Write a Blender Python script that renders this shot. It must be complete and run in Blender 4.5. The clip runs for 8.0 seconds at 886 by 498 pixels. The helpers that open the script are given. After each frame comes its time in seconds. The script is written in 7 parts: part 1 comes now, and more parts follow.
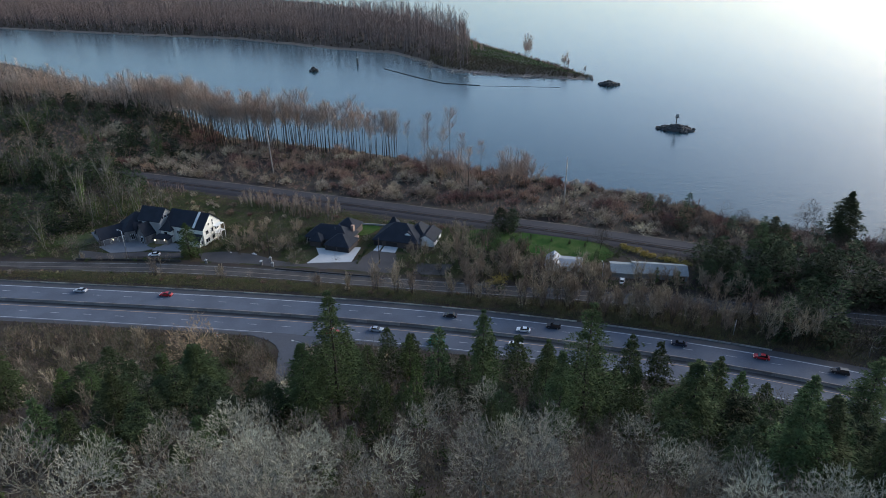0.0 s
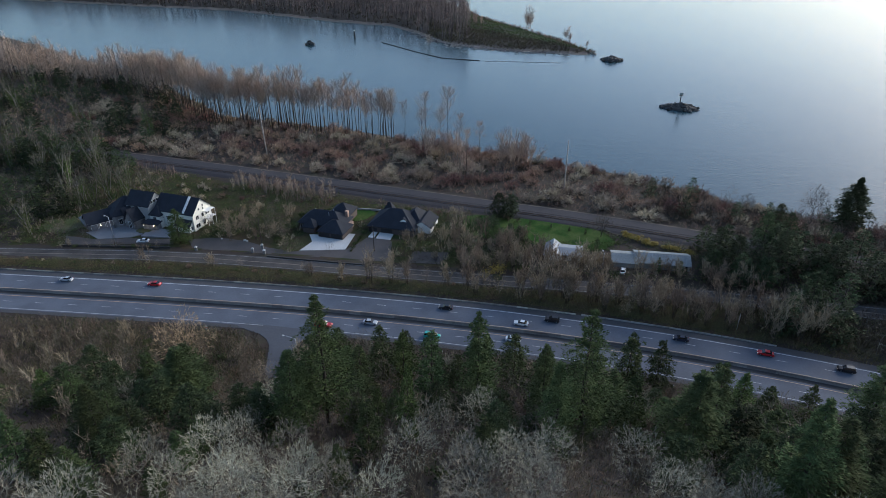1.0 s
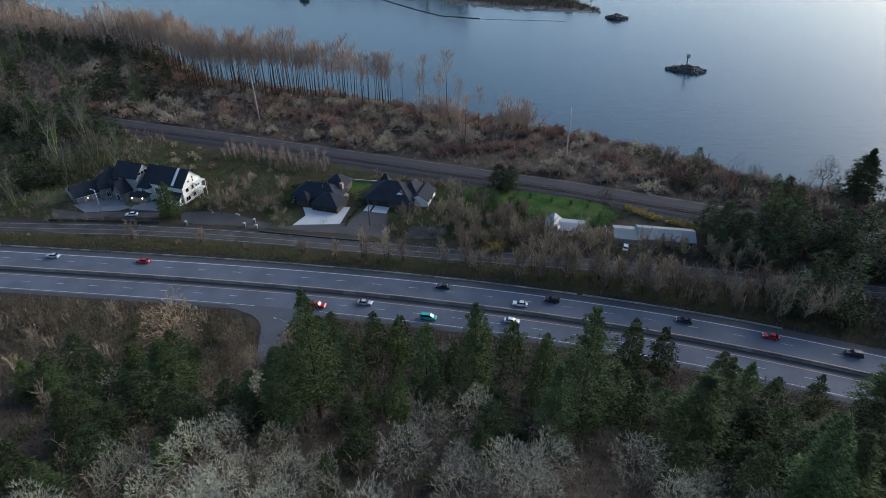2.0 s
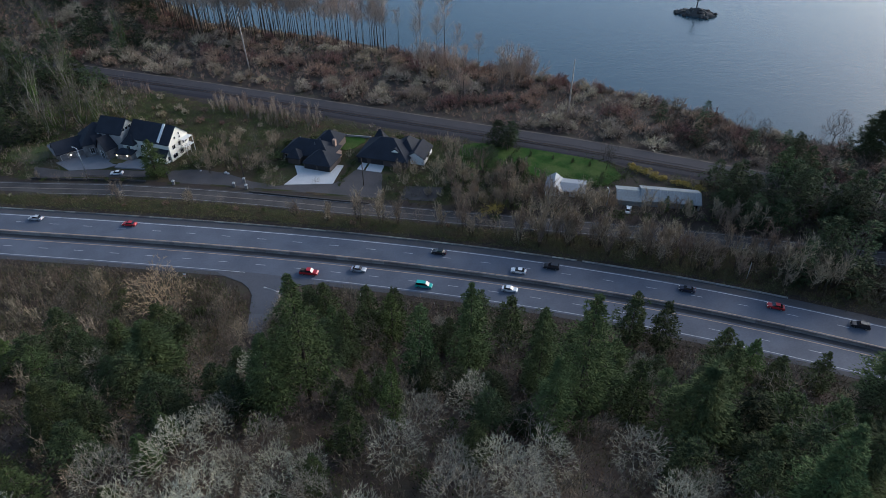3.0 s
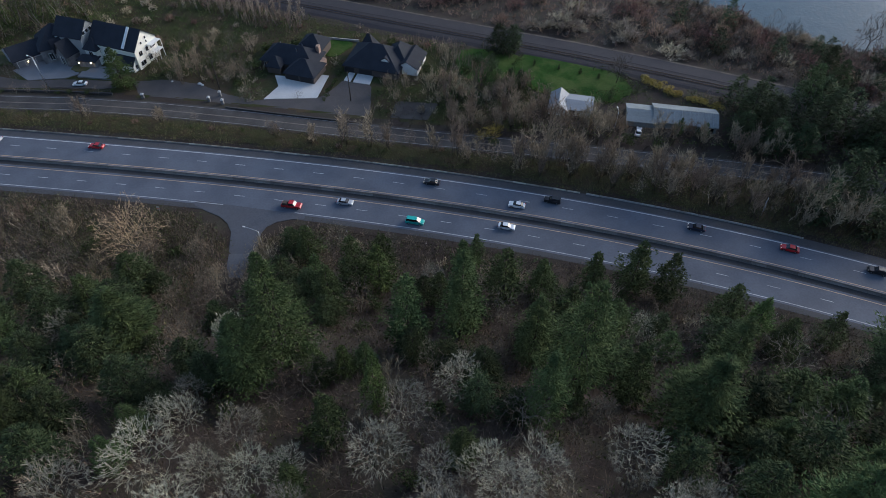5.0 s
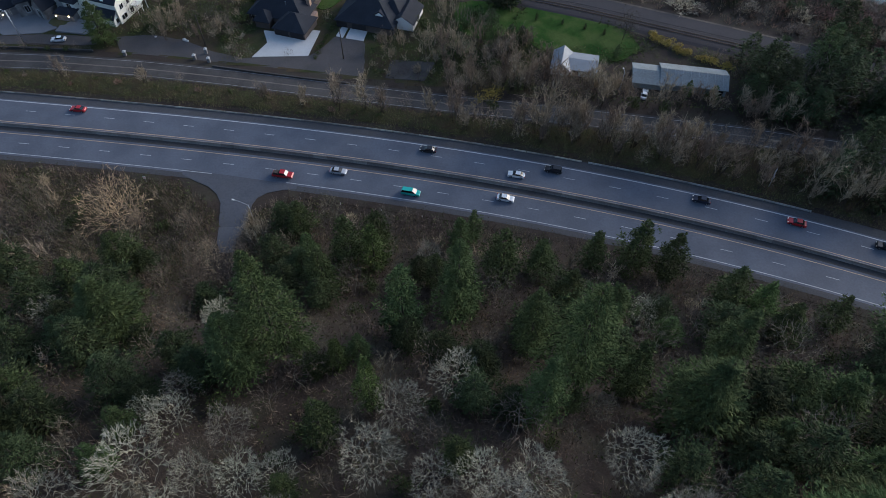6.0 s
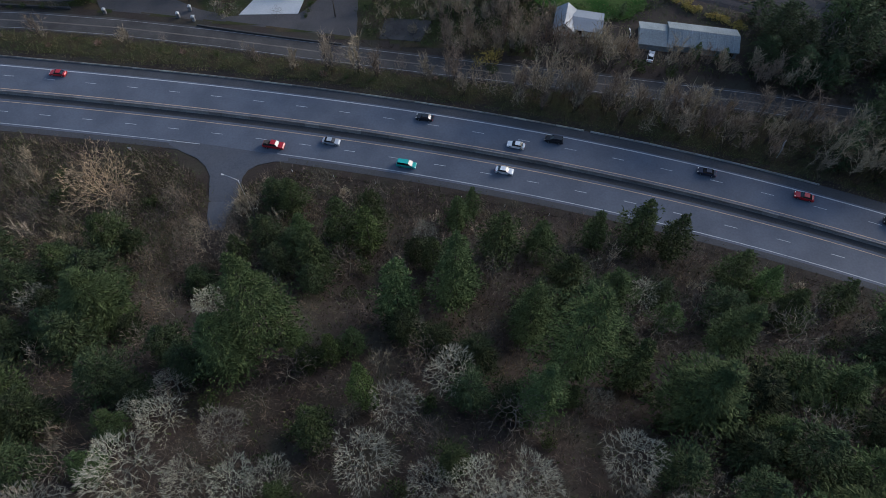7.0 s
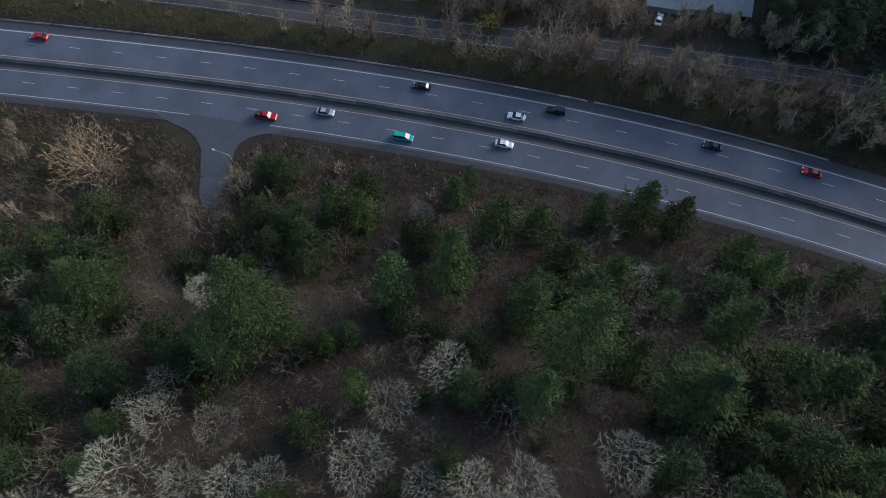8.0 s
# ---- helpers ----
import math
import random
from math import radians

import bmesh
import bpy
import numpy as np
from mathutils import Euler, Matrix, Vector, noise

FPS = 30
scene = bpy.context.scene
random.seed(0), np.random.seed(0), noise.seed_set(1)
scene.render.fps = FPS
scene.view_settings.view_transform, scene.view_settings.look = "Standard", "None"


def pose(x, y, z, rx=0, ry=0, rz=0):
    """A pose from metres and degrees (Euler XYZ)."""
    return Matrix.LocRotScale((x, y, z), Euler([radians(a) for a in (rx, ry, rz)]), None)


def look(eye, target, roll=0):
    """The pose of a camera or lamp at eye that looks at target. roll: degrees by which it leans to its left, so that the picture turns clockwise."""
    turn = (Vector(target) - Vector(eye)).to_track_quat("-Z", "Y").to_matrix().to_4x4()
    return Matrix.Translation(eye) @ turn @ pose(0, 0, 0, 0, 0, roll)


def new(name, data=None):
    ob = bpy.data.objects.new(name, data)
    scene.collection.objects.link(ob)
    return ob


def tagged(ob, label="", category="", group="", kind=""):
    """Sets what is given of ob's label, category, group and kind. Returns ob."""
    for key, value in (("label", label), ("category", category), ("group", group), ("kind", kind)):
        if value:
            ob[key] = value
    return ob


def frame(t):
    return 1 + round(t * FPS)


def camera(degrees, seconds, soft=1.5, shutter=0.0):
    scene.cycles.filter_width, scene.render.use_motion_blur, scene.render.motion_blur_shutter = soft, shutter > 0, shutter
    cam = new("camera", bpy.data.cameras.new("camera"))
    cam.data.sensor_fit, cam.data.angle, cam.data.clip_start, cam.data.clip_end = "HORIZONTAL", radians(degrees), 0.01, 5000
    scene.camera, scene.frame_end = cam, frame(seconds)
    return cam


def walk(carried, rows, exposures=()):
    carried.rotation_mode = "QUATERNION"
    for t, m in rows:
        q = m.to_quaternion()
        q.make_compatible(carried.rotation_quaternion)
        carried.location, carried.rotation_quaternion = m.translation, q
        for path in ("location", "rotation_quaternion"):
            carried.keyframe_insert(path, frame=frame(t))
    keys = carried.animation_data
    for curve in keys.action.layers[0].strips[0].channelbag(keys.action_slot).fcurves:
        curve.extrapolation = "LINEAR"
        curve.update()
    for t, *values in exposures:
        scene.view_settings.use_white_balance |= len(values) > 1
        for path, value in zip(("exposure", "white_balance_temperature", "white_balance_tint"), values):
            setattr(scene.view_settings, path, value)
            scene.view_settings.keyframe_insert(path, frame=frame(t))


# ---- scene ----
cam = camera(69.7, 8.0, 0.75)
PATH = [
    (0, (0.668, 1.549, 125.686), (0.651, 3.348, 124.812), -0.5),
    (0.5, (1.295, 5.981, 126.726), (1.278, 7.761, 125.814), -0.4),
    (1, (1.875, 10.363, 127.832), (1.859, 12.123, 126.882), -0.3),
    (1.5, (2.414, 14.964, 128.915), (2.397, 16.696, 127.915), -0.3),
    (3, (3.855, 29.666, 132.154), (3.84, 31.254, 130.94), -0.2),
    (3.5, (4.396, 34.836, 133.101), (4.381, 36.364, 131.811), -0.1),
    (4, (4.96, 39.922, 133.822), (4.943, 41.387, 132.461), -0.1),
    (4.5, (5.388, 45.086, 134.651), (5.373, 46.485, 133.221), 0.0),
    (6, (6.195, 60.317, 137.654), (6.188, 61.496, 136.039), 0.4),
    (6.5, (6.403, 65.229, 138.509), (6.4, 66.33, 136.839), 0.5),
    (7, (6.575, 70.064, 139.391), (6.574, 71.085, 137.672), 0.6),
    (7.5, (6.773, 74.678, 140.246), (6.774, 75.618, 138.481), 0.8),
    (8, (7.15, 79.117, 141.198), (7.15, 79.975, 139.392), 0.8),
]
EXPOSURE = [(0.0, 1.3, 6250, 10), (8.0, 1.12, 6200, 11)]
walk(cam, [(t, look(eye, target, roll)) for t, eye, target, roll in PATH], EXPOSURE)

# ---- world, sun ----
SUN_AZ, SUN_EL = 58.0, 20.0
world = bpy.data.worlds.new("dusk_sky")
scene.world = world
world.use_nodes = True
wn = world.node_tree.nodes
sky = wn.new("ShaderNodeTexSky")
sky.sky_type = "NISHITA"
sky.sun_disc = False
sky.sun_elevation, sky.sun_rotation = radians(SUN_EL), radians(SUN_AZ)
sky.air_density, sky.dust_density, sky.ozone_density = 1.0, 1.15, 2.4
wn["Background"].inputs["Strength"].default_value = 0.1
world.node_tree.links.new(sky.outputs[0], wn["Background"].inputs["Color"])
sun = new("sun", bpy.data.lights.new("sun", "SUN"))
sun.data.energy, sun.data.angle, sun.data.color = 1.15, radians(30), (1.0, 0.95, 0.88)
ax, el = radians(SUN_AZ), radians(SUN_EL)
sun.matrix_world = look((0, 0, 400), (-400 * math.sin(ax) * math.cos(el), -400 * math.cos(ax) * math.cos(el), 400 - 400 * math.sin(el)))

# ---- materials ----


def mat(name, base, rough=0.85, vary=0.25, size=2.0, bump=0.15, metal=0.0, island=0.0, obj=0.0, second=None, blend=0.5, spec=0.3):
    """A painted, grown or mineral surface: grain at two scales, an optional second colour in patches, and variation between pieces."""
    m = bpy.data.materials.new(name)
    m.use_nodes = True
    nt = m.node_tree
    bsdf = nt.nodes["Principled BSDF"]
    geo = nt.nodes.new("ShaderNodeNewGeometry")
    big, fine = nt.nodes.new("ShaderNodeTexNoise"), nt.nodes.new("ShaderNodeTexNoise")
    big.inputs["Scale"].default_value, fine.inputs["Scale"].default_value = 1.0 / (size * 6), 1.0 / (size * 0.35)
    big.inputs["Detail"].default_value, fine.inputs["Detail"].default_value = 6, 4
    for n in (big, fine):
        nt.links.new(geo.outputs["Position"], n.inputs["Vector"])
    two = nt.nodes.new("ShaderNodeMix")
    two.data_type = "RGBA"
    two.inputs["A"].default_value = (*base, 1)
    two.inputs["B"].default_value = (*(second or base), 1)
    ramp = nt.nodes.new("ShaderNodeMapRange")
    ramp.inputs["From Min"].default_value, ramp.inputs["From Max"].default_value = blend - 0.1, blend + 0.1
    nt.links.new(big.outputs["Fac"], ramp.inputs["Value"])
    nt.links.new(ramp.outputs["Result"], two.inputs["Factor"])
    total = nt.nodes.new("ShaderNodeMath")
    total.operation = "ADD"
    nt.links.new(big.outputs["Fac"], total.inputs[0])
    nt.links.new(fine.outputs["Fac"], total.inputs[1])
    gain = nt.nodes.new("ShaderNodeMapRange")
    gain.inputs["From Min"].default_value, gain.inputs["From Max"].default_value = 0.6, 1.4
    gain.inputs["To Min"].default_value, gain.inputs["To Max"].default_value = 1 - vary, 1 + vary
    gain.clamp = False
    nt.links.new(total.outputs[0], gain.inputs["Value"])
    value = gain.outputs["Result"]
    info = nt.nodes.new("ShaderNodeObjectInfo")
    for source, amount in ((geo.outputs["Random Per Island"], island), (info.outputs["Random"], obj)):
        if amount:
            spread = nt.nodes.new("ShaderNodeMapRange")
            spread.inputs["To Min"].default_value, spread.inputs["To Max"].default_value = 1 - amount, 1 + amount
            nt.links.new(source, spread.inputs["Value"])
            times = nt.nodes.new("ShaderNodeMath")
            times.operation = "MULTIPLY"
            nt.links.new(value, times.inputs[0])
            nt.links.new(spread.outputs["Result"], times.inputs[1])
            value = times.outputs[0]
    tone = nt.nodes.new("ShaderNodeHueSaturation")
    nt.links.new(two.outputs["Result"], tone.inputs["Color"])
    nt.links.new(value, tone.inputs["Value"])
    if obj:
        hue = nt.nodes.new("ShaderNodeMapRange")
        hue.inputs["To Min"].default_value, hue.inputs["To Max"].default_value = 0.5 - 0.05 * obj, 0.5 + 0.05 * obj
        nt.links.new(info.outputs["Random"], hue.inputs["Value"])
        nt.links.new(hue.outputs["Result"], tone.inputs["Hue"])
    nt.links.new(tone.outputs["Color"], bsdf.inputs["Base Color"])
    bsdf.inputs["Roughness"].default_value, bsdf.inputs["Metallic"].default_value = rough, metal
    bsdf.inputs["Specular IOR Level"].default_value = spec
    if bump:
        relief = nt.nodes.new("ShaderNodeBump")
        relief.inputs["Strength"].default_value, relief.inputs["Distance"].default_value = bump, size * 0.1
        nt.links.new(fine.outputs["Fac"], relief.inputs["Height"])
        nt.links.new(relief.outputs["Normal"], bsdf.inputs["Normal"])
    return m


def water_material():
    m = bpy.data.materials.new("river_water")
    m.use_nodes = True
    nt = m.node_tree
    bsdf = nt.nodes["Principled BSDF"]
    bsdf.inputs["Base Color"].default_value = (0.026, 0.058, 0.072, 1)
    bsdf.inputs["Roughness"].default_value, bsdf.inputs["IOR"].default_value = 0.18, 1.33
    geo = nt.nodes.new("ShaderNodeNewGeometry")
    last = None
    for scale, strength, dist in ((0.7, 0.24, 0.4), (0.16, 0.1, 0.8)):
        n, b = nt.nodes.new("ShaderNodeTexNoise"), nt.nodes.new("ShaderNodeBump")
        n.inputs["Scale"].default_value, n.inputs["Detail"].default_value = scale, 5
        b.inputs["Strength"].default_value, b.inputs["Distance"].default_value = strength, dist
        nt.links.new(geo.outputs["Position"], n.inputs["Vector"])
        nt.links.new(n.outputs["Fac"], b.inputs["Height"])
        if last:
            nt.links.new(last.outputs["Normal"], b.inputs["Normal"])
        last = b
    nt.links.new(last.outputs["Normal"], bsdf.inputs["Normal"])
    return m


def glow_material(name, colour, strength):
    m = bpy.data.materials.new(name)
    m.use_nodes = True
    b = m.node_tree.nodes["Principled BSDF"]
    b.inputs["Base Color"].default_value = (*colour, 1)
    b.inputs["Emission Color"].default_value = (*colour, 1)
    b.inputs["Emission Strength"].default_value = strength
    return m


M = {
    "ground": mat("leaf_litter_soil", (0.044, 0.031, 0.024), 0.95, 0.55, 1.2, 0.6, second=(0.036, 0.031, 0.02), blend=0.56),
    "water": water_material(),
    "asphalt": mat("worn_asphalt", (0.094, 0.104, 0.127), 0.75, 0.18, 1.5, 0.1, second=(0.106, 0.116, 0.14)),
    "shoulder": mat("shoulder_asphalt", (0.072, 0.071, 0.076), 0.85, 0.3, 1.0, 0.15, second=(0.058, 0.056, 0.058)),
    "dark_grey": mat("dark_grey_asphalt", (0.064, 0.058, 0.055), 0.9, 0.35, 1.0, 0.2),
    "old_asphalt": mat("old_road_asphalt", (0.058, 0.051, 0.047), 0.9, 0.35, 1.2, 0.15, second=(0.072, 0.064, 0.058)),
    "white_line": mat("white_road_paint", (0.5, 0.5, 0.49), 0.7, 0.3, 0.8, 0.05),
    "yellow_line": mat("yellow_road_paint", (0.52, 0.35, 0.21), 0.7, 0.3, 0.8, 0.05),
    "concrete": mat("grey_concrete", (0.33, 0.31, 0.285), 0.9, 0.3, 0.8, 0.2, obj=0.2),
    "pale_concrete": mat("pale_concrete", (0.5, 0.49, 0.47), 0.85, 0.15, 1.2, 0.1),
    "barrier": mat("stained_barrier_concrete", (0.235, 0.21, 0.19), 0.9, 0.4, 0.8, 0.2, obj=0.25),
    "edge_concrete": mat("weathered_edge_concrete", (0.36, 0.315, 0.26), 0.95, 0.45, 0.6, 0.3, obj=0.35),
    "gravel": mat("railway_ballast", (0.046, 0.04, 0.043), 0.95, 0.3, 0.5, 0.6, second=(0.036, 0.032, 0.034)),
    "dry_edge": mat("dry_grass_edge", (0.16, 0.13, 0.10), 0.95, 0.55, 0.6, 0.5, second=(0.07, 0.058, 0.05)),
    "track_road": mat("gravel_track", (0.056, 0.05, 0.053), 0.95, 0.25, 0.6, 0.4, second=(0.044, 0.04, 0.042)),
    "rail": mat("rusty_steel", (0.16, 0.11, 0.08), 0.5, 0.3, 0.3, 0.1, metal=0.7),
    "timber": mat("weathered_timber", (0.075, 0.06, 0.05), 0.9, 0.35, 0.4, 0.3, obj=0.2),
    "pole": mat("grey_pole_wood", (0.42, 0.37, 0.32), 0.9, 0.25, 0.4, 0.2),
    "bark": mat("dark_bark", (0.06, 0.048, 0.038), 0.95, 0.35, 0.4, 0.4, obj=0.25),
    "pale_bark": mat("pale_cottonwood_bark", (0.22, 0.19, 0.165), 0.95, 0.3, 0.5, 0.3, obj=0.3),
    "lichen": mat("lichen_covered_twigs", (0.275, 0.258, 0.195), 0.95, 0.2, 0.6, 0.1, island=0.35, obj=0.35, spec=0.1),
    # limb tone set below the twigs', so crowns look shaded inside
    "shaded_limb": mat("shaded_lichen_limbs", (0.15, 0.138, 0.108), 0.95, 0.3, 0.5, 0.3, obj=0.2),
    "brown_twig": mat("brown_bare_twigs", (0.15, 0.125, 0.097), 0.95, 0.25, 0.6, 0.1, island=0.4, obj=0.35, spec=0.1),
    "ivy_twig": mat("grey_brown_upper_twigs", (0.14, 0.125, 0.098), 0.95, 0.25, 0.6, 0.1, island=0.4, obj=0.35, spec=0.1),
    "sapling_twig": mat("red_brown_twigs", (0.165, 0.135, 0.1), 0.95, 0.25, 0.6, 0.1, island=0.4, obj=0.35, spec=0.1),
    "willow_twig": mat("grey_tan_twigs", (0.29, 0.224, 0.158), 0.95, 0.25, 0.6, 0.1, island=0.4, obj=0.3, spec=0.1),
    "pole_twig": mat("tan_orange_twigs", (0.52, 0.37, 0.27), 0.95, 0.2, 3.0, 0.1, island=0.25, obj=0.15, second=(0.38, 0.31, 0.25), spec=0.1),
    "understory": mat("brown_understory", (0.135, 0.106, 0.074), 0.95, 0.35, 1.5, 0.1, island=0.5, second=(0.12, 0.105, 0.06), spec=0.1),
    "bramble": mat("bramble_leaves", (0.055, 0.058, 0.024), 0.9, 0.35, 1.5, 0.1, island=0.45, second=(0.07, 0.05, 0.03), spec=0.1),
    "meadow": mat("rough_meadow", (0.085, 0.115, 0.036), 0.9, 0.4, 1.5, 0.1, island=0.35, second=(0.145, 0.115, 0.058), spec=0.1),
    "green_bramble": mat("green_bramble_leaves", (0.085, 0.12, 0.036), 0.85, 0.4, 1.2, 0.1, island=0.35, second=(0.11, 0.115, 0.045), spec=0.1),
    "stalk": mat("olive_brown_stalks", (0.15, 0.145, 0.076), 0.95, 0.35, 1.5, 0.1, island=0.45, second=(0.125, 0.1, 0.068), spec=0.1),
    "olive_bramble": mat("olive_bramble_leaves", (0.074, 0.077, 0.034), 0.9, 0.35, 1.5, 0.1, island=0.45, second=(0.09, 0.068, 0.038), spec=0.1),
    "far_stem": mat("pale_far_trunks", (0.15, 0.12, 0.105), 0.95, 0.3, 3.0, 0.1, island=0.6),
    "pale_twig": mat("tan_bare_twigs", (0.36, 0.27, 0.20), 0.95, 0.25, 0.6, 0.2, island=0.35, obj=0.3, spec=0.1),
    "fir": mat("fir_needles", (0.055, 0.074, 0.028), 0.9, 0.3, 0.8, 0.1, island=0.32, obj=0.4, spec=0.12),
    "fir_mid": mat("green_needles", (0.06, 0.083, 0.03), 0.9, 0.3, 0.8, 0.1, island=0.34, obj=0.35, spec=0.12),
    "fir_light": mat("yellowish_needles", (0.07, 0.1, 0.032), 0.9, 0.3, 0.8, 0.1, island=0.35, obj=0.3, spec=0.12),
    "leaf": mat("ivy_leaves", (0.050, 0.070, 0.024), 0.7, 0.3, 0.8, 0.1, island=0.4, second=(0.07, 0.08, 0.028), spec=0.1),
    "ivy_green": mat("ivy_on_trunks", (0.085, 0.115, 0.034), 0.75, 0.3, 0.8, 0.1, island=0.4, obj=0.3, spec=0.1),
    "side_asphalt": mat("side_road_asphalt", (0.088, 0.093, 0.108), 0.8, 0.25, 1.2, 0.12, second=(0.076, 0.078, 0.088)),
    "olive": mat("olive_weeds", (0.135, 0.128, 0.05), 0.9, 0.4, 1.0, 0.1, island=0.4, second=(0.15, 0.105, 0.058), spec=0.1),
    "dry_grass": mat("dry_verge_grass", (0.19, 0.155, 0.085), 0.9, 0.35, 1.5, 0.1, island=0.35, second=(0.14, 0.142, 0.06), spec=0.1),
    "rust_brush": mat("red_brown_brush", (0.32, 0.182, 0.138), 0.95, 0.4, 1.5, 0.1, island=0.4, obj=0.4, second=(0.28, 0.185, 0.135), blend=0.5, spec=0.1),
    "grey_brush": mat("grey_brown_brush", (0.42, 0.33, 0.25), 0.95, 0.3, 1.5, 0.1, island=0.45, obj=0.4, second=(0.33, 0.265, 0.18), spec=0.1),
    "slope_twig": mat("brown_slope_twigs", (0.21, 0.165, 0.125), 0.95, 0.35, 1.5, 0.1, island=0.5, second=(0.2, 0.135, 0.095), spec=0.1),
    "dark_brush": mat("dark_brown_brush", (0.075, 0.055, 0.044), 0.95, 0.35, 1.5, 0.1, island=0.5, second=(0.066, 0.057, 0.036), spec=0.1),
    "yellow_leaf": mat("yellow_leaves", (0.36, 0.26, 0.06), 0.8, 0.3, 0.8, 0.1, island=0.4),
    "lawn": mat("mown_lawn", (0.027, 0.072, 0.012), 0.95, 0.55, 1.0, 0.5, second=(0.05, 0.075, 0.02), spec=0.08),
    "spit_turf": mat("green_spit_turf", (0.085, 0.145, 0.04), 0.95, 0.35, 2.0, 0.2, island=0.3, second=(0.10, 0.11, 0.045), spec=0.1),
    "grass": mat("rough_grass", (0.075, 0.10, 0.035), 0.95, 0.35, 1.0, 0.4, second=(0.09, 0.085, 0.04)),
    "sand": mat("wet_sand", (0.20, 0.165, 0.13), 0.9, 0.3, 1.5, 0.2, second=(0.13, 0.105, 0.085)),
    "rock": mat("dark_rock", (0.075, 0.068, 0.062), 0.9, 0.45, 0.6, 0.5, obj=0.3),
    "slate": mat("dark_roof_shingles", (0.026, 0.029, 0.037), 0.85, 0.3, 0.5, 0.3, spec=0.2),
    "cream": mat("cream_siding", (0.74, 0.72, 0.64), 0.7, 0.06, 0.8, 0.05),
    "white_trim": mat("white_trim_paint", (0.78, 0.77, 0.74), 0.6, 0.06, 0.6, 0.03),
    "stone": mat("grey_stone_facing", (0.14, 0.133, 0.13), 0.9, 0.45, 0.4, 0.4, second=(0.22, 0.205, 0.195)),
    "grey_siding": mat("pale_grey_siding", (0.34, 0.34, 0.33), 0.75, 0.1, 0.8, 0.05),
    "meadow_soil": mat("grassy_meadow_ground", (0.048, 0.056, 0.022), 0.95, 0.5, 1.0, 0.6, second=(0.056, 0.042, 0.026), blend=0.5, spec=0.08),
    "verge_soil": mat("grassy_verge_ground", (0.058, 0.054, 0.027), 0.95, 0.5, 0.8, 0.6, second=(0.055, 0.038, 0.025), blend=0.55, spec=0.08),
    "brown_siding": mat("dark_brown_siding", (0.085, 0.067, 0.06), 0.8, 0.2, 0.5, 0.1),
    "brick": mat("tan_brick", (0.36, 0.24, 0.18), 0.9, 0.25, 0.3, 0.2),
    "tin": mat("pale_sheet_metal", (0.27, 0.285, 0.30), 0.6, 0.25, 1.0, 0.1),
    "poly": mat("weathered_greenhouse_sheet", (0.19, 0.215, 0.22), 0.7, 0.4, 1.2, 0.08),
    "paving": mat("grey_paving", (0.20, 0.20, 0.205), 0.85, 0.2, 0.8, 0.15),
    "drive": mat("smooth_dark_driveway", (0.075, 0.067, 0.064), 0.85, 0.3, 1.0, 0.1),
    "dark_door": mat("dark_garage_door", (0.025, 0.023, 0.024), 0.6, 0.15, 0.5, 0.05),
    "tyre": mat("black_rubber", (0.015, 0.015, 0.016), 0.9, 0.2, 0.3, 0.1),
    "chrome": mat("bright_metal", (0.55, 0.56, 0.58), 0.3, 0.1, 0.3, 0.0, metal=0.9),
    "glass": mat("dark_glass", (0.012, 0.014, 0.018), 0.08, 0.1, 0.5, 0.0, spec=0.6),
    "red_lamp": mat("red_lens", (0.35, 0.01, 0.01), 0.3, 0.1, 0.3, 0.0),
    "clear_lamp": glow_material("lit_headlamp", (0.8, 0.78, 0.72), 0.15),
    "warm_lamp": glow_material("lit_porch_lamp", (1.0, 0.72, 0.38), 7.0),
    "orange_sign": mat("orange_and_white_sheeting", (0.62, 0.16, 0.08), 0.6, 0.15, 0.3, 0.0),
    "faded_line": mat("faded_road_paint", (0.24, 0.20, 0.16), 0.8, 0.4, 0.8, 0.05),
    "pale_line": mat("worn_white_paint", (0.34, 0.33, 0.32), 0.8, 0.4, 0.8, 0.05),
    "dusk_twig": mat("grey_brown_wood_twigs", (0.10, 0.085, 0.068), 0.95, 0.25, 2.0, 0.2, island=0.5, second=(0.08, 0.08, 0.05)),
    "gold_twig": mat("golden_brown_twigs", (0.42, 0.3, 0.18), 0.95, 0.2, 0.6, 0.1, island=0.3),
    "evergreen": mat("evergreen_sprays", (0.042, 0.055, 0.024), 0.9, 0.3, 0.8, 0.1, island=0.32, obj=0.4, spec=0.12),
    "far_twig": mat("red_brown_wood_twigs", (0.28, 0.2, 0.17), 0.95, 0.3, 6.0, 0.1, island=0.45, second=(0.19, 0.14, 0.12)),
    "drift": mat("driftwood", (0.32, 0.28, 0.25), 0.9, 0.3, 0.5, 0.2, island=0.5),
}

# ---- the lie of the land ----
CURVE = (-1.42299441e-06, -6.13072098e-04, -0.189714035, 179.93095)


def median(x):
    """Northing of the highway's centre line, straight beyond its fitted stretch."""
    x = np.asarray(x, float)
    inside = np.clip(x, -175, 150)
    slope = 3 * CURVE[0] * inside**2 + 2 * CURVE[1] * inside + CURVE[2]
    return np.polyval(CURVE, inside) + slope * (x - inside)


def slope_of(curve, x):
    return (curve(x + 0.5) - curve(x - 0.5))


def old_road(x):
    return np.interp(x, (-600, -250, -150, -120, -90, -60, -30, -2, 53, 92, 180, 500), (240, 231, 227, 226, 223.2, 219, 214, 209.6, 202, 196, 178, 70))


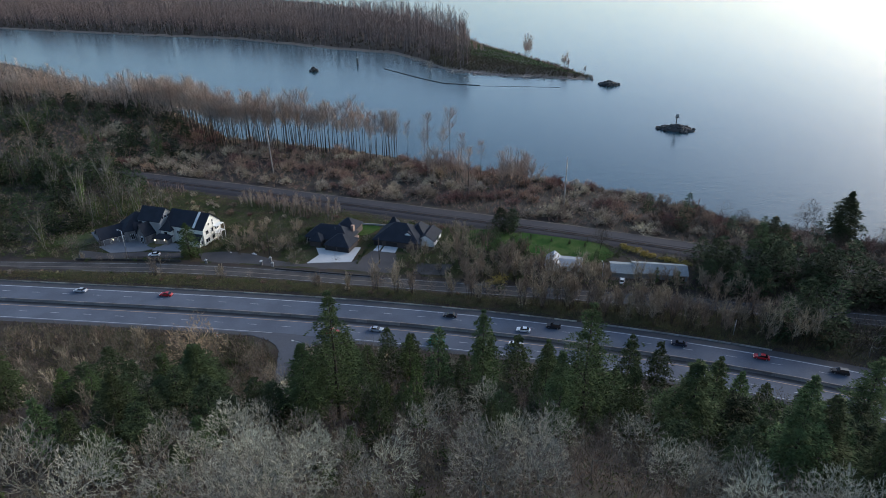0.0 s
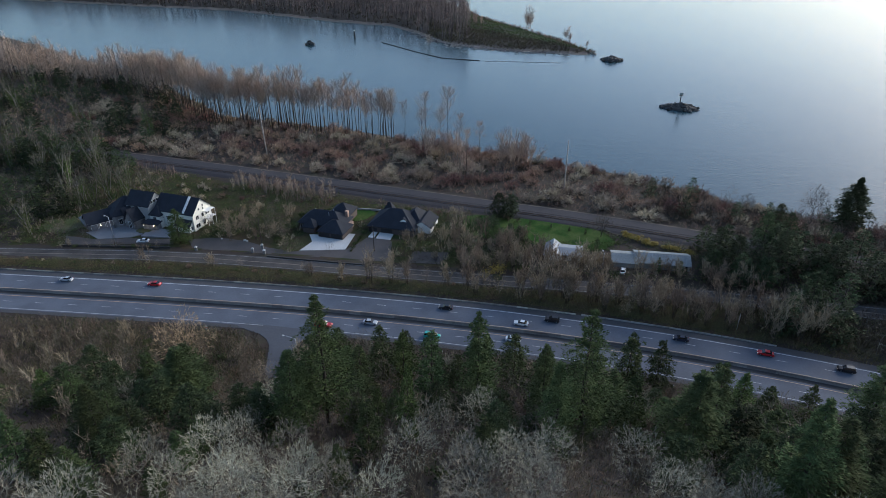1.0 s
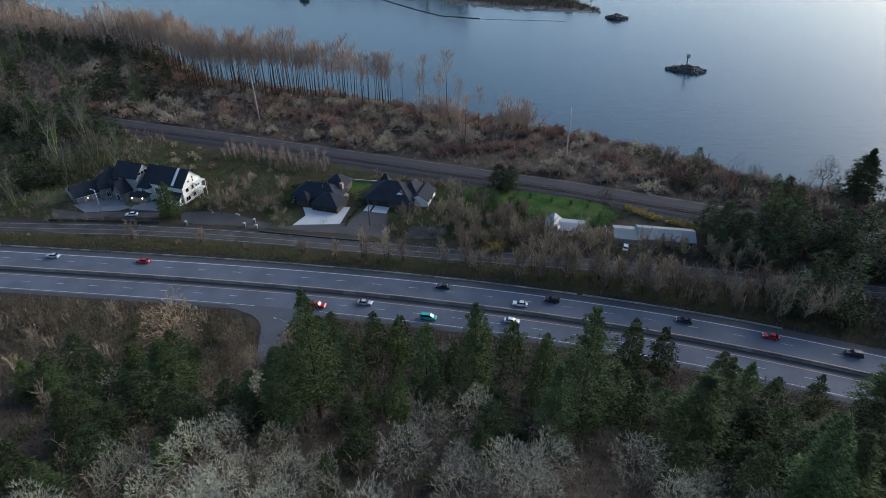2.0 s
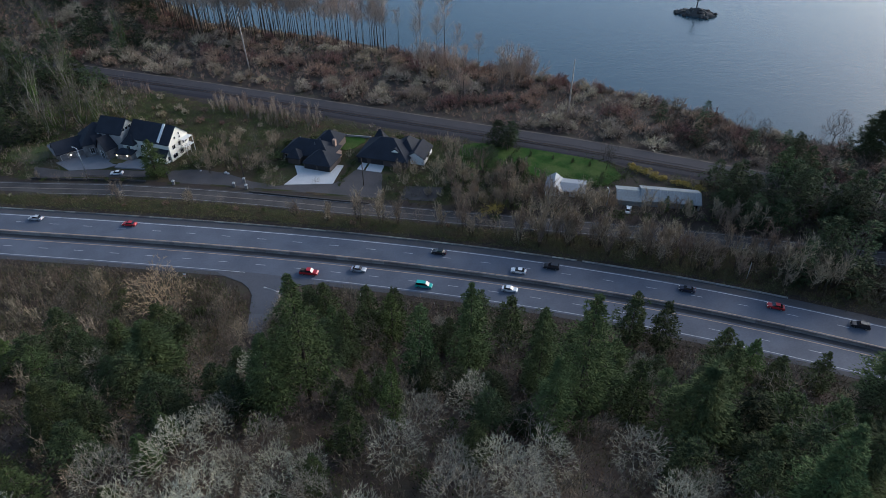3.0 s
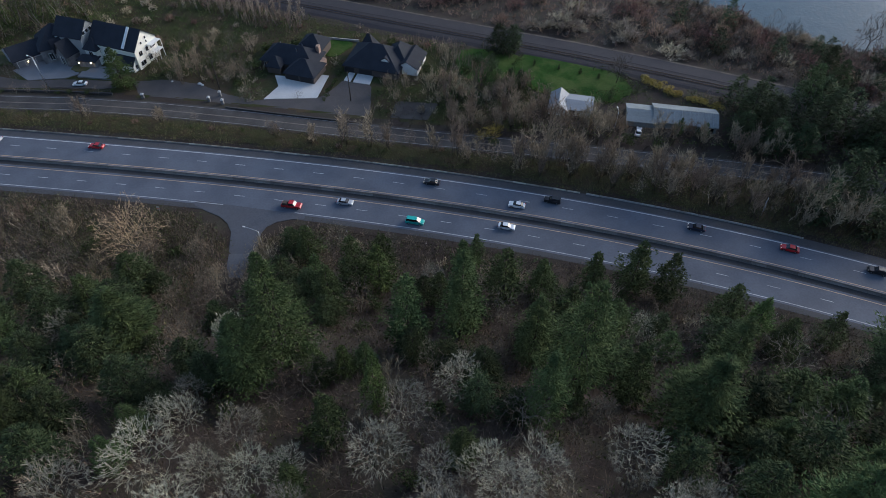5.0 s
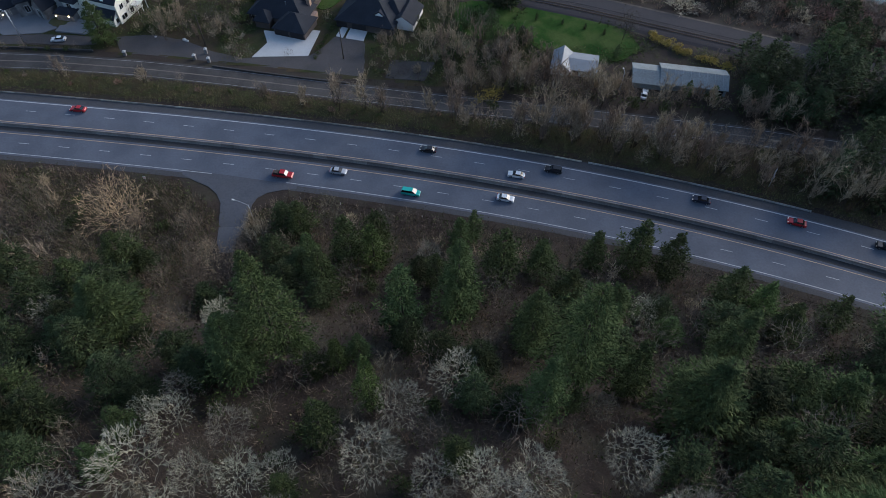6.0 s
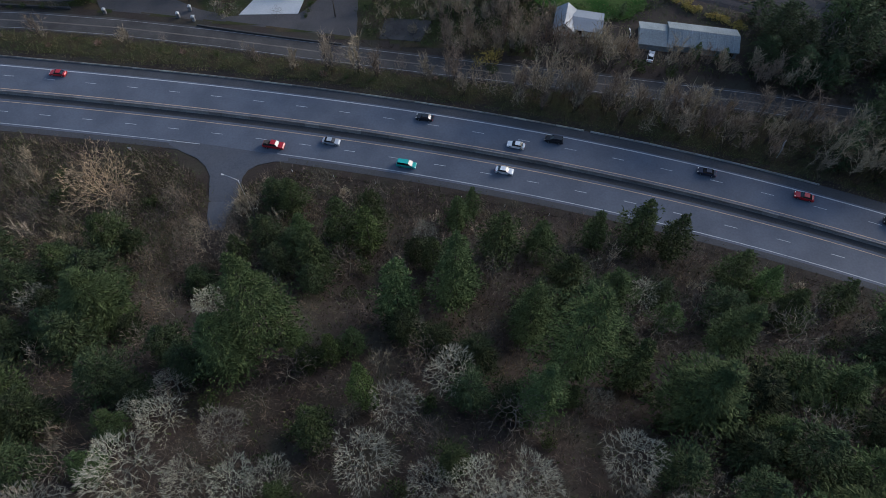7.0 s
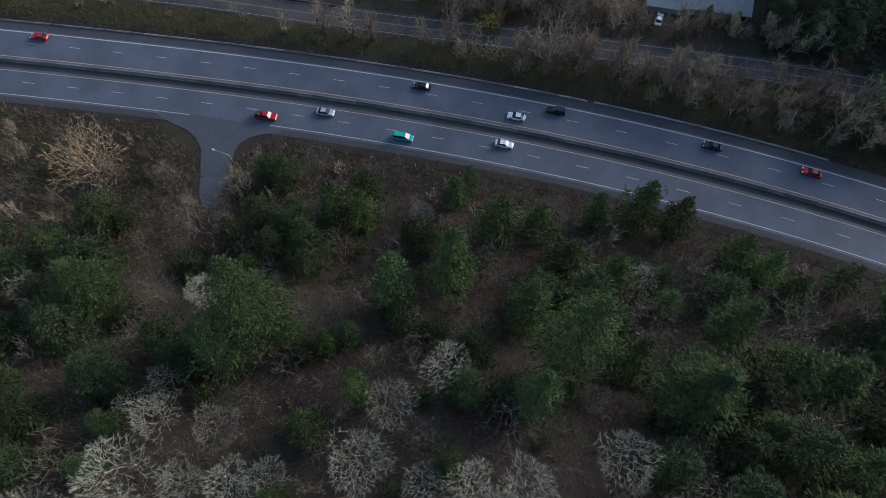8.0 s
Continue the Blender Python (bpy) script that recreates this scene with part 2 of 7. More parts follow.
def rail(x):
    """Northing of the middle of the railway bank."""
    return np.interp(x, (-700, -300, -167, -110, -50, 4, 53, 100, 160, 500), (520, 378, 336, 318, 297.5, 279, 262.5, 244, 219, 60))


def shore(x):
    return np.interp(x, (-1200, -700, -450, -345, -289, -200, -155, -71, -36, 3, 36, 84, 115, 135, 162, 196, 280, 700),
                     (1000, 880, 712, 621, 585, 490, 437, 408, 392, 370, 357, 331, 311, 290, 274, 258, 222, 20))


def spit_near(x):
    return np.interp(x, (-1600, -730, -531, -411, -300, -224, -139, -64, -33, 5, 63, 118, 148), (1400, 1095, 1025, 986, 950, 902, 848, 812, 760, 698, 664, 648, 642))


def spit_far(x):
    return np.interp(x, (-1600, -300, -40, 7, 44, 94, 128, 148), (2400, 1560, 1210, 1010, 889, 785, 710, 645))


def ramp_x(y):
    """The side road that leaves the highway, as an easting for each northing."""
    return np.interp(y, (100, 140, 155, 164, 172, 180), (-30, -45, -48.5, -48.6, -48.2, -47))


def land(x, y):
    """Height of the ground over the river."""
    x, y = np.asarray(x, float), np.asarray(y, float)
    s = (y - median(x)) / np.sqrt(1 + slope_of(median, x) ** 2)
    rough = 0.7 * np.sin(x / 9.1 + 1.3 * np.sin(y / 13.0)) + 0.6 * np.sin(y / 7.3 + 0.8 * np.sin(x / 11.0))
    up = np.clip(-s - 17, 0, None)
    by_road = 8.9 + 0.36 * np.minimum(up, 36) + 0.62 * np.clip(up - 36, 0, None)
    by_hill = 39.0 + 0.46 * np.clip(92 - y, -200, 0) + 0.58 * np.clip(92 - y, 0, 28) + 0.25 * np.clip(64 - y, 0, 200)
    z = np.where(up > 0, np.maximum(np.minimum(by_road, by_hill), 8.9 + 0.15 * np.minimum(up, 60)), 8.9) + rough * np.clip(up / 25, 0, 1.3)
    side = np.abs(x - ramp_x(y)) - 4.5
    lane = np.where((s < -12) & (y > 120), 8.85 + 0.18 * np.clip(-s - 27, 0, 60), z)
    z = np.where((s < -12) & (y > 125), lane + (z - lane) * np.clip(side / 9, 0, 1), z)
    to_rail = (y - rail(x)) * 0.94
    past = y - old_road(x)
    flat = 8.9 - 0.45 * np.clip((past - 5) / 5, 0, 1) + 0.08 * rough * np.clip((past - 6) / 12, 0, 1)
    z = np.where(s > 15, flat, z)
    z = np.where((s > 14.6) & (s < 25), 8.9 + 0.35 * np.sin((s - 14.6) / 10.4 * math.pi), z)
    fall = np.clip(to_rail / np.clip((shore(x) - rail(x)) * 0.94, 12, None), 0, 1.0)
    low = 7.4 * (1 - fall) ** 0.8 + 0.6 + rough * 0.4 * np.clip(fall * 4, 0, 1)
    z = np.where(to_rail > 5, low, z)
    out = (y - shore(x)) * 0.8
    z = np.where(out > -6, np.minimum(z, 0.7 - 0.16 * out), z)
    z = np.maximum(z, -4)
    inner = np.minimum(y - spit_near(x), (spit_far(x) - y) * 0.5) * 0.8
    bar = np.clip(-0.6 + 0.16 * inner, -4, 2.6 + 0.8 * rough)
    return np.where(x < 150, np.maximum(z, bar), z)


# ---- mesh building ----


class Shape:
    """Gathers faces for one mesh."""

    def __init__(self):
        self.v, self.f = [], []

    def add(self, verts, faces):
        n = len(self.v)
        self.v.extend(tuple(map(float, p)) for p in verts)
        self.f.extend(tuple(i + n for i in face) for face in faces)
        return self

    def box(self, x, y, z, sx, sy, sz, turn=0.0):
        """A box on its base centre."""
        c, s = math.cos(radians(turn)), math.sin(radians(turn))
        pts = []
        for k in (0, 1):
            for a, b in ((-1, -1), (1, -1), (1, 1), (-1, 1)):
                px, py = a * sx / 2, b * sy / 2
                pts.append((x + c * px - s * py, y + s * px + c * py, z + k * sz))
        return self.add(pts, ((3, 2, 1, 0), (4, 5, 6, 7), (0, 1, 5, 4), (1, 2, 6, 5), (2, 3, 7, 6), (3, 0, 4, 7)))

    def tube(self, pts, radii, sides=6):
        verts, faces = [], []
        pts = [Vector(p) for p in pts]
        for i, p in enumerate(pts):
            d = (pts[min(i + 1, len(pts) - 1)] - pts[max(i - 1, 0)]).normalized()
            a = d.cross((0, 0, 1) if abs(d.z) < 0.9 else (1, 0, 0)).normalized()
            b = d.cross(a)
            for k in range(sides):
                w = 2 * math.pi * k / sides
                verts.append(p + radii[i] * (math.cos(w) * a + math.sin(w) * b))
        for i in range(len(pts) - 1):
            for k in range(sides):
                k2 = (k + 1) % sides
                faces.append((i * sides + k, i * sides + k2, (i + 1) * sides + k2, (i + 1) * sides + k))
        faces.append(tuple(range(sides))[::-1])
        faces.append(tuple((len(pts) - 1) * sides + k for k in range(sides)))
        return self.add(verts, faces)

    def prism(self, outline, z0, z1):
        """An upright prism over a plan outline."""
        n = len(outline)
        verts = [(x, y, z0) for x, y in outline] + [(x, y, z1) for x, y in outline]
        faces = [tuple(range(n))[::-1], tuple(range(n, 2 * n))] + [(i, (i + 1) % n, n + (i + 1) % n, n + i) for i in range(n)]
        return self.add(verts, faces)

    def mesh(self, name, material, smooth=False):
        me = bpy.data.meshes.new(name)
        me.from_pydata(self.v, [], self.f)
        me.materials.append(material)
        if smooth:
            me.shade_smooth()
        return me


def triangles(name, verts, material):
    """A mesh of loose triangles from an array of n x 3 x 3."""
    me = bpy.data.meshes.new(name)
    n = len(verts)
    me.vertices.add(3 * n)
    me.vertices.foreach_set("co", np.ascontiguousarray(verts, np.float32).ravel())
    me.loops.add(3 * n)
    me.loops.foreach_set("vertex_index", np.arange(3 * n, dtype=np.int32))
    me.polygons.add(n)
    me.polygons.foreach_set("loop_start", np.arange(0, 3 * n, 3, dtype=np.int32))
    me.update(calc_edges=True)
    me.materials.append(material)
    return me


def part(name, me, parent, label=""):
    ob = new(name, me)
    ob.parent = parent
    return tagged(ob, label)


def thing(name, place, label, category, group="", turn=0.0):
    ob = new(name)
    ob.empty_display_size = 0.2
    ob.matrix_basis = pose(*place, 0, 0, turn)
    return tagged(ob, label, category, group)


def structure(name, me, label, category):
    return tagged(new(name, me), label, category, kind="structure")


def stuff(name, me, label, category):
    return tagged(new(name, me), label, category, kind="stuff")


def line_points(curve, x0, x1, step):
    xs = np.linspace(x0, x1, max(2, int(abs(x1 - x0) / step) + 1))
    sl = slope_of(curve, xs)
    ln = np.sqrt(1 + sl**2)
    return np.stack([xs, curve(xs)], 1), np.stack([-sl / ln, 1 / ln], 1)


def at_offset(curve, x, off):
    (p,), (n,) = line_points(curve, x, x, 1)[0][:1], line_points(curve, x, x, 1)[1][:1]
    return p + off * n, math.degrees(math.atan2(-n[0], n[1]))


def ribbon(curve, x0, x1, o0, o1, z, step=4.0, depth=0.25):
    """A slab that follows a curve between two offsets from it."""
    p, n = line_points(curve, x0, x1, step)
    s = Shape()
    a, b = p + o0 * n, p + o1 * n
    k = len(p)
    verts = [(*q, z) for q in a] + [(*q, z) for q in b] + [(*q, z - depth) for q in a] + [(*q, z - depth) for q in b]
    faces = []
    for i in range(k - 1):
        faces += [(i, i + 1, k + i + 1, k + i), (i, 2 * k + i, 2 * k + i + 1, i + 1), (k + i, k + i + 1, 3 * k + i + 1, 3 * k + i)]
    return s.add(verts, faces)


# ---- ground and water ----


def axis(marks):
    """Grid lines: stretches of (from, to, step)."""
    return np.unique(np.concatenate([np.arange(a, b + 1e-6, c) for a, b, c in marks]).round(2))


gx = axis(((-2400, -600, 120), (-600, -200, 12), (-200, 200, 3.0), (200, 600, 12), (600, 2400, 120)))
gy = axis(((-900, -60, 60), (-60, 40, 10), (40, 420, 3.0), (420, 1150, 9), (1150, 2500, 50)))
GX, GY = np.meshgrid(gx, gy)
GZ = land(GX, GY)
nx, ny = len(gx), len(gy)
idx = np.arange(nx * ny).reshape(ny, nx)
quads = np.stack([idx[:-1, :-1], idx[:-1, 1:], idx[1:, 1:], idx[1:, :-1]], -1).reshape(-1, 4)
me = bpy.data.meshes.new("ground")
me.from_pydata(np.stack([GX, GY, GZ], -1).reshape(-1, 3).tolist(), [], quads.tolist())
me.materials.append(M["ground"])
me.shade_smooth()
structure("ground", me, "wooded slope and riverside flats of brown soil", "ground")
me = bpy.data.meshes.new("water")
me.from_pydata([(-4800, -900, 0), (4800, -900, 0), (4800, 4800, 0), (-4800, 4800, 0)], [], [(0, 1, 2, 3)])
me.materials.append(M["water"])
structure("water", me, "wide calm blue-grey river under an evening sky", "river")

# ---- highway ----
HX0, HX1, RZ = -420.0, 420.0, 9.0
highway = structure("road", ribbon(median, HX0, HX1, -10.9, 11.2, RZ).mesh("road", M["asphalt"]), "four-lane divided asphalt highway with painted lines", "road")
part("shoulder", ribbon(median, HX0, HX1, -12.7, -10.9, RZ).mesh("shoulder", M["shoulder"]), highway)
part("shoulder", ribbon(median, HX0, HX1, 11.2, 14.2, RZ).mesh("shoulder", M["shoulder"]), highway)
for o0, o1 in ((-15.0, -12.7), (14.35, 15.3)):
    part("edge_litter", ribbon(median, HX0, -66 if o0 < 0 else HX1, o0, o1, RZ - 0.02, depth=0.3).mesh("edge_litter", M["ground"]), highway, "dark leaf litter along the pavement")
part("edge_litter", ribbon(median, -34, HX1, -15.0, -12.7, RZ - 0.02, depth=0.3).mesh("edge_litter", M["ground"]), highway, "dark leaf litter along the pavement")
# strip darker than the lanes, on the near side of the barrier
part("median_strip", ribbon(median, HX0, HX1, -1.7, 0.1, RZ + 0.006, depth=0.02).mesh("median_strip", M["dark_grey"]), highway, "darker strip along the barrier")
for off, w, kind in ((10.6, 0.28, "white_line"), (2.0, 0.2, "yellow_line"), (-2.6, 0.2, "yellow_line")):
    part("edge_line", ribbon(median, HX0, HX1, off - w / 2, off + w / 2, RZ + 0.012, depth=0.015).mesh("edge_line", M[kind]), highway)
for x0, x1 in ((HX0, -56.5), (-35.5, HX1)):
    part("edge_line", ribbon(median, x0, x1, -10.28, -10.1, RZ + 0.012, depth=0.015).mesh("edge_line", M["white_line"]), highway)
dash = Shape().box(0, 0, 0, 3.1, 0.13, 0.014).mesh("lane_dash", M["white_line"])
for start, off in ((-29.3, -6.05), (-21.8, 6.9)):
    for k in range(-14, 15):
        p, turn = at_offset(median, start + 11.98 * k, off)
        part("lane_dash", dash, highway).matrix_basis = pose(*p, RZ, 0, 0, turn)


def barrier_mesh(name, length, height, base, top, material):
    """One precast length of a concrete safety barrier, with its flared foot."""
    s = Shape()
    prof = [(-base / 2, 0), (-base / 2, 0.08), (-top / 2 - 0.05, 0.35 * height), (-top / 2, height - 0.03), (-top / 2 + 0.03, height), (top / 2 - 0.03, height), (top / 2, height - 0.03), (top / 2 + 0.05, 0.35 * height), (base / 2, 0.08), (base / 2, 0)]
    k = len(prof)
    verts = [(-length / 2, y, z) for y, z in prof] + [(length / 2, y, z) for y, z in prof]
    s.add(verts, [(i, i + 1, k + i + 1, k + i) for i in range(k - 1)] + [tuple(range(k))[::-1], tuple(range(k, 2 * k))])
    return s.mesh(name, material)


def barrier_row(label, x0, x1, off, piece, length):
    row = thing("concrete_barrier", (0, 0, 0), label, "barrier")
    x = x0
    while x < x1:
        p, turn = at_offset(median, x, off)
        part("barrier_section", piece, row).matrix_basis = pose(*p, RZ, 0, 0, turn)
        x += length * math.cos(radians(turn)) + 0.01
    return row


barrier_row("dark stained concrete median barrier along the highway", -300, 300, 0.35, barrier_mesh("barrier_section", 3.8, 1.05, 0.65, 0.24, M["barrier"]), 3.83)
barrier_row("pale concrete barrier at the bend of the highway shoulder", 44, 97, 14.1, barrier_mesh("barrier_section", 3.8, 0.5, 0.3, 0.16, M["concrete"]), 3.83)
barrier_row("low weathered concrete barrier on the highway shoulder", -300, 42, 14.1, barrier_mesh("barrier_section", 3.78, 0.42, 0.3, 0.16, M["edge_concrete"]), 3.83)

# side road off the highway
mouth = [(-66.0, 178.6), (-62.0, 176.2), (-57.8, 174.2), (-55.0, 171.6), (-53.2, 168.4), (-52.4, 163.0), (-44.9, 163.0), (-44.9, 168.0), (-43.9, 170.4), (-41.5, 172.2), (-37.5, 173.3), (-34.0, 173.6), (-34.0, 175.0), (-66.0, 180.5)]
side_road = structure("road_2", Shape().prism(mouth, RZ - 0.4, RZ + 0.004).mesh("road_2", M["side_asphalt"]), "narrow grey side road joining the highway shoulder", "road")
ys = np.linspace(163.0, 151, 24)
zs = np.maximum(land(ramp_x(ys), ys) + 0.12, RZ)
zs[0] = RZ
half = np.interp(ys, (151, 157, 163), (1.7, 2.8, 3.75))
s = Shape()
s.add([(x - f, y, z) for x, y, z, f in zip(ramp_x(ys), ys, zs, half)] + [(x + f, y, z) for x, y, z, f in zip(ramp_x(ys), ys, zs, half)], [(i, i + 1, 24 + i + 1, 24 + i) for i in range(23)])
part("lane", s.mesh("lane", M["side_asphalt"]), side_road)

# ---- old road beside the houses ----
lane = structure("road_3", ribbon(old_road, -400, 400, -3.9, 4.2, 8.97).mesh("road_3", M["old_asphalt"]), "older two-lane road of worn grey asphalt", "road")
for off, kind in ((-3.2, "pale_line"), (3.3, "pale_line"), (-0.12, "faded_line"), (0.12, "faded_line")):
    part("road_line", ribbon(old_road, -400, 400, off - 0.06, off + 0.06, 8.985, depth=0.012).mesh("road_line", M[kind]), lane)

# ---- railway ----

def bank_profile(x0, x1):
    p, n = line_points(rail, x0, x1, 5.0)
    prof = ((-14.0, 7.6), (-8.6, 8.85), (-7.4, 8.95), (-2.2, 8.95), (-1.6, 8.6), (4.8, 8.6), (8.5, 6.0))
    s = Shape()
    k = len(prof)
    verts = [(*(q + o * m), z) for q, m in zip(p, n) for o, z in prof]
    faces = [(i * k + j, i * k + j + 1, (i + 1) * k + j + 1, (i + 1) * k + j) for i in range(len(p) - 1) for j in range(k - 1)]
    return s.add(verts, [f[::-1] for f in faces])


railway = structure("railway_bank", bank_profile(-500, 420).mesh("railway_bank", M["gravel"]), "railway bank of dark grey ballast", "railway")
part("service_track", ribbon(rail, -500, 420, -1.3, 4.4, 8.66, depth=0.1).mesh("service_track", M["track_road"]), railway, "pale gravel service track")
part("track_edge", ribbon(rail, -500, 420, 4.4, 5.3, 8.69, depth=0.2).mesh("track_edge", M["dry_edge"]), railway, "pale dry grass along the track")
for off in (-5.7, -4.25):
    part("rail", ribbon(rail, -400, 400, off - 0.04, off + 0.04, 9.22, depth=0.2).mesh("rail", M["rail"]), railway)
sleeper = Shape().box(0, 0, 0, 0.26, 2.6, 0.16).mesh("sleeper", M["timber"])
for k in range(150):
    p, turn = at_offset(rail, 45 + 0.62 * k, -4.98)
    part("sleeper", sleeper, railway).matrix_basis = pose(*p, 8.9, 0, 0, turn)

# ---- grass over the soil ----


def turf(name, keep, box, step, material, label, over=0.06):
    """A sheet of rough grass that follows the ground wherever keep(x, y) allows."""
    xs, ys = np.arange(box[0], box[1], step), np.arange(box[2], box[3], step)
    X, Y = np.meshgrid(xs, ys)
    Z = land(X, Y) + over
    ok = keep(X, Y)
    n = np.arange(X.size).reshape(X.shape)
    cells = np.stack([n[:-1, :-1], n[:-1, 1:], n[1:, 1:], n[1:, :-1]], -1)[ok[:-1, :-1] & ok[1:, 1:] & ok[:-1, 1:] & ok[1:, :-1]]
    used, place = np.unique(cells, return_inverse=True)
    me = bpy.data.meshes.new(name)
    me.from_pydata(np.stack([X, Y, Z], -1).reshape(-1, 3)[used].tolist(), [], place.reshape(-1, 4).tolist())
    me.materials.append(material)
    me.shade_smooth()
    return structure(name, me, label, "grass")


turf("meadow", lambda x, y: (y > old_road(x) + 6.5 + np.sin(x / 3)) & (y < rail(x) - 14.5 + np.sin(x / 4)), (-175, 34, 212, 340), 1.5, M["meadow_soil"], "rough green meadow between the houses and the railway")
turf("verge", lambda x, y: (y > median(x) + 16.5) & (y < old_road(x) - 4.6), (-260, 118, 150, 240), 1.0, M["verge_soil"], "olive-green grass verge between the two roads")

# ---- plants ----
rng = np.random.default_rng(7)


def unit(v):
    return v / (np.linalg.norm(v, axis=-1, keepdims=True) + 1e-9)


def grow(r, start, heads, count, lengths, spread, lift, along=(0.35, 1.0)):
    """Side shoots: from each of the given shoots (start, head) sprout count new ones. Returns starts and heads."""
    n = len(start)
    u = r.uniform(*along, (n, count, 1))
    s = start[:, None] + u * (heads - start)[:, None]
    d = unit(heads - start)[:, None] + spread * r.normal(size=(n, count, 3))
    d[..., 2] += lift
    ln = np.linalg.norm(heads - start, axis=-1)[:, None, None] * r.uniform(*lengths, (n, count, 1))
    e = s + unit(d) * ln
    return s.reshape(-1, 3), e.reshape(-1, 3)


def spikes(r, s, e, width):
    """Thin tapered twigs, one triangle each."""
    side = unit(np.cross(unit(e - s), r.normal(size=s.shape))) * width / 2
    return np.stack([s - side, s + side, e], 1)


def ribbons(r, s, e, w0, w1):
    side = unit(np.cross(unit(e - s), r.normal(size=s.shape)))
    a, b, c, d = s - side * w0 / 2, s + side * w0 / 2, e + side * w1 / 2, e - side * w1 / 2
    return np.concatenate([np.stack([a, b, c], 1), np.stack([a, c, d], 1)])


def straps(r, s, e, w0, w1):
    """Twigs thick with lichen: two tapered strips each, the wider one lying flat."""
    d = unit(e - s)
    flat = unit(np.cross(d, np.array((0, 0, 1.0)) + r.normal(size=s.shape) * 0.35))
    a, b, c, q = s - flat * w0 / 2, s + flat * w0 / 2, e + flat * w1 / 2, e - flat * w1 / 2
    return np.concatenate([np.stack([a, b, c], 1), np.stack([a, c, q], 1)])


def leaves(r, at, size, flat=0.5):
    """Small leaf clumps: one triangle each, turned at random."""
    n = len(at)
    a = r.normal(size=(n, 3))
    a[:, 2] *= flat
    b = r.normal(size=(n, 3))
    b[:, 2] *= flat
    a, b = unit(a) * size, unit(b) * size
    return np.stack([at - a * 0.5, at + a * 0.5, at + b], 1)


def limb(shape, r, p, q, r0, r1, sides, bend=0.08):
    p, q = np.asarray(p, float), np.asarray(q, float)
    ln = np.linalg.norm(q - p)
    mid = (p + q) / 2 + r.normal(size=3) * ln * bend
    shape.tube((p, mid, q), (r0, (r0 + r1) / 2, r1), sides)


def rods(s, e, r0, r1):
    """Three-sided tapered rods from s to e, as triangles."""
    d = unit(e - s)
    a = unit(np.cross(d, np.where(np.abs(d[:, 2:]) < 0.8, (0, 0, 1.0), (1.0, 0, 0))))
    b = np.cross(d, a)
    out = []
    for k in range(3):
        w0, w1 = 2.0944 * k, 2.0944 * (k + 1)
        p, q = math.cos(w0) * a + math.sin(w0) * b, math.cos(w1) * a + math.sin(w1) * b
        out += [np.stack([s + p * r0, s + q * r0, e + q * r1], 1), np.stack([s + p * r0, e + q * r1, e + p * r1], 1)]
    return np.concatenate(out)


def join_roots(shape, stems, sides):
    """Joins the feet of the stems so far to one root below the ground."""
    root = len(shape.v)
    shape.v.append((0.0, 0.0, -0.8))
    for i in range(stems):
        k = 3 * sides * i
        shape.f.extend((k + j, root, k + (j + 1) % sides) for j in range(sides))


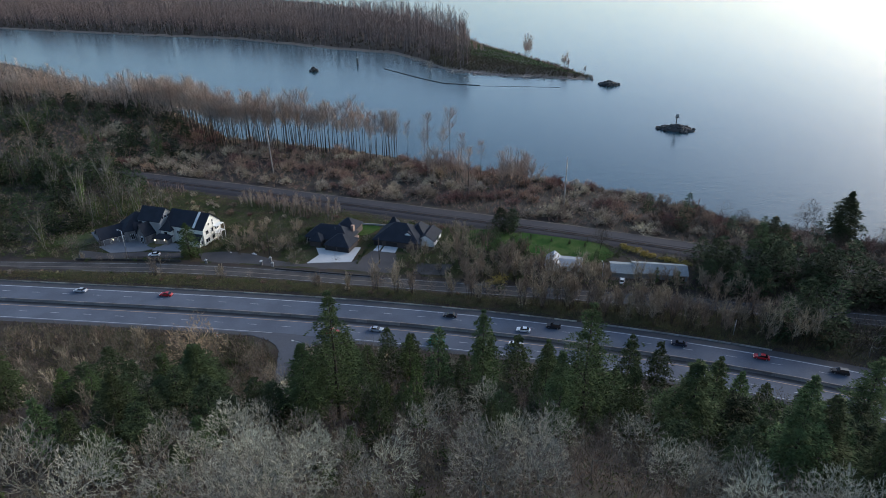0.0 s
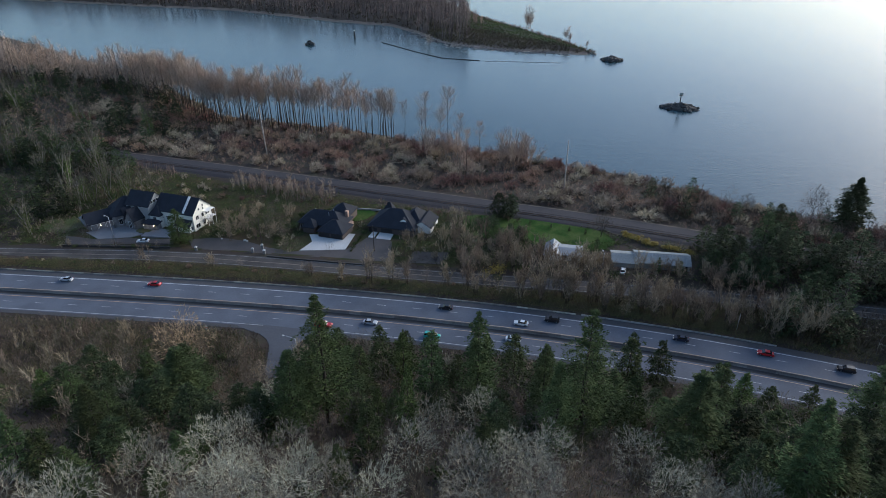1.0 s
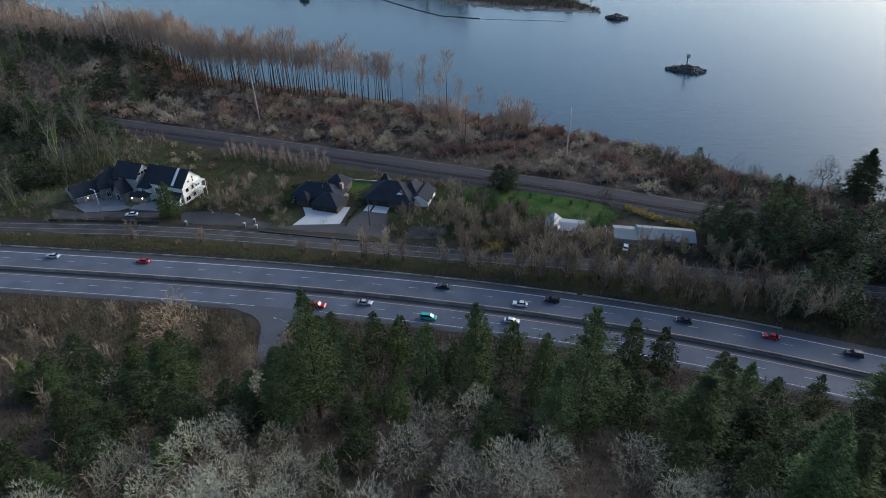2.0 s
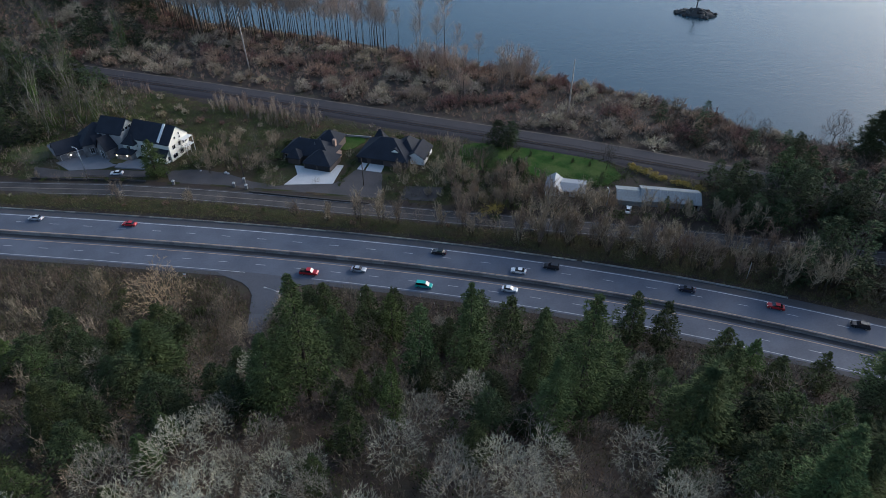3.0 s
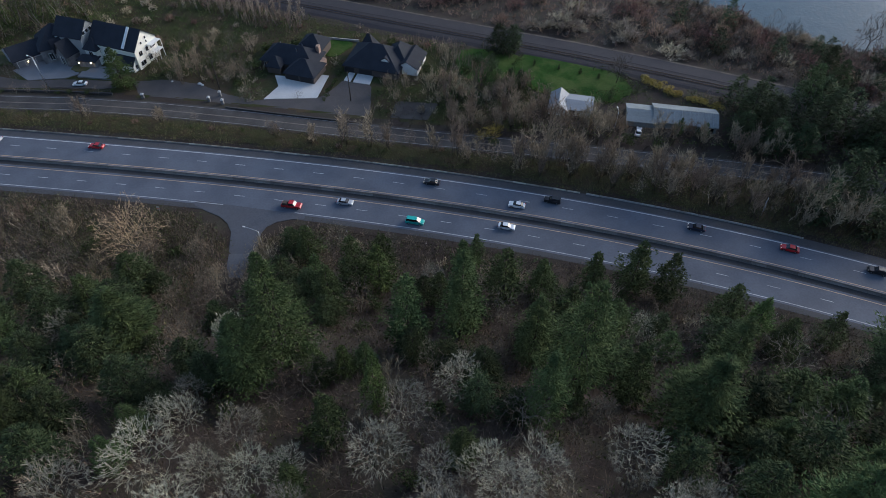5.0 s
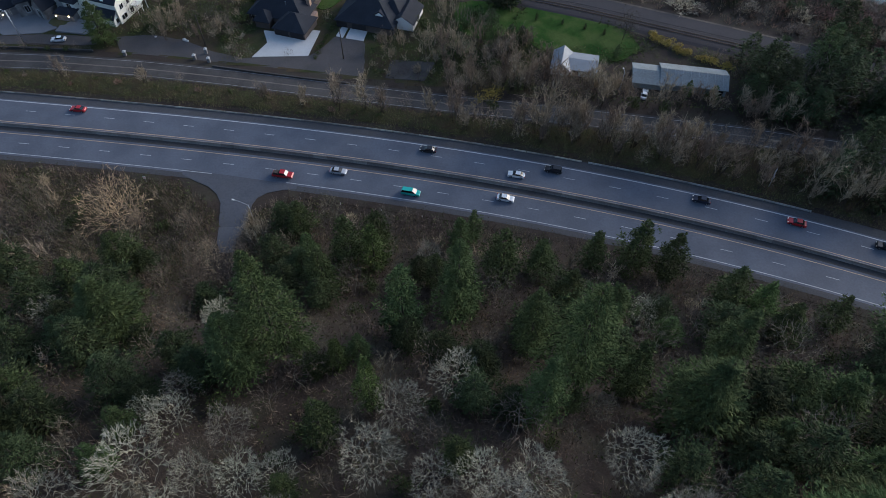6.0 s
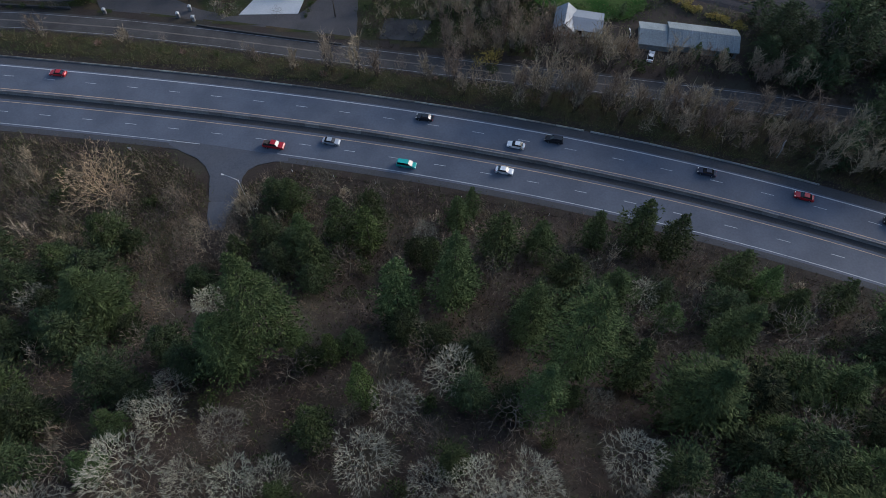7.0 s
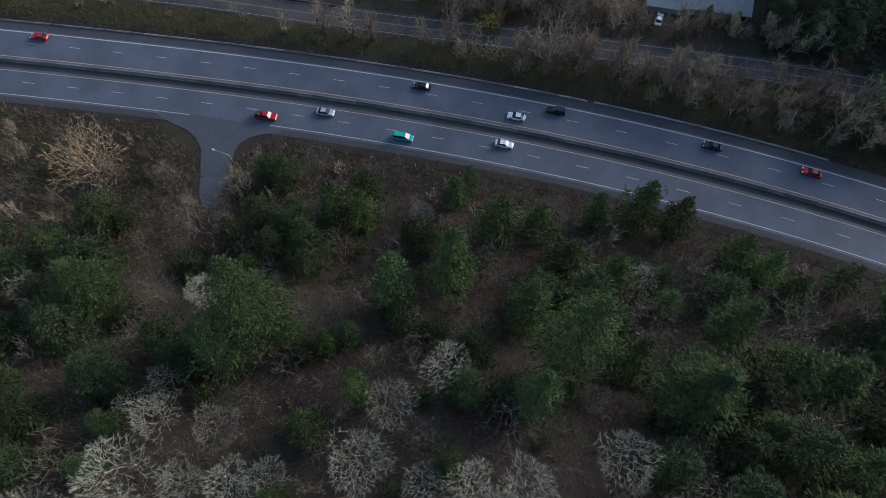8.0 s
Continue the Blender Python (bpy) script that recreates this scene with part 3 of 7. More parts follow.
def bare_tree(seed, h, spread, tips, twigs, wood, fine, stem=0.3, lean=0.05, tip=0.05, twig=0.07, hollow=0.3, gnarl=0.16, low=0.0):
    """A leafless tree grown towards points of its domed crown: crooked limbs that fork again and again. Trunk and limbs are one mesh, the outer branches another."""
    r = np.random.default_rng(seed)
    fork = np.array([h * lean * r.normal(), h * lean * r.normal(), h * stem])
    nodes, up = [np.array([0, 0, -0.5]), fork * 0.5 + r.normal(size=3) * 0.1, fork], [-1, 0, 1]
    v = r.normal(size=(tips, 3))
    v[:, 2] = np.abs(v[:, 2]) * 0.9 + low
    lobes = 0.92 + 0.1 * np.sin(3 * np.arctan2(v[:, 1], v[:, 0]) + r.uniform(0, 6)) + 0.06 * np.sin(5 * np.arctan2(v[:, 1], v[:, 0]) + r.uniform(0, 6))
    goal = unit(v) * (hollow + (1 - hollow) * r.random((tips, 1)) ** 0.6) * lobes[:, None] * np.array([spread, spread, h * (1 - stem)]) + (0, 0, h * stem)
    for g in goal[np.argsort(np.linalg.norm((goal - fork) * (1, 1, 0.8), axis=1))]:
        at = np.array(nodes[2:])
        gap = g - at
        far = np.linalg.norm(gap, axis=1) + 0.5 * np.linalg.norm(at - fork, axis=1)
        i = int(np.argmin(far)) + 2
        p, before = nodes[i], nodes[up[i]]
        ln = np.linalg.norm(g - p)
        ahead = (p - before) / (np.linalg.norm(p - before) + 1e-6)
        steps = 2 if ln < 1.2 else 3
        prev = i
        for k in range(1, steps + 1):
            u = k / steps
            q = p + (g - p) * u + (ahead * 0.32 - np.array([0, 0, 0.12])) * ln * u * (1 - u) + r.normal(size=3) * ln * gnarl * (u < 1)
            nodes.append(q)
            up.append(prev)
            prev = len(nodes) - 1
    at, up = np.array(nodes), np.array(up)
    load = np.zeros(len(at))
    ends = np.setdiff1d(np.arange(len(at)), up)
    load[ends] = 1
    for i in range(len(at) - 1, 0, -1):
        load[up[i]] += load[i]
    rad = tip * load ** 0.33
    e, s = at[1:], at[up[1:]]
    r1, r0 = rad[1:, None], np.minimum(rad[up[1:]], rad[1:] * 1.5)[:, None]
    thick = load[1:] > 9
    d = (unit(at[ends] - at[up[ends]]) + 0.5 * unit(at[ends] - fork))[:, None] + 0.5 * r.normal(size=(len(ends), twigs, 3))
    ts = np.repeat(at[ends], twigs, 0)
    te = ts + unit(d).reshape(-1, 3) * h * 0.06 * r.uniform(0.5, 1.4, (len(ts), 1))
    thin = ~thick & (load[1:] < 4)
    mid = ~thick & ~thin
    crown = np.concatenate([rods(s[mid], e[mid], r0[mid], r1[mid]), straps(r, s[thin], e[thin], r0[thin] * 2, r1[thin] * 2), straps(r, ts, te, twig, twig * 0.6)])
    return triangles("trunk", rods(s[thick], e[thick], r0[thick], r1[thick]), wood), triangles("crown", crown, fine)


def pole_tree(seed, h, wood, fine, w=0.07, reach=0.23):
    """A tall slender cottonwood: a straight stem with short steep shoots and a thin feathery top."""
    r = np.random.default_rng(seed)
    trunk = Shape()
    tip = np.array([0.03 * h * r.normal(), 0.03 * h * r.normal(), h])
    limb(trunk, r, (0, 0, -0.5), tip, 0.009 * h, 0.02, 5, 0.012)
    n = 50
    u = 0.46 + 0.52 * r.uniform(0, 1.0, n) ** 0.7
    start = u[:, None] * tip
    az = r.uniform(0, 6.28, n)
    ln = h * reach * (1.25 - u) * r.uniform(0.7, 1.5, n)
    head = start + np.stack([ln * np.cos(az) * 0.75, ln * np.sin(az) * 0.75, ln], 1)
    for a, b in zip(start[:8], head[:8]):
        limb(trunk, r, a, b, 0.08, 0.03, 3)
    s2, e2 = grow(r, start, head, 9, (0.4, 0.9), 0.45, 0.3)
    tris = np.concatenate([spikes(r, start, head, w * 1.4), spikes(r, s2, e2, w)])
    return trunk.mesh("trunk", wood, True), triangles("crown", tris, fine)


def fir_tree(seed, h, reach, needles, whorls=22, per=8, sprays=15, bare=0.12, size=0.75, taper=0.5):
    """A conifer: a straight trunk, and uneven tiers of drooping boughs, each with a few thick tufts of needle sprays and gaps between."""
    r = np.random.default_rng(seed)
    trunk = Shape()
    limb(trunk, r, (0, 0, -0.5), (0.1, 0, h * 0.98), 0.016 * h, 0.03, 7, 0.004)
    starts, ends, wide = [], [], []
    lobes, shift = r.uniform(0.72, 1.2, 7), r.uniform(0, 7)
    for i in range(whorls):
        u = bare + (1 - bare) * (i + r.uniform(-0.4, 0.4)) / whorls
        rad = reach * min(1, 1.7 * max(1 - u, 0.01)) ** (1.75 * taper) * min(1, 0.6 + 2.2 * (u - bare)) * r.uniform(0.72, 1.08)
        for k in range(per):
            az = 6.283 * (k + r.random() + 0.4 * i) / per
            ln = rad * r.uniform(0.5, 1.25) * lobes[int(az / 0.898 + shift + 3 * u) % 7]
            base = np.array([0, 0, h * u])
            d = np.array([math.cos(az), math.sin(az), r.uniform(-0.05, 0.45)])
            side = np.array([-math.sin(az), math.cos(az), 0.0])
            tufts = np.column_stack([np.sqrt(r.uniform(0.1, 1.0, 4)), r.normal(size=4) * 0.17, r.normal(size=4) * 0.06])[r.integers(0, 4, sprays)]
            t = np.clip(tufts[:, 0] + r.normal(size=sprays) * 0.11, 0.03, 1.05)
            pos = base + np.outer(t * ln, d) - np.outer(t**2 * ln * 0.32, (0, 0, 1)) + np.outer((tufts[:, 1] + r.normal(size=sprays) * 0.12) * ln, side)
            pos[:, 2] += tufts[:, 2] * ln + r.normal(size=sprays) * 0.16
            way = d + np.outer(r.normal(size=sprays) * 0.8, side)
            way[:, 2] += r.uniform(-0.6, 0.3, sprays)
            long = size * (0.65 + 0.55 * (1 - u)) * r.uniform(0.6, 1.4, (sprays, 1))
            starts.append(pos)
            ends.append(pos + unit(way) * long)
            wide.append(long * 0.4)
            if k % 4 == 0:
                limb(trunk, r, base, base + d * ln * 0.8 - np.array([0, 0, ln * 0.14]), 0.06, 0.015, 3)
    a, b, w = np.concatenate(starts), np.concatenate(ends), np.concatenate(wide)
    flat = unit(np.cross(b - a, np.array((0, 0, 1.0)) + r.normal(size=a.shape) * 0.5)) * w / 2
    return trunk.mesh("trunk", M["bark"], True), triangles("crown", np.stack([a - flat, a + flat, b], 1), needles)


def sapling(seed, h, stems, reach, subs, twigs, wood, fine, w=0.055):
    """A slender leafless clump: a few steep stems with fine upright twigs."""
    r = np.random.default_rng(seed)
    trunk = Shape()
    foot = np.column_stack([r.normal(size=(stems, 2)) * reach * 0.22, np.full(stems, -0.3)])
    head = np.column_stack([foot[:, :2] * 1.5 + r.normal(size=(stems, 2)) * reach * 0.2, h * r.uniform(0.6, 1.0, stems)])
    for a, b in zip(foot, head):
        limb(trunk, r, a, b, 0.0075 * h, 0.02, 3, 0.05)
    join_roots(trunk, stems, 3)
    s1, e1 = grow(r, foot, head, subs, (0.16, 0.36), 0.45, 0.25, (0.35, 1.0))
    s2, e2 = grow(r, s1, e1, twigs, (0.4, 0.85), 0.62, 0.3, (0.3, 1.0))
    return trunk.mesh("trunk", wood, True), triangles("crown", np.concatenate([spikes(r, s1, e1, w * 1.6), spikes(r, s2, e2, w)]), fine)


def shrub(seed, h, reach, count, material, w=0.1):
    """A rounded leafless shrub: stems fanning out from the root to a dome of fine twigs."""
    r = np.random.default_rng(seed)
    d = unit(r.normal(size=(count, 3)))
    d[:, 2] = np.abs(d[:, 2]) * 0.75 + 0.25
    foot = np.column_stack([d[:, :2] * reach * 0.15, np.full(count, -0.2)])
    head = d * np.array([reach, reach, h * 0.95]) * r.uniform(0.6, 1.0, (count, 1))
    s2, e2 = grow(r, foot, head, 6, (0.2, 0.42), 0.85, 0.35, (0.55, 1.0))
    return triangles("stems", spikes(r, foot, head, w * 0.8), M["dark_brush"]), triangles("twigs", spikes(r, s2, e2, w), material)


def ivy_tree(seed, h, count):
    """A leafless tree whose stems are wrapped in ivy, with pale bare twigs above."""
    r = np.random.default_rng(seed)
    trunk = Shape()
    foot = np.column_stack([r.normal(size=(4, 2)) * 0.6, np.full(4, -0.4)])
    head = np.column_stack([r.normal(size=(4, 2)) * h * 0.13, h * r.uniform(0.8, 1.0, 4)])
    for a, b in zip(foot, head):
        limb(trunk, r, a, b, 0.014 * h, 0.03, 4, 0.05)
    join_roots(trunk, 4, 4)
    s1, e1 = grow(r, foot, head, 12, (0.15, 0.34), 0.4, 0.3, (0.45, 1.0))
    s2, e2 = grow(r, s1, e1, 7, (0.35, 0.8), 0.45, 0.3, (0.3, 1.0))
    k = r.integers(0, 4, count)
    u = r.uniform(0.1, 0.85, (count, 1))
    at = foot[k] + u * (head[k] - foot[k]) + r.normal(size=(count, 3)) * (0.75 * (1.15 - u))
    wood = trunk.mesh("trunk", M["pale_bark"], True)
    return wood, triangles("crown", np.concatenate([spikes(r, s1, e1, 0.12), spikes(r, s2, e2, 0.08)]), M["ivy_twig"]), triangles("ivy", leaves(r, at, 0.42 * r.uniform(0.6, 1.4, (count, 1)), 0.8), M["ivy_green"])


def leafy_bush(seed, h, reach, count, size, material, stems=5):
    """A leafy evergreen or ivy-grown shrub with clumped foliage."""
    r = np.random.default_rng(seed)
    trunk = Shape()
    centres = np.stack([r.normal(size=9) * reach * 0.4, r.normal(size=9) * reach * 0.4, h * r.uniform(0.35, 0.85, 9)], 1)
    for c in centres[:stems]:
        limb(trunk, r, (0, 0, -0.3), c, 0.02 * h, 0.03, 4)
    which = r.integers(0, 9, count)
    off = unit(r.normal(size=(count, 3))) * r.uniform(0.4, 1.0, (count, 1)) ** 0.5
    pos = centres[which] + off * np.array([reach * 0.5, reach * 0.5, h * 0.24])
    return trunk.mesh("trunk", M["bark"], True), triangles("crown", leaves(r, pos, size * r.uniform(0.6, 1.4, (count, 1)), 0.8), material)


KINDS = {
    # dark limbs under bright tips: the dome's shading is in the colours
    "white": [bare_tree(100 + i, 12 + i % 3, 4.9 + 0.3 * (i % 3), 430, 6, M["shaded_limb"], M["lichen"], 0.34, tip=0.022, twig=0.056, gnarl=0.06, hollow=0.5) for i in range(8)],
    "brown": [bare_tree(200 + i, 11 + i % 3 * 1.5, 4.8 + 0.3 * (i % 3), 140, 4, M["shaded_limb"], M["brown_twig"], 0.3, tip=0.022, twig=0.05, gnarl=0.05) for i in range(6)],
    "tall_bare": [bare_tree(360 + i, 17 + i, 6.6, 420, 4, M["bark"], M["bark"], 0.3, tip=0.034, twig=0.09, gnarl=0.04) for i in range(2)],
    "sapling": [sapling(250 + i, 6.5 + i % 3, 4 + i % 2, 2.6, 9, 7, M["shaded_limb"], M["sapling_twig"], 0.085) for i in range(6)],
    "pale_sapling": [sapling(270 + i, 6 + i % 3, 5, 2.8, 8, 6, M["pale_bark"], M["grey_brush"], 0.075) for i in range(4)],
    "tan": [sapling(300 + i, 8.5 + i % 3, 8, 3.2, 9, 8, M["bark"], M["willow_twig"], 0.1) for i in range(5)],
    "gold_poplar": [sapling(340 + i, 15 + i, 10, 5.0, 13, 9, M["pale_bark"], M["pole_twig"], 0.13) for i in range(3)],
    "whip": [sapling(330 + i, 6.5 + i % 2, 7, 1.3, 6, 3, M["pale_bark"], M["pale_twig"], 0.09) for i in range(3)],
    "round_tan": [bare_tree(320 + i, 8.0 + i % 3 * 0.8, 3.4, 130, 4, M["shaded_limb"], M["willow_twig"], 0.14, tip=0.024, twig=0.06, gnarl=0.08, low=0.25) for i in range(4)],
    "gold": [bare_tree(350, 13.0, 8.2, 620, 5, M["gold_twig"], M["gold_twig"], 0.08, tip=0.024, twig=0.055, gnarl=0.07, low=0.3, hollow=0.2)],
    "evergreen": [fir_tree(640 + i, 11.5 + i, 5.4, M["evergreen"], 12, 10, 33, 0.1, 0.7, 0.42) for i in range(4)],
    "far_evergreen": [fir_tree(645 + i, 11.5 + i, 5.4, M["evergreen"], 10, 8, 11, 0.06, 1.12, 0.42) for i in range(4)],
    "far_brown": [bare_tree(210 + i, 11 + i % 3 * 1.5, 4.8 + 0.3 * (i % 3), 46, 3, M["shaded_limb"], M["brown_twig"], 0.3, tip=0.04, twig=0.11, gnarl=0.09) for i in range(4)],
    "ivy": [ivy_tree(660 + i, 13 + i, 640) for i in range(4)],
    "fir": [fir_tree(400 + i, 28 + (i % 3), 6.0, M["fir"], 24, 10, 40, 0.16, 0.72, 0.46) for i in range(5)] + [fir_tree(406, 29, 6.0, M["fir_mid"], 24, 10, 38, 0.2, 0.6, 0.46)],
    "river_fir": [fir_tree(480, 25, 7.0, M["fir"], 25, 12, 46, 0.08, 1.05, 0.56)],
    "broad_fir": [fir_tree(430 + i, 13.5 + (i % 3), 5.0, M["fir"], 15, 10, 32, 0.1, 0.66, 0.42) for i in range(5)],
    "small_fir": [fir_tree(450 + i, 12 + i, 3.8, M["fir"], 13, 9, 30, 0.1, 0.56, 0.52) for i in range(3)],
    "light_fir": [fir_tree(470 + i, 11 + i, 3.9, M["fir_light"], 15, 9, 38, 0.1, 0.5, 0.52) for i in range(2)],
    "pole": [pole_tree(500 + i, 24 + 2 * i, M["bark"], M["pole_twig"]) for i in range(6)],
    "bush": [leafy_bush(600 + i, 2.6 + 0.7 * i, 2.0 + 0.4 * i, 420, 0.42, M["leaf"]) for i in range(4)],
    "rust_shrub": [shrub(700 + i, 4.6 + 0.5 * i, 3.2 + 0.4 * i, 80, M["rust_brush"], 0.14) for i in range(3)],
    "grey_shrub": [shrub(720 + i, 4.4 + 0.5 * i, 3.0 + 0.4 * i, 80, M["grey_brush"], 0.14) for i in range(3)],
}
REACH = {"evergreen": 5.4, "white": 5.7, "brown": 5.3, "fir": 6.2, "broad_fir": 5.0, "small_fir": 3.9, "light_fir": 4.0}
LABELS = {
    "white": ("bare_tree", "bare broadleaf tree covered in pale grey lichen", "tree", "lichen-covered trees on the slope"),
    "brown": ("alder_tree", "leafless brown alder with fine twigs", "tree", "leafless alders"),
    "tall_bare": ("bare_tree", "tall leafless broadleaf tree with a dark trunk", "tree", "tall bare trees"),
    "gold_poplar": ("poplar_tree", "many-stemmed leafless poplar with pale golden twigs", "tree", "pale poplars on the river bank"),
    "tan": ("willow_tree", "many-stemmed leafless willow with upright tan twigs", "tree", "leafless willows"),
    "fir": ("fir_tree", "tall dark green fir with drooping boughs", "tree", "firs"),
    "river_fir": ("fir_tree", "solitary dark fir on the river bank", "tree", "firs"),
    "broad_fir": ("young_fir_tree", "broad dark green fir above the highway", "tree", "young firs"),
    "small_fir": ("young_fir_tree", "young dark green fir", "tree", "young firs"),
    "light_fir": ("cedar_tree", "yellowish-green conifer with loose boughs", "tree", "cedars on the slope"),
    "far_evergreen": ("evergreen_tree", "broad dark evergreen with soft hanging boughs", "tree", "evergreens"),
    "far_brown": ("alder_tree", "leafless brown alder with fine twigs", "tree", "leafless alders"),
    "sapling": ("alder_sapling", "slender leafless brown alder sapling", "tree", "leafless saplings"),
    "pale_sapling": ("willow_sapling", "slender leafless grey-tan willow sapling", "tree", "leafless saplings"),
    "ivy": ("ivy_clad_tree", "leafless pale tree with ivy-wrapped stems", "tree", "ivy-clad trees"),
    "rust_shrub": ("dogwood_shrub", "rounded leafless red-brown shrub", "bush", "leafless red-brown shrubs"),
    "grey_shrub": ("willow_shrub", "rounded leafless grey-tan shrub", "bush", "leafless grey shrubs"),
    "whip": ("poplar_sapling", "clump of slender pale poplar saplings near the railway", "tree", "pale saplings beside the railway"),
    "round_tan": ("willow_tree", "round-crowned leafless willow with grey-tan twigs", "tree", "leafless willows"),
    "gold": ("bare_tree", "large leafless tree with golden-brown spreading twigs", "tree", ""),
    "evergreen": ("evergreen_tree", "broad dark evergreen with soft hanging boughs", "tree", "evergreens"),
    "pole": ("cottonwood_tree", "tall slender leafless cottonwood by the river", "tree", "cottonwoods along the shore"),
    "bush": ("evergreen_bush", "dark green leafy bush", "bush", "leafy bushes"),
}
PLANTED = []


def plant(kind, x, y, scale=1.0, variant=None, sink=0.0, z=None, stretch=1.0):
    v = int(rng.integers(min(5, len(KINDS[kind])))) if variant is None else variant
    z = float(land(x, y)) - sink if z is None else z
    turn = float(rng.uniform(0, 360))
    PLANTED.append((x, y))
    name, label, category, group = LABELS[kind]
    t = thing(name, (x, y, z), label, category, group, turn)
    t.scale = (scale, scale, scale * stretch)
    for pname, me in zip(("stem", "crown") if "shrub" in kind else ("trunk", "crown", "ivy"), KINDS[kind][v]):
        part(pname, me, t)
    return t


def scatter(n, box, gap, keep=None, taken=()):
    """Random places in a box (x0, x1, y0, y1), no two nearer than gap (nor nearer than their own gap to those taken), where keep(x, y) allows."""
    x0, x1, y0, y1 = box
    pts = np.column_stack([rng.uniform(x0, x1, n), rng.uniform(y0, y1, n)])
    if keep is not None:
        pts = pts[keep(pts[:, 0], pts[:, 1])]
    for a, b, r in taken:
        pts = pts[(pts[:, 0] - a) ** 2 + (pts[:, 1] - b) ** 2 > r * r]
    cell, out = {}, []
    for x, y in pts.tolist():
        i, j = int(x // gap), int(y // gap)
        if any((x - a) ** 2 + (y - b) ** 2 < gap * gap for di in (-1, 0, 1) for dj in (-1, 0, 1) for a, b in cell.get((i + di, j + dj), ())):
            continue
        cell.setdefault((i, j), []).append((x, y))
        out.append((x, y))
    return out


def south(x, y):
    """Metres from the highway's centre line to the south."""
    return (median(x) - y) * 0.97


def clear_of_ramp(x, y, gap=5.0):
    return (np.abs(x - ramp_x(y)) > gap + np.clip((y - 164) * 1.3, 0, 13)) | (y < 141)


# places of the trees that stand out: easting, northing, crown radius and, for some, height
HIGH = {"broad_fir": 14.5, "small_fir": 13.0, "light_fir": 11.5, "evergreen": 13.0, "white": 13.0, "brown": 12.5}
WHITE_A = ((-38.1, 88.3, 5.9), (-27.1, 95.8, 4.6), (-4.6, 90.8, 5.4), (-0.6, 99.6, 4.7), (8.4, 105.9, 5.0), (5.0, 86.7, 4.4), (11.3, 87.8, 4.2), (19.3, 87.4, 4.4), (35.0, 91.7, 5.8), (32.9, 102.7, 2.9), (-37.3, 103.0, 3.4), (-36.8, 97.2, 3.8), (-42.0, 99.8, 2.9), (-38.1, 123.0, 3.9), (2.3, 146.2, 3.2), (-23.0, 87.6, 4.3), (-17.8, 88.4, 3.4), (-29.7, 87.4, 4.0), (56.1, 111.9, 3.3), (1.9, 117.9, 2.5), (84.8, 110.5, 3.8), (48.9, 130.6, 3.6), (-71.7, 123.2, 4.4))
WHITE_B = ((42.0, 83.3, 4.4), (-15.7, 80.4, 4.2), (-45.9, 82.0, 5.1), (-30.4, 79.3, 5.2), (-38.7, 76.0, 4.6), (-22.2, 79.3, 4.2), (-60.0, 69.0, 6.2), (-29.1, 70.9, 6.0), (-19.6, 69.3, 5.6), (-10.4, 62.7, 4.8), (-46.6, 61.4, 5.1), (-35.8, 60.8, 4.8), (-27.2, 60.0, 4.5), (-19.7, 60.6, 4.5), (-50.0, 70.0, 5.5), (4.5, 64.8, 5.2), (13.0, 63.3, 5.3), (5.2, 77.5, 5.6), (15.0, 77.0, 5.0), (-8.0, 73.0, 4.8), (-70.0, 66.0, 5.5))
BROWN_A = ((-47.9, 89.2, 4.8), (65.9, 96.3, 6.4), (77.1, 121.1, 6.6), (18.1, 97.1, 5.7), (-18.1, 106.5, 4.0), (48.5, 119.7, 5.2), (-22.9, 163.0, 3.4), (3.3, 110.7, 3.8), (26.5, 95.7, 3.6), (-13.7, 134.8, 4.2), (-22.8, 101.4, 3.8), (59.0, 126.5, 4.9), (14.0, 116.0, 4.1), (45.0, 104.4, 4.0), (-12.2, 122.4, 4.3), (17.8, 128.6, 3.3))
FIR_A = ((8.7, 126.8, 5.4), (-24.3, 115.0, 6.8), (-57.5, 121.0, 7.4), (-29.7, 109.6, 5.8), (22.7, 118.7, 4.8), (29.5, 110.2, 7.0), (22.2, 100.8, 4.2), (49.0, 102.3, 7.6), (-60.7, 94.5, 4.4), (60.5, 116.7, 5.1), (62.8, 82.7, 6.4), (104.2, 126.9, 7.0), (70.5, 70.5, 5.8), (95.3, 104.0, 6.0), (-97.3, 113.6, 5.6), (-95.0, 94.0, 5.4), (86.0, 90.0, 6.0))
TALL = (28, 33.5, 20, 22, 24, 34.5, 23, 24, 18, 22, 22, 24, 22, 22, 20, 22, 24)
BROAD = ((19.0, 142.3, 5.2, 18), (51.7, 149.2, 5.0, 19.5), (58.2, 145.4, 4.4, 19.5), (-1.7, 122.2, 5.2, 23), (33.0, 133.7, 4.9), (42.0, 130.4, 5.2), (39.3, 108.5, 4.4, 20.5), (79.8, 108.5, 6.0), (69.7, 108.5, 5.8), (-20.1, 135.9, 4.7), (-10.0, 151.8, 4.0, 16.5), (-29.2, 156.8, 4.0, 13), (-71.4, 132.8, 5.0), (70.0, 137.0, 4.5, 15.5), (4.4, 138.3, 3.4), (41.0, 147.2, 4.0, 15), (-16.0, 145.4, 4.2, 18.5), (79.0, 128.1, 4.6), (-66.9, 142.7, 5.0), (28.0, 144.0, 4.4), (9.6, 151.5, 3.8))
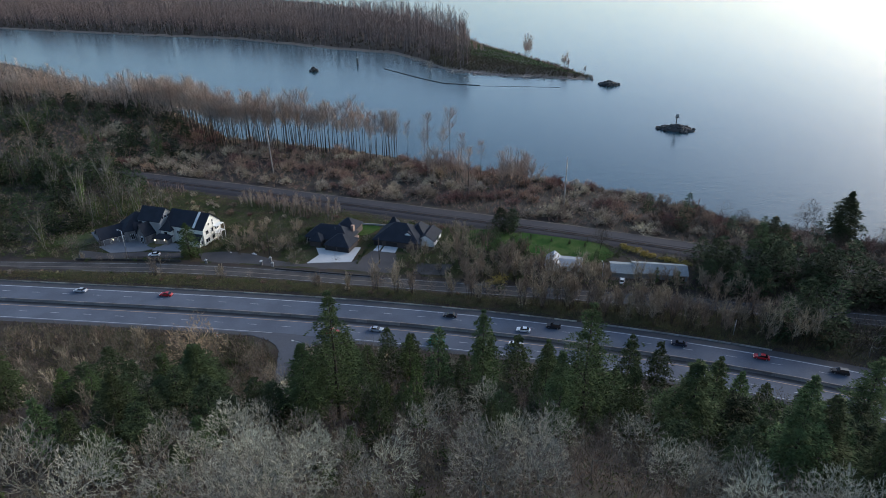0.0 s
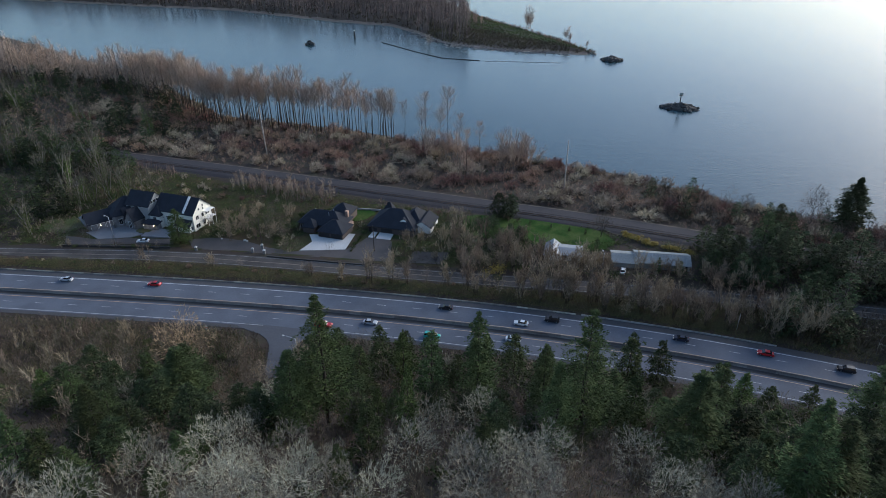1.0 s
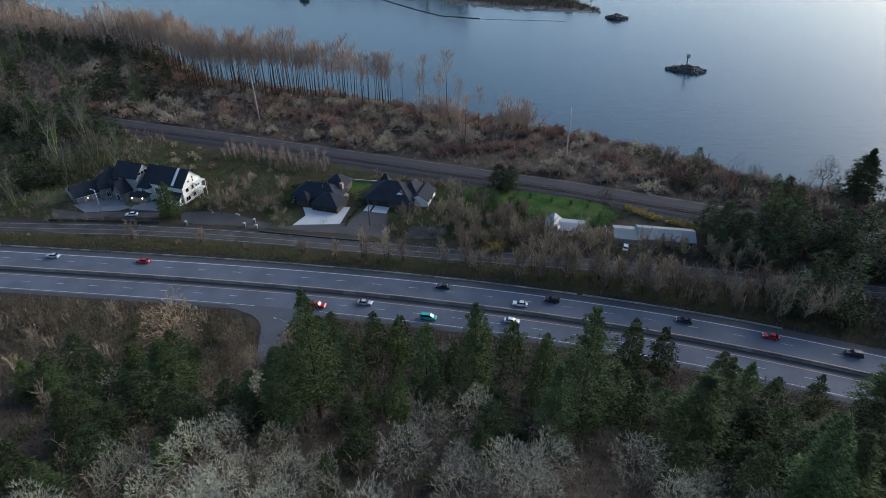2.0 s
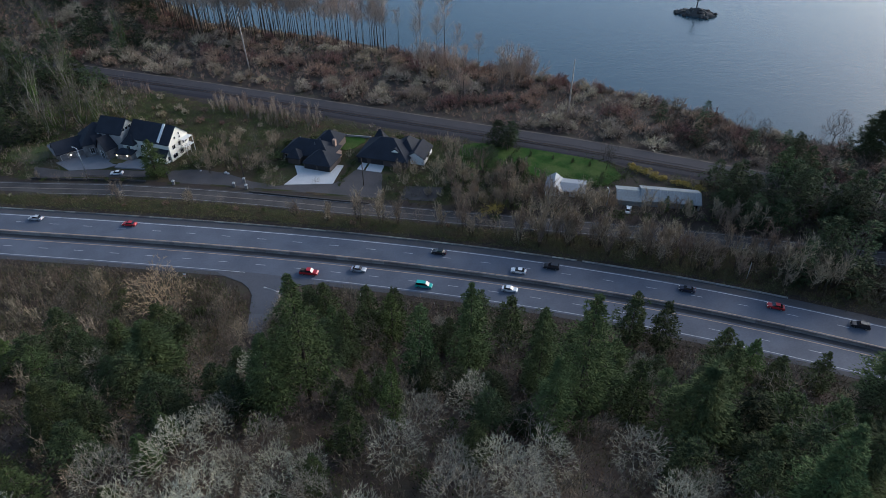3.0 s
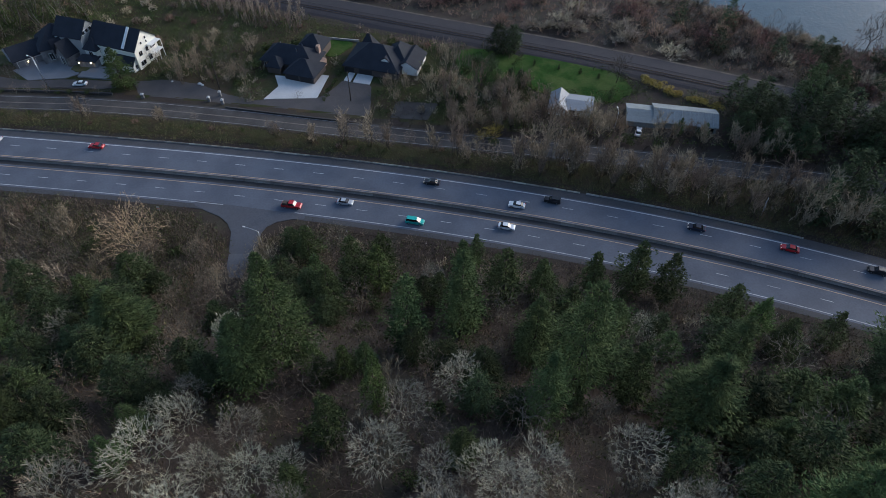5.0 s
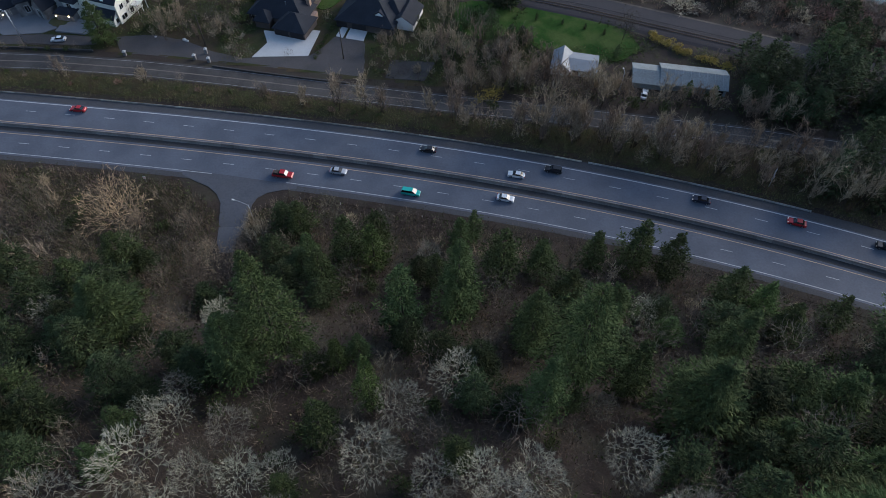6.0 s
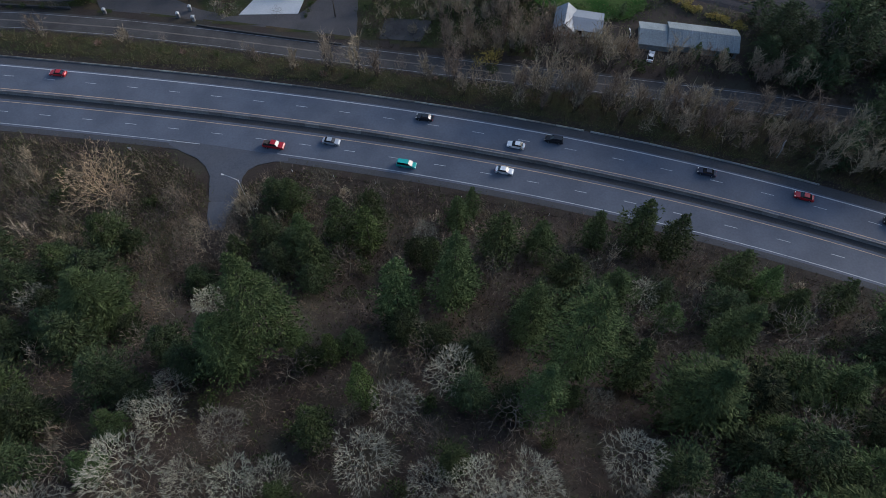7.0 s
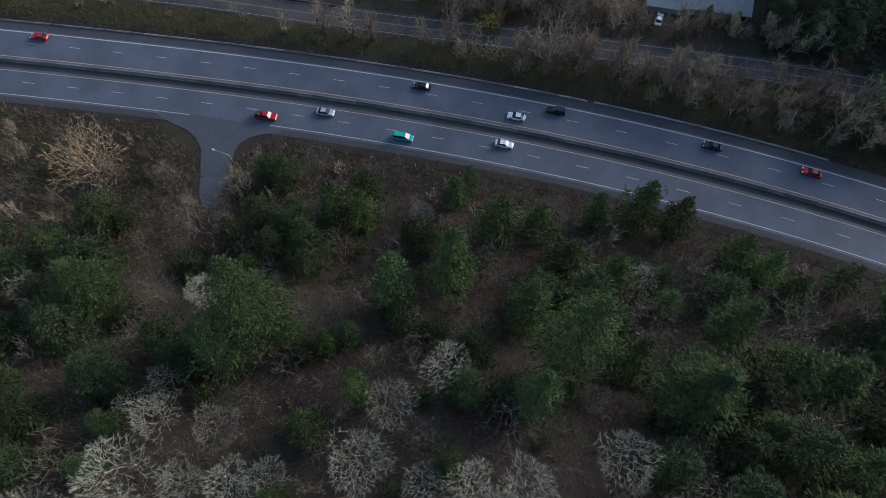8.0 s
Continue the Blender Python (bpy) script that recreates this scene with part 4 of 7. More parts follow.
YOUNG_FIR = ((-62.5, 83.0, 4.4, 15.5), (-71.5, 88.5, 4.4, 14.5), (-55.0, 78.5, 3.6, 12), (-12.6, 95.6, 3.8, 17.5), (72.3, 91.3, 5.0), (-62.8, 102.1, 3.5), (-38.0, 140.0, 3.4), (13.0, 156.0, 3.0), (-82.0, 120.0, 3.8), (-25.0, 146.0, 3.2), (92.0, 132.0, 4.0))
CEDAR = ((-10.0, 144.3, 4.2, 16), (-5.7, 101.6, 2.7, 18.5), (-19.6, 113.6, 2.7), (-12.8, 111.7, 2.6), (75.5, 133.8, 4.4, 15), (-32.3, 131.0, 3.4), (-93.0, 126.0, 3.5))
DARK = ((-63.5, 130.1, 6.6), (-58.7, 112.7, 5.6), (-36.1, 108.0, 4.6), (-56.3, 97.4, 4.6), (36.2, 124.9, 6.6), (25.5, 125.0, 5.6), (64.2, 126.4, 5.6), (59.3, 103.9, 7.2), (55.6, 94.2, 5.2), (64.5, 94.0, 6.0), (-48.1, 104.0, 5.0), (-66.0, 101.5, 5.2), (-70.5, 113.0, 5.4), (-41.5, 112.0, 4.4), (-86.0, 124.0, 5.6), (-45.5, 133.0, 4.2), (-54.0, 89.0, 4.4), (-77.0, 128.0, 5.6), (-33.5, 158.5, 4.2), (42.8, 90.4, 4.6), (53.0, 86.7, 4.8), (84.0, 100.0, 6.0), (96.0, 118.0, 6.0), (-88.0, 138.0, 5.0))
TAKEN = []
for rows, kind in ((WHITE_A, "white"), (WHITE_B, "white"), (BROWN_A, "brown"), (BROAD, "broad_fir"), (YOUNG_FIR, "small_fir"), (CEDAR, "light_fir"), (DARK, "evergreen")):
    for x, y, r, *tall in rows:
        k = r / REACH[kind]
        usual = min(1.15, max(0.85, k ** -0.4)) if kind == "white" else min(1.5, max(1.0, k ** -0.7))
        plant(kind, x, y, k, stretch=tall[0] / HIGH[kind] / k if tall else usual)
        TAKEN.append((x, y, r * 0.8))
for i, ((x, y, r), h) in enumerate(zip(FIR_A, TALL)):
    v = int(rng.integers(5))
    plant("fir", x, y, r / REACH["fir"], 5 if i in (1, 5) else v, stretch=h / 29 / (r / REACH["fir"]))
    TAKEN.append((x, y, r * 0.7))
for x, y in scatter(9000, (-135, 130, 56, 170), 5.9, lambda x, y: (south(x, y) > 19) & clear_of_ramp(x, y, 6), TAKEN):
    d, p = float(south(x, y)), rng.random()
    if y < 88 and x > 24:
        kind = ("fir" if p < 0.14 else "broad_fir" if p < 0.45 else "brown" if p < 0.8 else "sapling") if x > 56 else ("white" if p < 0.2 else "brown" if p < 0.7 else "evergreen" if p < 0.78 else "sapling")
    elif y < 96 and -48 < x < 40:
        kind = "white" if p < 0.1 else "brown" if p < 0.3 else "sapling" if p < 0.5 else "bush" if p < 0.85 else "small_fir"
    elif d < 34:
        kind = "bush" if p < 0.2 else "pale_sapling" if p < 0.5 else "sapling" if p < 0.75 else "brown" if p < 0.9 else "grey_shrub"
    elif x < -40:
        kind = "sapling" if p < 0.3 else "pale_sapling" if p < 0.5 else "brown" if p < 0.78 else "bush" if p < 0.9 else "evergreen"
    elif x >= 52 and d > 40:
        kind = "broad_fir" if p < 0.2 else "small_fir" if p < 0.28 else "sapling" if p < 0.5 else "brown" if p < 0.92 else "bush"
    else:
        kind = "sapling" if p < 0.14 else "brown" if p < 0.42 else "pale_sapling" if p < 0.5 else "evergreen" if p < 0.7 else "small_fir" if p < 0.78 else "bush"
    low, high = (0.58, 0.95) if kind in ("brown", "white") else (0.7, 1.15) if "sapling" in kind else (0.6, 0.9)
    plant(kind, x, y, float(rng.uniform(low, high)) * (0.75 if d < 27 else 1.0))
for k in range(12):
    y = 138 + 2.2 * k
    for side in (-1, 1):
        plant("round_tan" if k % 2 else "brown", float(ramp_x(y)) + side * (4.4 + float(np.clip((y - 154) * 1.2, 0, 7))), y + 1.3 * side, float(rng.uniform(0.5, 0.8)) if y > 150 else float(rng.uniform(0.75, 0.95)))
for x, y, k in ((-49.5, 149.0, 0.9), (-46.0, 147.5, 0.85), (-52.0, 152.0, 0.7), (-44.6, 152.0, 0.7), (-48.0, 144.0, 0.95)):
    plant("round_tan", x, y, k)
# the golden tree by the highway and its neighbours
plant("gold", -75.5, 160.0, 1.25)
for x, y, k in ((-92.0, 163.0, 0.8), (-98.0, 170.0, 0.7), (-108.0, 168.0, 0.8), (-70.0, 158.0, 0.7), (-56.5, 158.0, 0.6), (-41.5, 157.0, 0.7)):
    plant("tan", x, y, k)

# cottonwoods along the shore, and single ones farther on
for x, y in scatter(90000, (-262, -24, 360, 580), 2.5, lambda x, y: (rng.random(np.shape(x)) < np.interp(x, (-80, -24), (1.0, 0.15))) & ((y - shore(x)) > np.interp(x, (-150, -60), (-24, -12))) & ((y - shore(x)) < -4))[:300]:
    plant("pole", x, y, float(rng.uniform(0.85, 1.2)) * float(np.interp(x, (-250, -190), (0.62, 1.0))))
for x, y, k in ((-37.6, 385.1, 0.9), (-32.1, 382.0, 0.85), (-24.6, 384.5, 0.7), (-11.7, 371.1, 1.05), (-2.1, 365.6, 0.95), (2.0, 363.1, 1.05), (8.0, 359.6, 0.8), (19.3, 348.3, 0.7), (10.8, 309.7, 0.85), (-13.0, 368.0, 0.9)):
    plant("pole", x, y, k * 1.15, stretch=0.95)
for x, y, k in ((129.2, 276.8, 1.15), (118.5, 272.3, 0.9), (187.0, 250.0, 1.0), (205.0, 246.0, 0.9)):
    plant("brown", x, y, k)
for x, y, k in ((31.0, 333.0, 1.0), (36.5, 331.0, 0.9), (41.0, 335.5, 0.95), (45.0, 331.6, 1.05), (0.0, 341.0, 1.0), (6.5, 338.0, 0.85), (-9.0, 342.0, 1.1), (12.0, 311.0, 0.8)):
    plant("gold_poplar", x, y, k)
plant("river_fir", 177.0, 262.0, 1.0)
for x, y, k in ((168.5, 275.0, 1.0), (194.0, 256.0, 0.85), (64.0, 241.3, 0.72), (140.0, 280.0, 0.6)):
    plant("tall_bare", x, y, k)
plant("broad_fir", 119.5, 221.5, 1.25, 2, stretch=1.1)
plant("broad_fir", 135.5, 243.0, 1.1, 1)

# trees of the strip between the roads, and round the houses
for x, y in scatter(6000, (8, 116, 160, 225), 4.5, lambda x, y: ((-south(x, y) > 18) & (y < old_road(x) - 5.5)) | ((y > old_road(x) + 6) & (y < old_road(x) + 12) & ((x < 60) | (x > 92)))):
    plant(("tan", "tan", "tan", "round_tan")[int(rng.integers(4))], x, y, float(rng.uniform(0.8, 1.25)))
for x, y, k in ((-86.9, 216.4, 0.6), (-112.7, 218.5, 0.6), (-36.8, 206.8, 0.7), (-27.4, 206.4, 0.9), (-17.7, 205.0, 0.9), (-12.9, 204.1, 0.85), (1.2, 202.2, 0.8), (33.3, 195.1, 1.1), (41.5, 196.3, 1.1), (43.5, 193.0, 1.0), (52.9, 192.3, 1.0), (58.9, 190.5, 0.9), (67.1, 187.9, 1.0), (80.1, 182.0, 0.9), (-48.5, 209.0, 0.6), (26.0, 196.5, 0.9), (72.0, 188.0, 0.8)):
    plant("tan", x, y, k * 1.3)
    if x < 5:
        plant("round_tan", x + 1.2, y + 0.4, k * 0.9)
for x, y, k in ((-87.6, 243.8, 0.8), (-81.0, 242.3, 0.85), (-76.0, 239.6, 0.7), (-9.4, 234.7, 0.75), (-13.4, 234.4, 0.6), (5.4, 247.0, 0.9), (18.3, 228.3, 0.8), (10.4, 230.0, 0.9), (2.6, 227.5, 0.7), (24.0, 222.0, 0.9), (31.0, 217.0, 0.9), (60.0, 214.0, 0.6), (70.0, 208.5, 0.9), (76.0, 207.5, 0.8), (84.0, 206.0, 1.0), (50.0, 212.0, 0.8), (96.0, 203.0, 0.9), (-148.8, 232.5, 0.5)):
    plant("tan", x, y, k)
for x, y, k in ((-60.9, 229.6, 0.5), (-56.6, 228.9, 0.45), (-63.8, 230.7, 0.5), (-44.3, 229.0, 0.4), (-133.3, 217.4, 0.5), (-68.0, 246.0, 0.6), (88.0, 232.0, 0.5), (7.5, 256.9, 0.6)):
    plant("brown", x, y, k)
for kind, x, y, k in (("evergreen", 23.5, 259.6, 0.95), ("evergreen", 29.0, 260.9, 0.9), ("evergreen", 20.5, 243.5, 0.7), ("evergreen", 30.3, 238.3, 0.6), ("bush", 33.0, 232.9, 1.2), ("evergreen", 102.0, 217.9, 1.2), ("evergreen", 105.6, 210.9, 1.2), ("evergreen", 97.4, 209.7, 0.9), ("broad_fir", 134.6, 232.8, 1.0), ("evergreen", 121.9, 211.8, 1.3), ("evergreen", 132.0, 205.8, 1.3), ("broad_fir", 144.8, 218.0, 1.0), ("evergreen", 112.6, 202.8, 1.1), ("evergreen", 121.3, 187.1, 1.2), ("small_fir", 79.0, 213.2, 0.5), ("small_fir", 86.5, 211.6, 0.5), ("small_fir", 26.5, 236.0, 0.8), ("light_fir", 21.0, 236.5, 0.75), ("small_fir", 60.5, 232.0, 0.4), ("small_fir", 45.0, 249.6, 0.18), ("small_fir", 52.2, 246.8, 0.2), ("small_fir", 58.3, 243.9, 0.2), ("small_fir", 36.3, 251.7, 0.22)):
    plant(kind, x, y, k)
plant("bush", 19.1, 205.4, 0.7)
plant("light_fir", -106.0, 236.5, 1.3, 1)
for x, y, k in ((39.0, 216.0, 0.8), (43.5, 217.5, 0.85), (48.5, 216.0, 0.8), (53.5, 215.0, 0.75), (58.5, 214.5, 0.8), (63.0, 212.0, 0.75), (68.0, 211.0, 0.7), (74.0, 210.0, 0.75), (81.0, 208.6, 0.8), (88.0, 207.4, 0.8), (34.0, 222.0, 0.85), (28.0, 226.0, 0.9), (22.0, 231.0, 0.9), (14.0, 226.0, 0.8), (8.0, 222.0, 0.7), (-3.0, 222.0, 0.6), (-16.0, 236.0, 0.7), (-12.0, 229.0, 0.6), (-66.0, 243.0, 0.75), (-71.0, 239.5, 0.7), (-92.0, 246.0, 0.8), (-63.0, 234.0, 0.6), (-98.0, 250.0, 0.7), (-84.0, 250.0, 0.8), (-52.0, 214.5, 0.5), (-76.0, 217.0, 0.5), (-6.0, 206.0, 0.75), (9.0, 203.0, 0.8), (-24.0, 209.0, 0.8)):
    plant("round_tan" if rng.random() < 0.6 else "tan", x, y, k)
for x, y, k in ((-94.0, 243.6, 0.7), (-88.0, 256.0, 0.9), (-79.0, 249.0, 1.0), (-72.0, 254.0, 0.9), (-67.0, 238.0, 0.8), (-63.5, 248.0, 1.0), (-2.0, 246.0, 1.0), (4.0, 240.0, 1.1), (12.0, 246.0, 1.0), (16.0, 251.0, 1.1), (-6.0, 258.0, 0.9), (24.0, 237.0, 1.2), (8.0, 233.0, 1.0), (62.0, 208.0, 0.9), (70.0, 206.0, 0.8), (86.0, 211.5, 0.8), (-15.0, 263.0, 0.8), (-50.0, 262.0, 0.8), (-61.0, 260.0, 1.0), (-97.0, 262.0, 1.0)):
    plant("bush", x, y, k)
for x, y in scatter(900, (0, 46, 212, 236), 4.4, lambda x, y: (y > old_road(x) + 6) & ((x > 4) | (y > 230)) & ((x < 38) | (y < 220)) & (y < 250 - 0.5 * x)):
    plant("tan" if rng.random() < 0.7 else "round_tan", x, y, float(rng.uniform(0.7, 1.05)))
for k in range(9):
    plant("bush", -36.2 + 0.45 * k, 229.5 + 2.0 * k, 0.32 + 0.05 * (k % 3))
for x, k in ((-151.0, 0.5), (-146.0, 0.45), (-141.0, 0.6), (-136.5, 0.5), (-130.0, 0.55), (-126.5, 0.4), (-122.0, 0.45), (-117.0, 0.45), (-113.0, 0.5)):
    plant("bush" if k < 0.5 else "round_tan", x, 231.6 + 0.3 * math.sin(x), k)
for x, y, k in ((-152.0, 237.0, 0.8), (-147.5, 241.0, 0.7), (-143.5, 238.5, 0.75), (-157.0, 240.0, 0.8)):
    plant("brown", x, y, k)
for x, y in scatter(3000, (-190, 6, 196, 240), 6.5, lambda x, y: (y < old_road(x) - 5.2) & (-south(x, y) > 18.5)):
    p = rng.random()
    plant("round_tan" if p < 0.3 else "bush" if p < 0.6 else "grey_shrub" if p < 0.8 else "rust_shrub", x, y, float(rng.uniform(0.25, 0.5)) * (1.1 if p < 0.3 else 0.8))
for x, y in scatter(700, (-101, -64, 238, 264), 5.2, lambda x, y: (x + y > 150) & ((y > 244) | (x > -92))):
    plant("brown" if rng.random() < 0.5 else "tan", x, y, float(rng.uniform(0.45, 0.8)))
for x, y in scatter(1600, (-150, 6, 262, 322), 8.0, lambda x, y: (y < rail(x) - 17) & ((x < -62) | (x > -28) | (y > 272))):
    plant("rust_shrub" if rng.random() < 0.5 else "grey_shrub", x, y, float(rng.uniform(0.3, 0.65)))
# the dark mixed wood past the large house, and the pale ivy-clad trees behind the house
for x, y in scatter(9000, (-420, -158, 236, 560), 6.3, lambda x, y: (y < shore(x) - 24) & (np.abs(y - rail(x)) > np.interp(x, (-190, -165), (8, 16))) & (y > old_road(x) + 13) & ((x < -166) | (y > 272)))[:200]:
    p, near = rng.random(), abs(y - float(rail(x))) < 60
    plant("far_evergreen" if p < 0.6 else "far_brown" if p < 0.72 else "ivy" if p < 0.86 else "sapling" if p < 0.92 else "bush", x, y, float(rng.uniform(0.8, 1.35)) * (1.15 if near else 1.0))
for x, y, k in ((-163.0, 268.0, 0.9), (-158.5, 273.5, 1.0), (-152.0, 276.0, 0.95), (-146.0, 279.0, 1.0), (-140.5, 277.5, 0.85), (-135.0, 281.0, 0.95), (-166.0, 278.0, 1.0), (-157.0, 284.0, 1.0), (-149.0, 288.0, 0.9), (-141.0, 287.0, 0.8), (-129.0, 279.0, 0.7), (-169.0, 270.0, 1.0), (-162.0, 292.0, 1.0)):
    plant("ivy", x, y, k)
for x, y in scatter(9000, (98, 262, 110, 292), 5.6, lambda x, y: (y < shore(x) - 9) & (np.abs(y - rail(x)) > 13) & (-south(x, y) > 19) & (np.abs(y - old_road(x)) > 6.5), [(102, 218, 6), (106, 211, 5), (122, 212, 6)])[:165]:
    p, low = rng.random(), y < float(rail(x))
    plant(("far_evergreen" if p < 0.46 else "sapling" if p < 0.6 else "far_brown") if low else ("far_evergreen" if p < 0.2 else "sapling" if p < 0.6 else "far_brown"), x, y, float(rng.uniform(0.9, 1.35)) if low else float(rng.uniform(0.6, 0.9)))
for x, y in scatter(3000, (104, 232, 120, 262), 5.0, lambda x, y: (y < rail(x) - 8.5) & (y > rail(x) - 30) & (y > old_road(x) + 7) & ((x > 112) | (y < rail(x) - 14)))[:75]:
    p = rng.random()
    plant("far_evergreen" if p < 0.34 else "far_brown", x, y, float(rng.uniform(1.0, 1.4)))
for x, y in scatter(6000, (-340, -172, 300, 400), 4.6, lambda x, y: (y < rail(x) - 9) & (y > rail(x) - 36))[:85]:
    p = rng.random()
    plant("far_evergreen" if p < 0.4 else "ivy" if p < 0.75 else "far_brown", x, y, float(rng.uniform(1.0, 1.35)))
for x, y in scatter(6000, (-30, 170, 260, 400), 4.5, lambda x, y: (y < shore(x) - 0.5) & (y > shore(x) - 6))[:60]:
    plant("rust_shrub" if rng.random() < 0.7 else "grey_shrub", x, y, float(rng.uniform(0.8, 1.35)))
for x, y in scatter(4000, (-118, -38, 270, 312), 2.6, lambda x, y: (y < rail(x) - 11.5) & (y > rail(x) - 24) & (np.sin(x / 5.5) + np.sin(x / 13.0 + 1.0) > -0.4))[:50]:
    plant("whip", x, y, float(rng.uniform(0.6, 1.05)))
# rounded shrubs: along the river bank, beside the railway, in the meadow
for x, y in scatter(60000, (-240, 230, 230, 460), 4.4, lambda x, y: (y > rail(x) + 11) & (y < shore(x) - 2))[:310]:
    rusty = math.sin(x / 17.0 + 1.7 * math.sin(y / 14.0)) + 0.5 * math.sin(y / 9.0) > -0.15
    if abs(y - float(rail(x))) < 26 and rng.random() < 0.6:
        rusty = False
    plant("rust_shrub" if rusty else "grey_shrub", x, y, float(rng.uniform(0.95, 1.85)), stretch=float(rng.uniform(0.62, 0.95)))
for x, y in scatter(3000, (-150, 30, 226, 300), 7.5, lambda x, y: (y < rail(x) - 15) & (y > 262) & ((x < -112) | (x > -20)))[:24]:
    plant("grey_shrub", x, y, float(rng.uniform(0.4, 0.7)))


def brush(name, places, blades, height, width, material, label, category, lean=0.45, seed=1, size=0.1):
    """Undergrowth: tufts of thin stems at the given places, one mesh for all."""
    r = np.random.default_rng(seed)
    p = np.array(places)
    n = len(p)
    base = np.repeat(np.column_stack([p, land(p[:, 0], p[:, 1])]), blades, 0)
    base[:, :2] += r.normal(size=(n * blades, 2)) * width * 0.5
    d = np.column_stack([r.normal(size=(n * blades, 2)) * lean, np.ones(n * blades)])
    tall = np.repeat(r.uniform(0.45, 1.2, n), blades) * height * r.uniform(0.5, 1.1, n * blades)
    tip = base + unit(d) * tall[:, None]
    side = unit(np.column_stack([r.normal(size=(n * blades, 2)), np.zeros(n * blades)])) * size * r.uniform(0.6, 1.6, (n * blades, 1))
    return stuff(name, triangles(name, np.stack([base - side, base + side, tip], 1), material), label, category)


def weeds(name, places, count, reach, height, size, material, label, seed=3):
    """Low leafy growth: clumps of leaves hugging the ground."""
    r = np.random.default_rng(seed)
    p = np.array(places)
    n = len(p)
    at = np.repeat(np.column_stack([p, land(p[:, 0], p[:, 1])]), count, 0)
    at[:, :2] += r.normal(size=(n * count, 2)) * reach * 0.5
    at[:, 2] += np.repeat(r.uniform(0.4, 1.0, n), count) * height * r.uniform(0.1, 1.0, n * count)
    return stuff(name, triangles(name, leaves(r, at, size * r.uniform(0.5, 1.5, (n * count, 1)), 0.8), material), label, "undergrowth")


def thicket(name, places, twigs, height, reach, material, label, seed=5, size=0.09):
    """Leafless bushes: domes of thin branching twigs, one mesh for all."""
    r = np.random.default_rng(seed)
    p = np.array(places)
    n = len(p)
    base = np.column_stack([p, land(p[:, 0], p[:, 1])])
    k = r.uniform(0.5, 1.15, n)
    s = np.repeat(base, twigs, 0)
    s[:, :2] += r.normal(size=(n * twigs, 2)) * reach * 0.15
    d = unit(r.normal(size=(n * twigs, 3)) * (0.7, 0.7, 0.0) + (0, 0, 1))
    e = s + d * np.repeat(k, twigs)[:, None] * r.uniform(0.6, 1.0, (n * twigs, 1)) * height
    s2, e2 = grow(r, s, e, 4, (0.3, 0.6), 0.45, 0.3)
    return stuff(name, triangles(name, np.concatenate([spikes(r, s, e, size * 1.3), spikes(r, s2, e2, size)]), material), label, "undergrowth")


verge = lambda x, y: (-south(x, y) > 15.3) & (y < old_road(x) - 4.5)  # noqa: E731
by_shore = lambda x, y: (y > rail(x) + 10) & (y < shore(x) - 1)  # noqa: E731
flats = lambda x, y: (old_road(x) + 9 < y) & (y < rail(x) - 13)  # noqa: E731


def lush(x, y):
    """Where the meadow grows rank and green."""
    return np.sin(x / 8.0 + 1.5 * np.sin(y / 7.0)) + 0.7 * np.sin(y / 5.0 + x / 21.0) > -0.7


def free_of_yards(x, y):
    """Whether a place lies outside the houses' yards, drives and lawns."""
    ok = np.ones(np.shape(x), bool)
    for x0, x1, y0, y1 in ((-156, -106, 233, 266), (-103, -66, 224, 241), (-60, -36, 220, 258), (-37, -18, 218, 248), (-33, -8, 242, 262), (-43, -28, 256, 270), (44, 57, 221, 232), (8, 69, 236, 263), (62, 95, 212, 228), (-12, 1, 220, 229)):
        ok &= ~((x > x0) & (x < x1) & (y > y0) & (y < y1))
    return ok


under = lambda x, y: (south(x, y) > 15) & clear_of_ramp(x, y, 4.5)  # noqa: E731
slope_box = (-150, 150, 50, 178)
brush("dark_undergrowth", scatter(60000, slope_box, 1.6, under), 10, 1.4, 1.7, M["dark_brush"], "dark brown leafless undergrowth on the slope", "undergrowth", 0.8, 11, 0.06)
thicket("slope_thicket", scatter(30000, slope_box, 2.5, lambda x, y: under(x, y) & (south(x, y) > 19)), 8, 3.4, 2.2, M["understory"], "leafless brown bushes on the slope", 12, 0.045)
weeds("slope_ferns", scatter(9000, slope_box, 3.2, under), 22, 1.9, 0.9, 0.36, M["leaf"], "sword ferns and ivy among the trees", 13)
thicket("roadside_thicket", scatter(16000, (-150, 150, 105, 182), 1.9, lambda x, y: under(x, y) & (south(x, y) < 52) & ((x < -30) | (south(x, y) < 27))), 9, 2.8, 2.0, M["grey_brush"], "grey-brown roadside bushes", 14, 0.05)
thicket("slope_stalks", scatter(16000, (-150, -24, 108, 184), 1.9, lambda x, y: under(x, y) & (south(x, y) < 62) & (np.sin(x / 8 + y / 11) + np.sin(x / 3.7 - y / 5) > -0.9)), 7, 3.6, 1.6, M["stalk"], "upright olive-brown stalks and scrub above the highway", 55, 0.055)
weeds("slope_scrub", scatter(9000, (-150, -24, 100, 184), 2.5, lambda x, y: under(x, y) & (south(x, y) < 66) & (np.sin(x / 6 + y / 9) + np.sin(x / 3.1 - y / 4) > -0.5)), 34, 2.4, 2.0, 0.24, M["olive_bramble"], "olive-brown leafy scrub above the highway", 56)
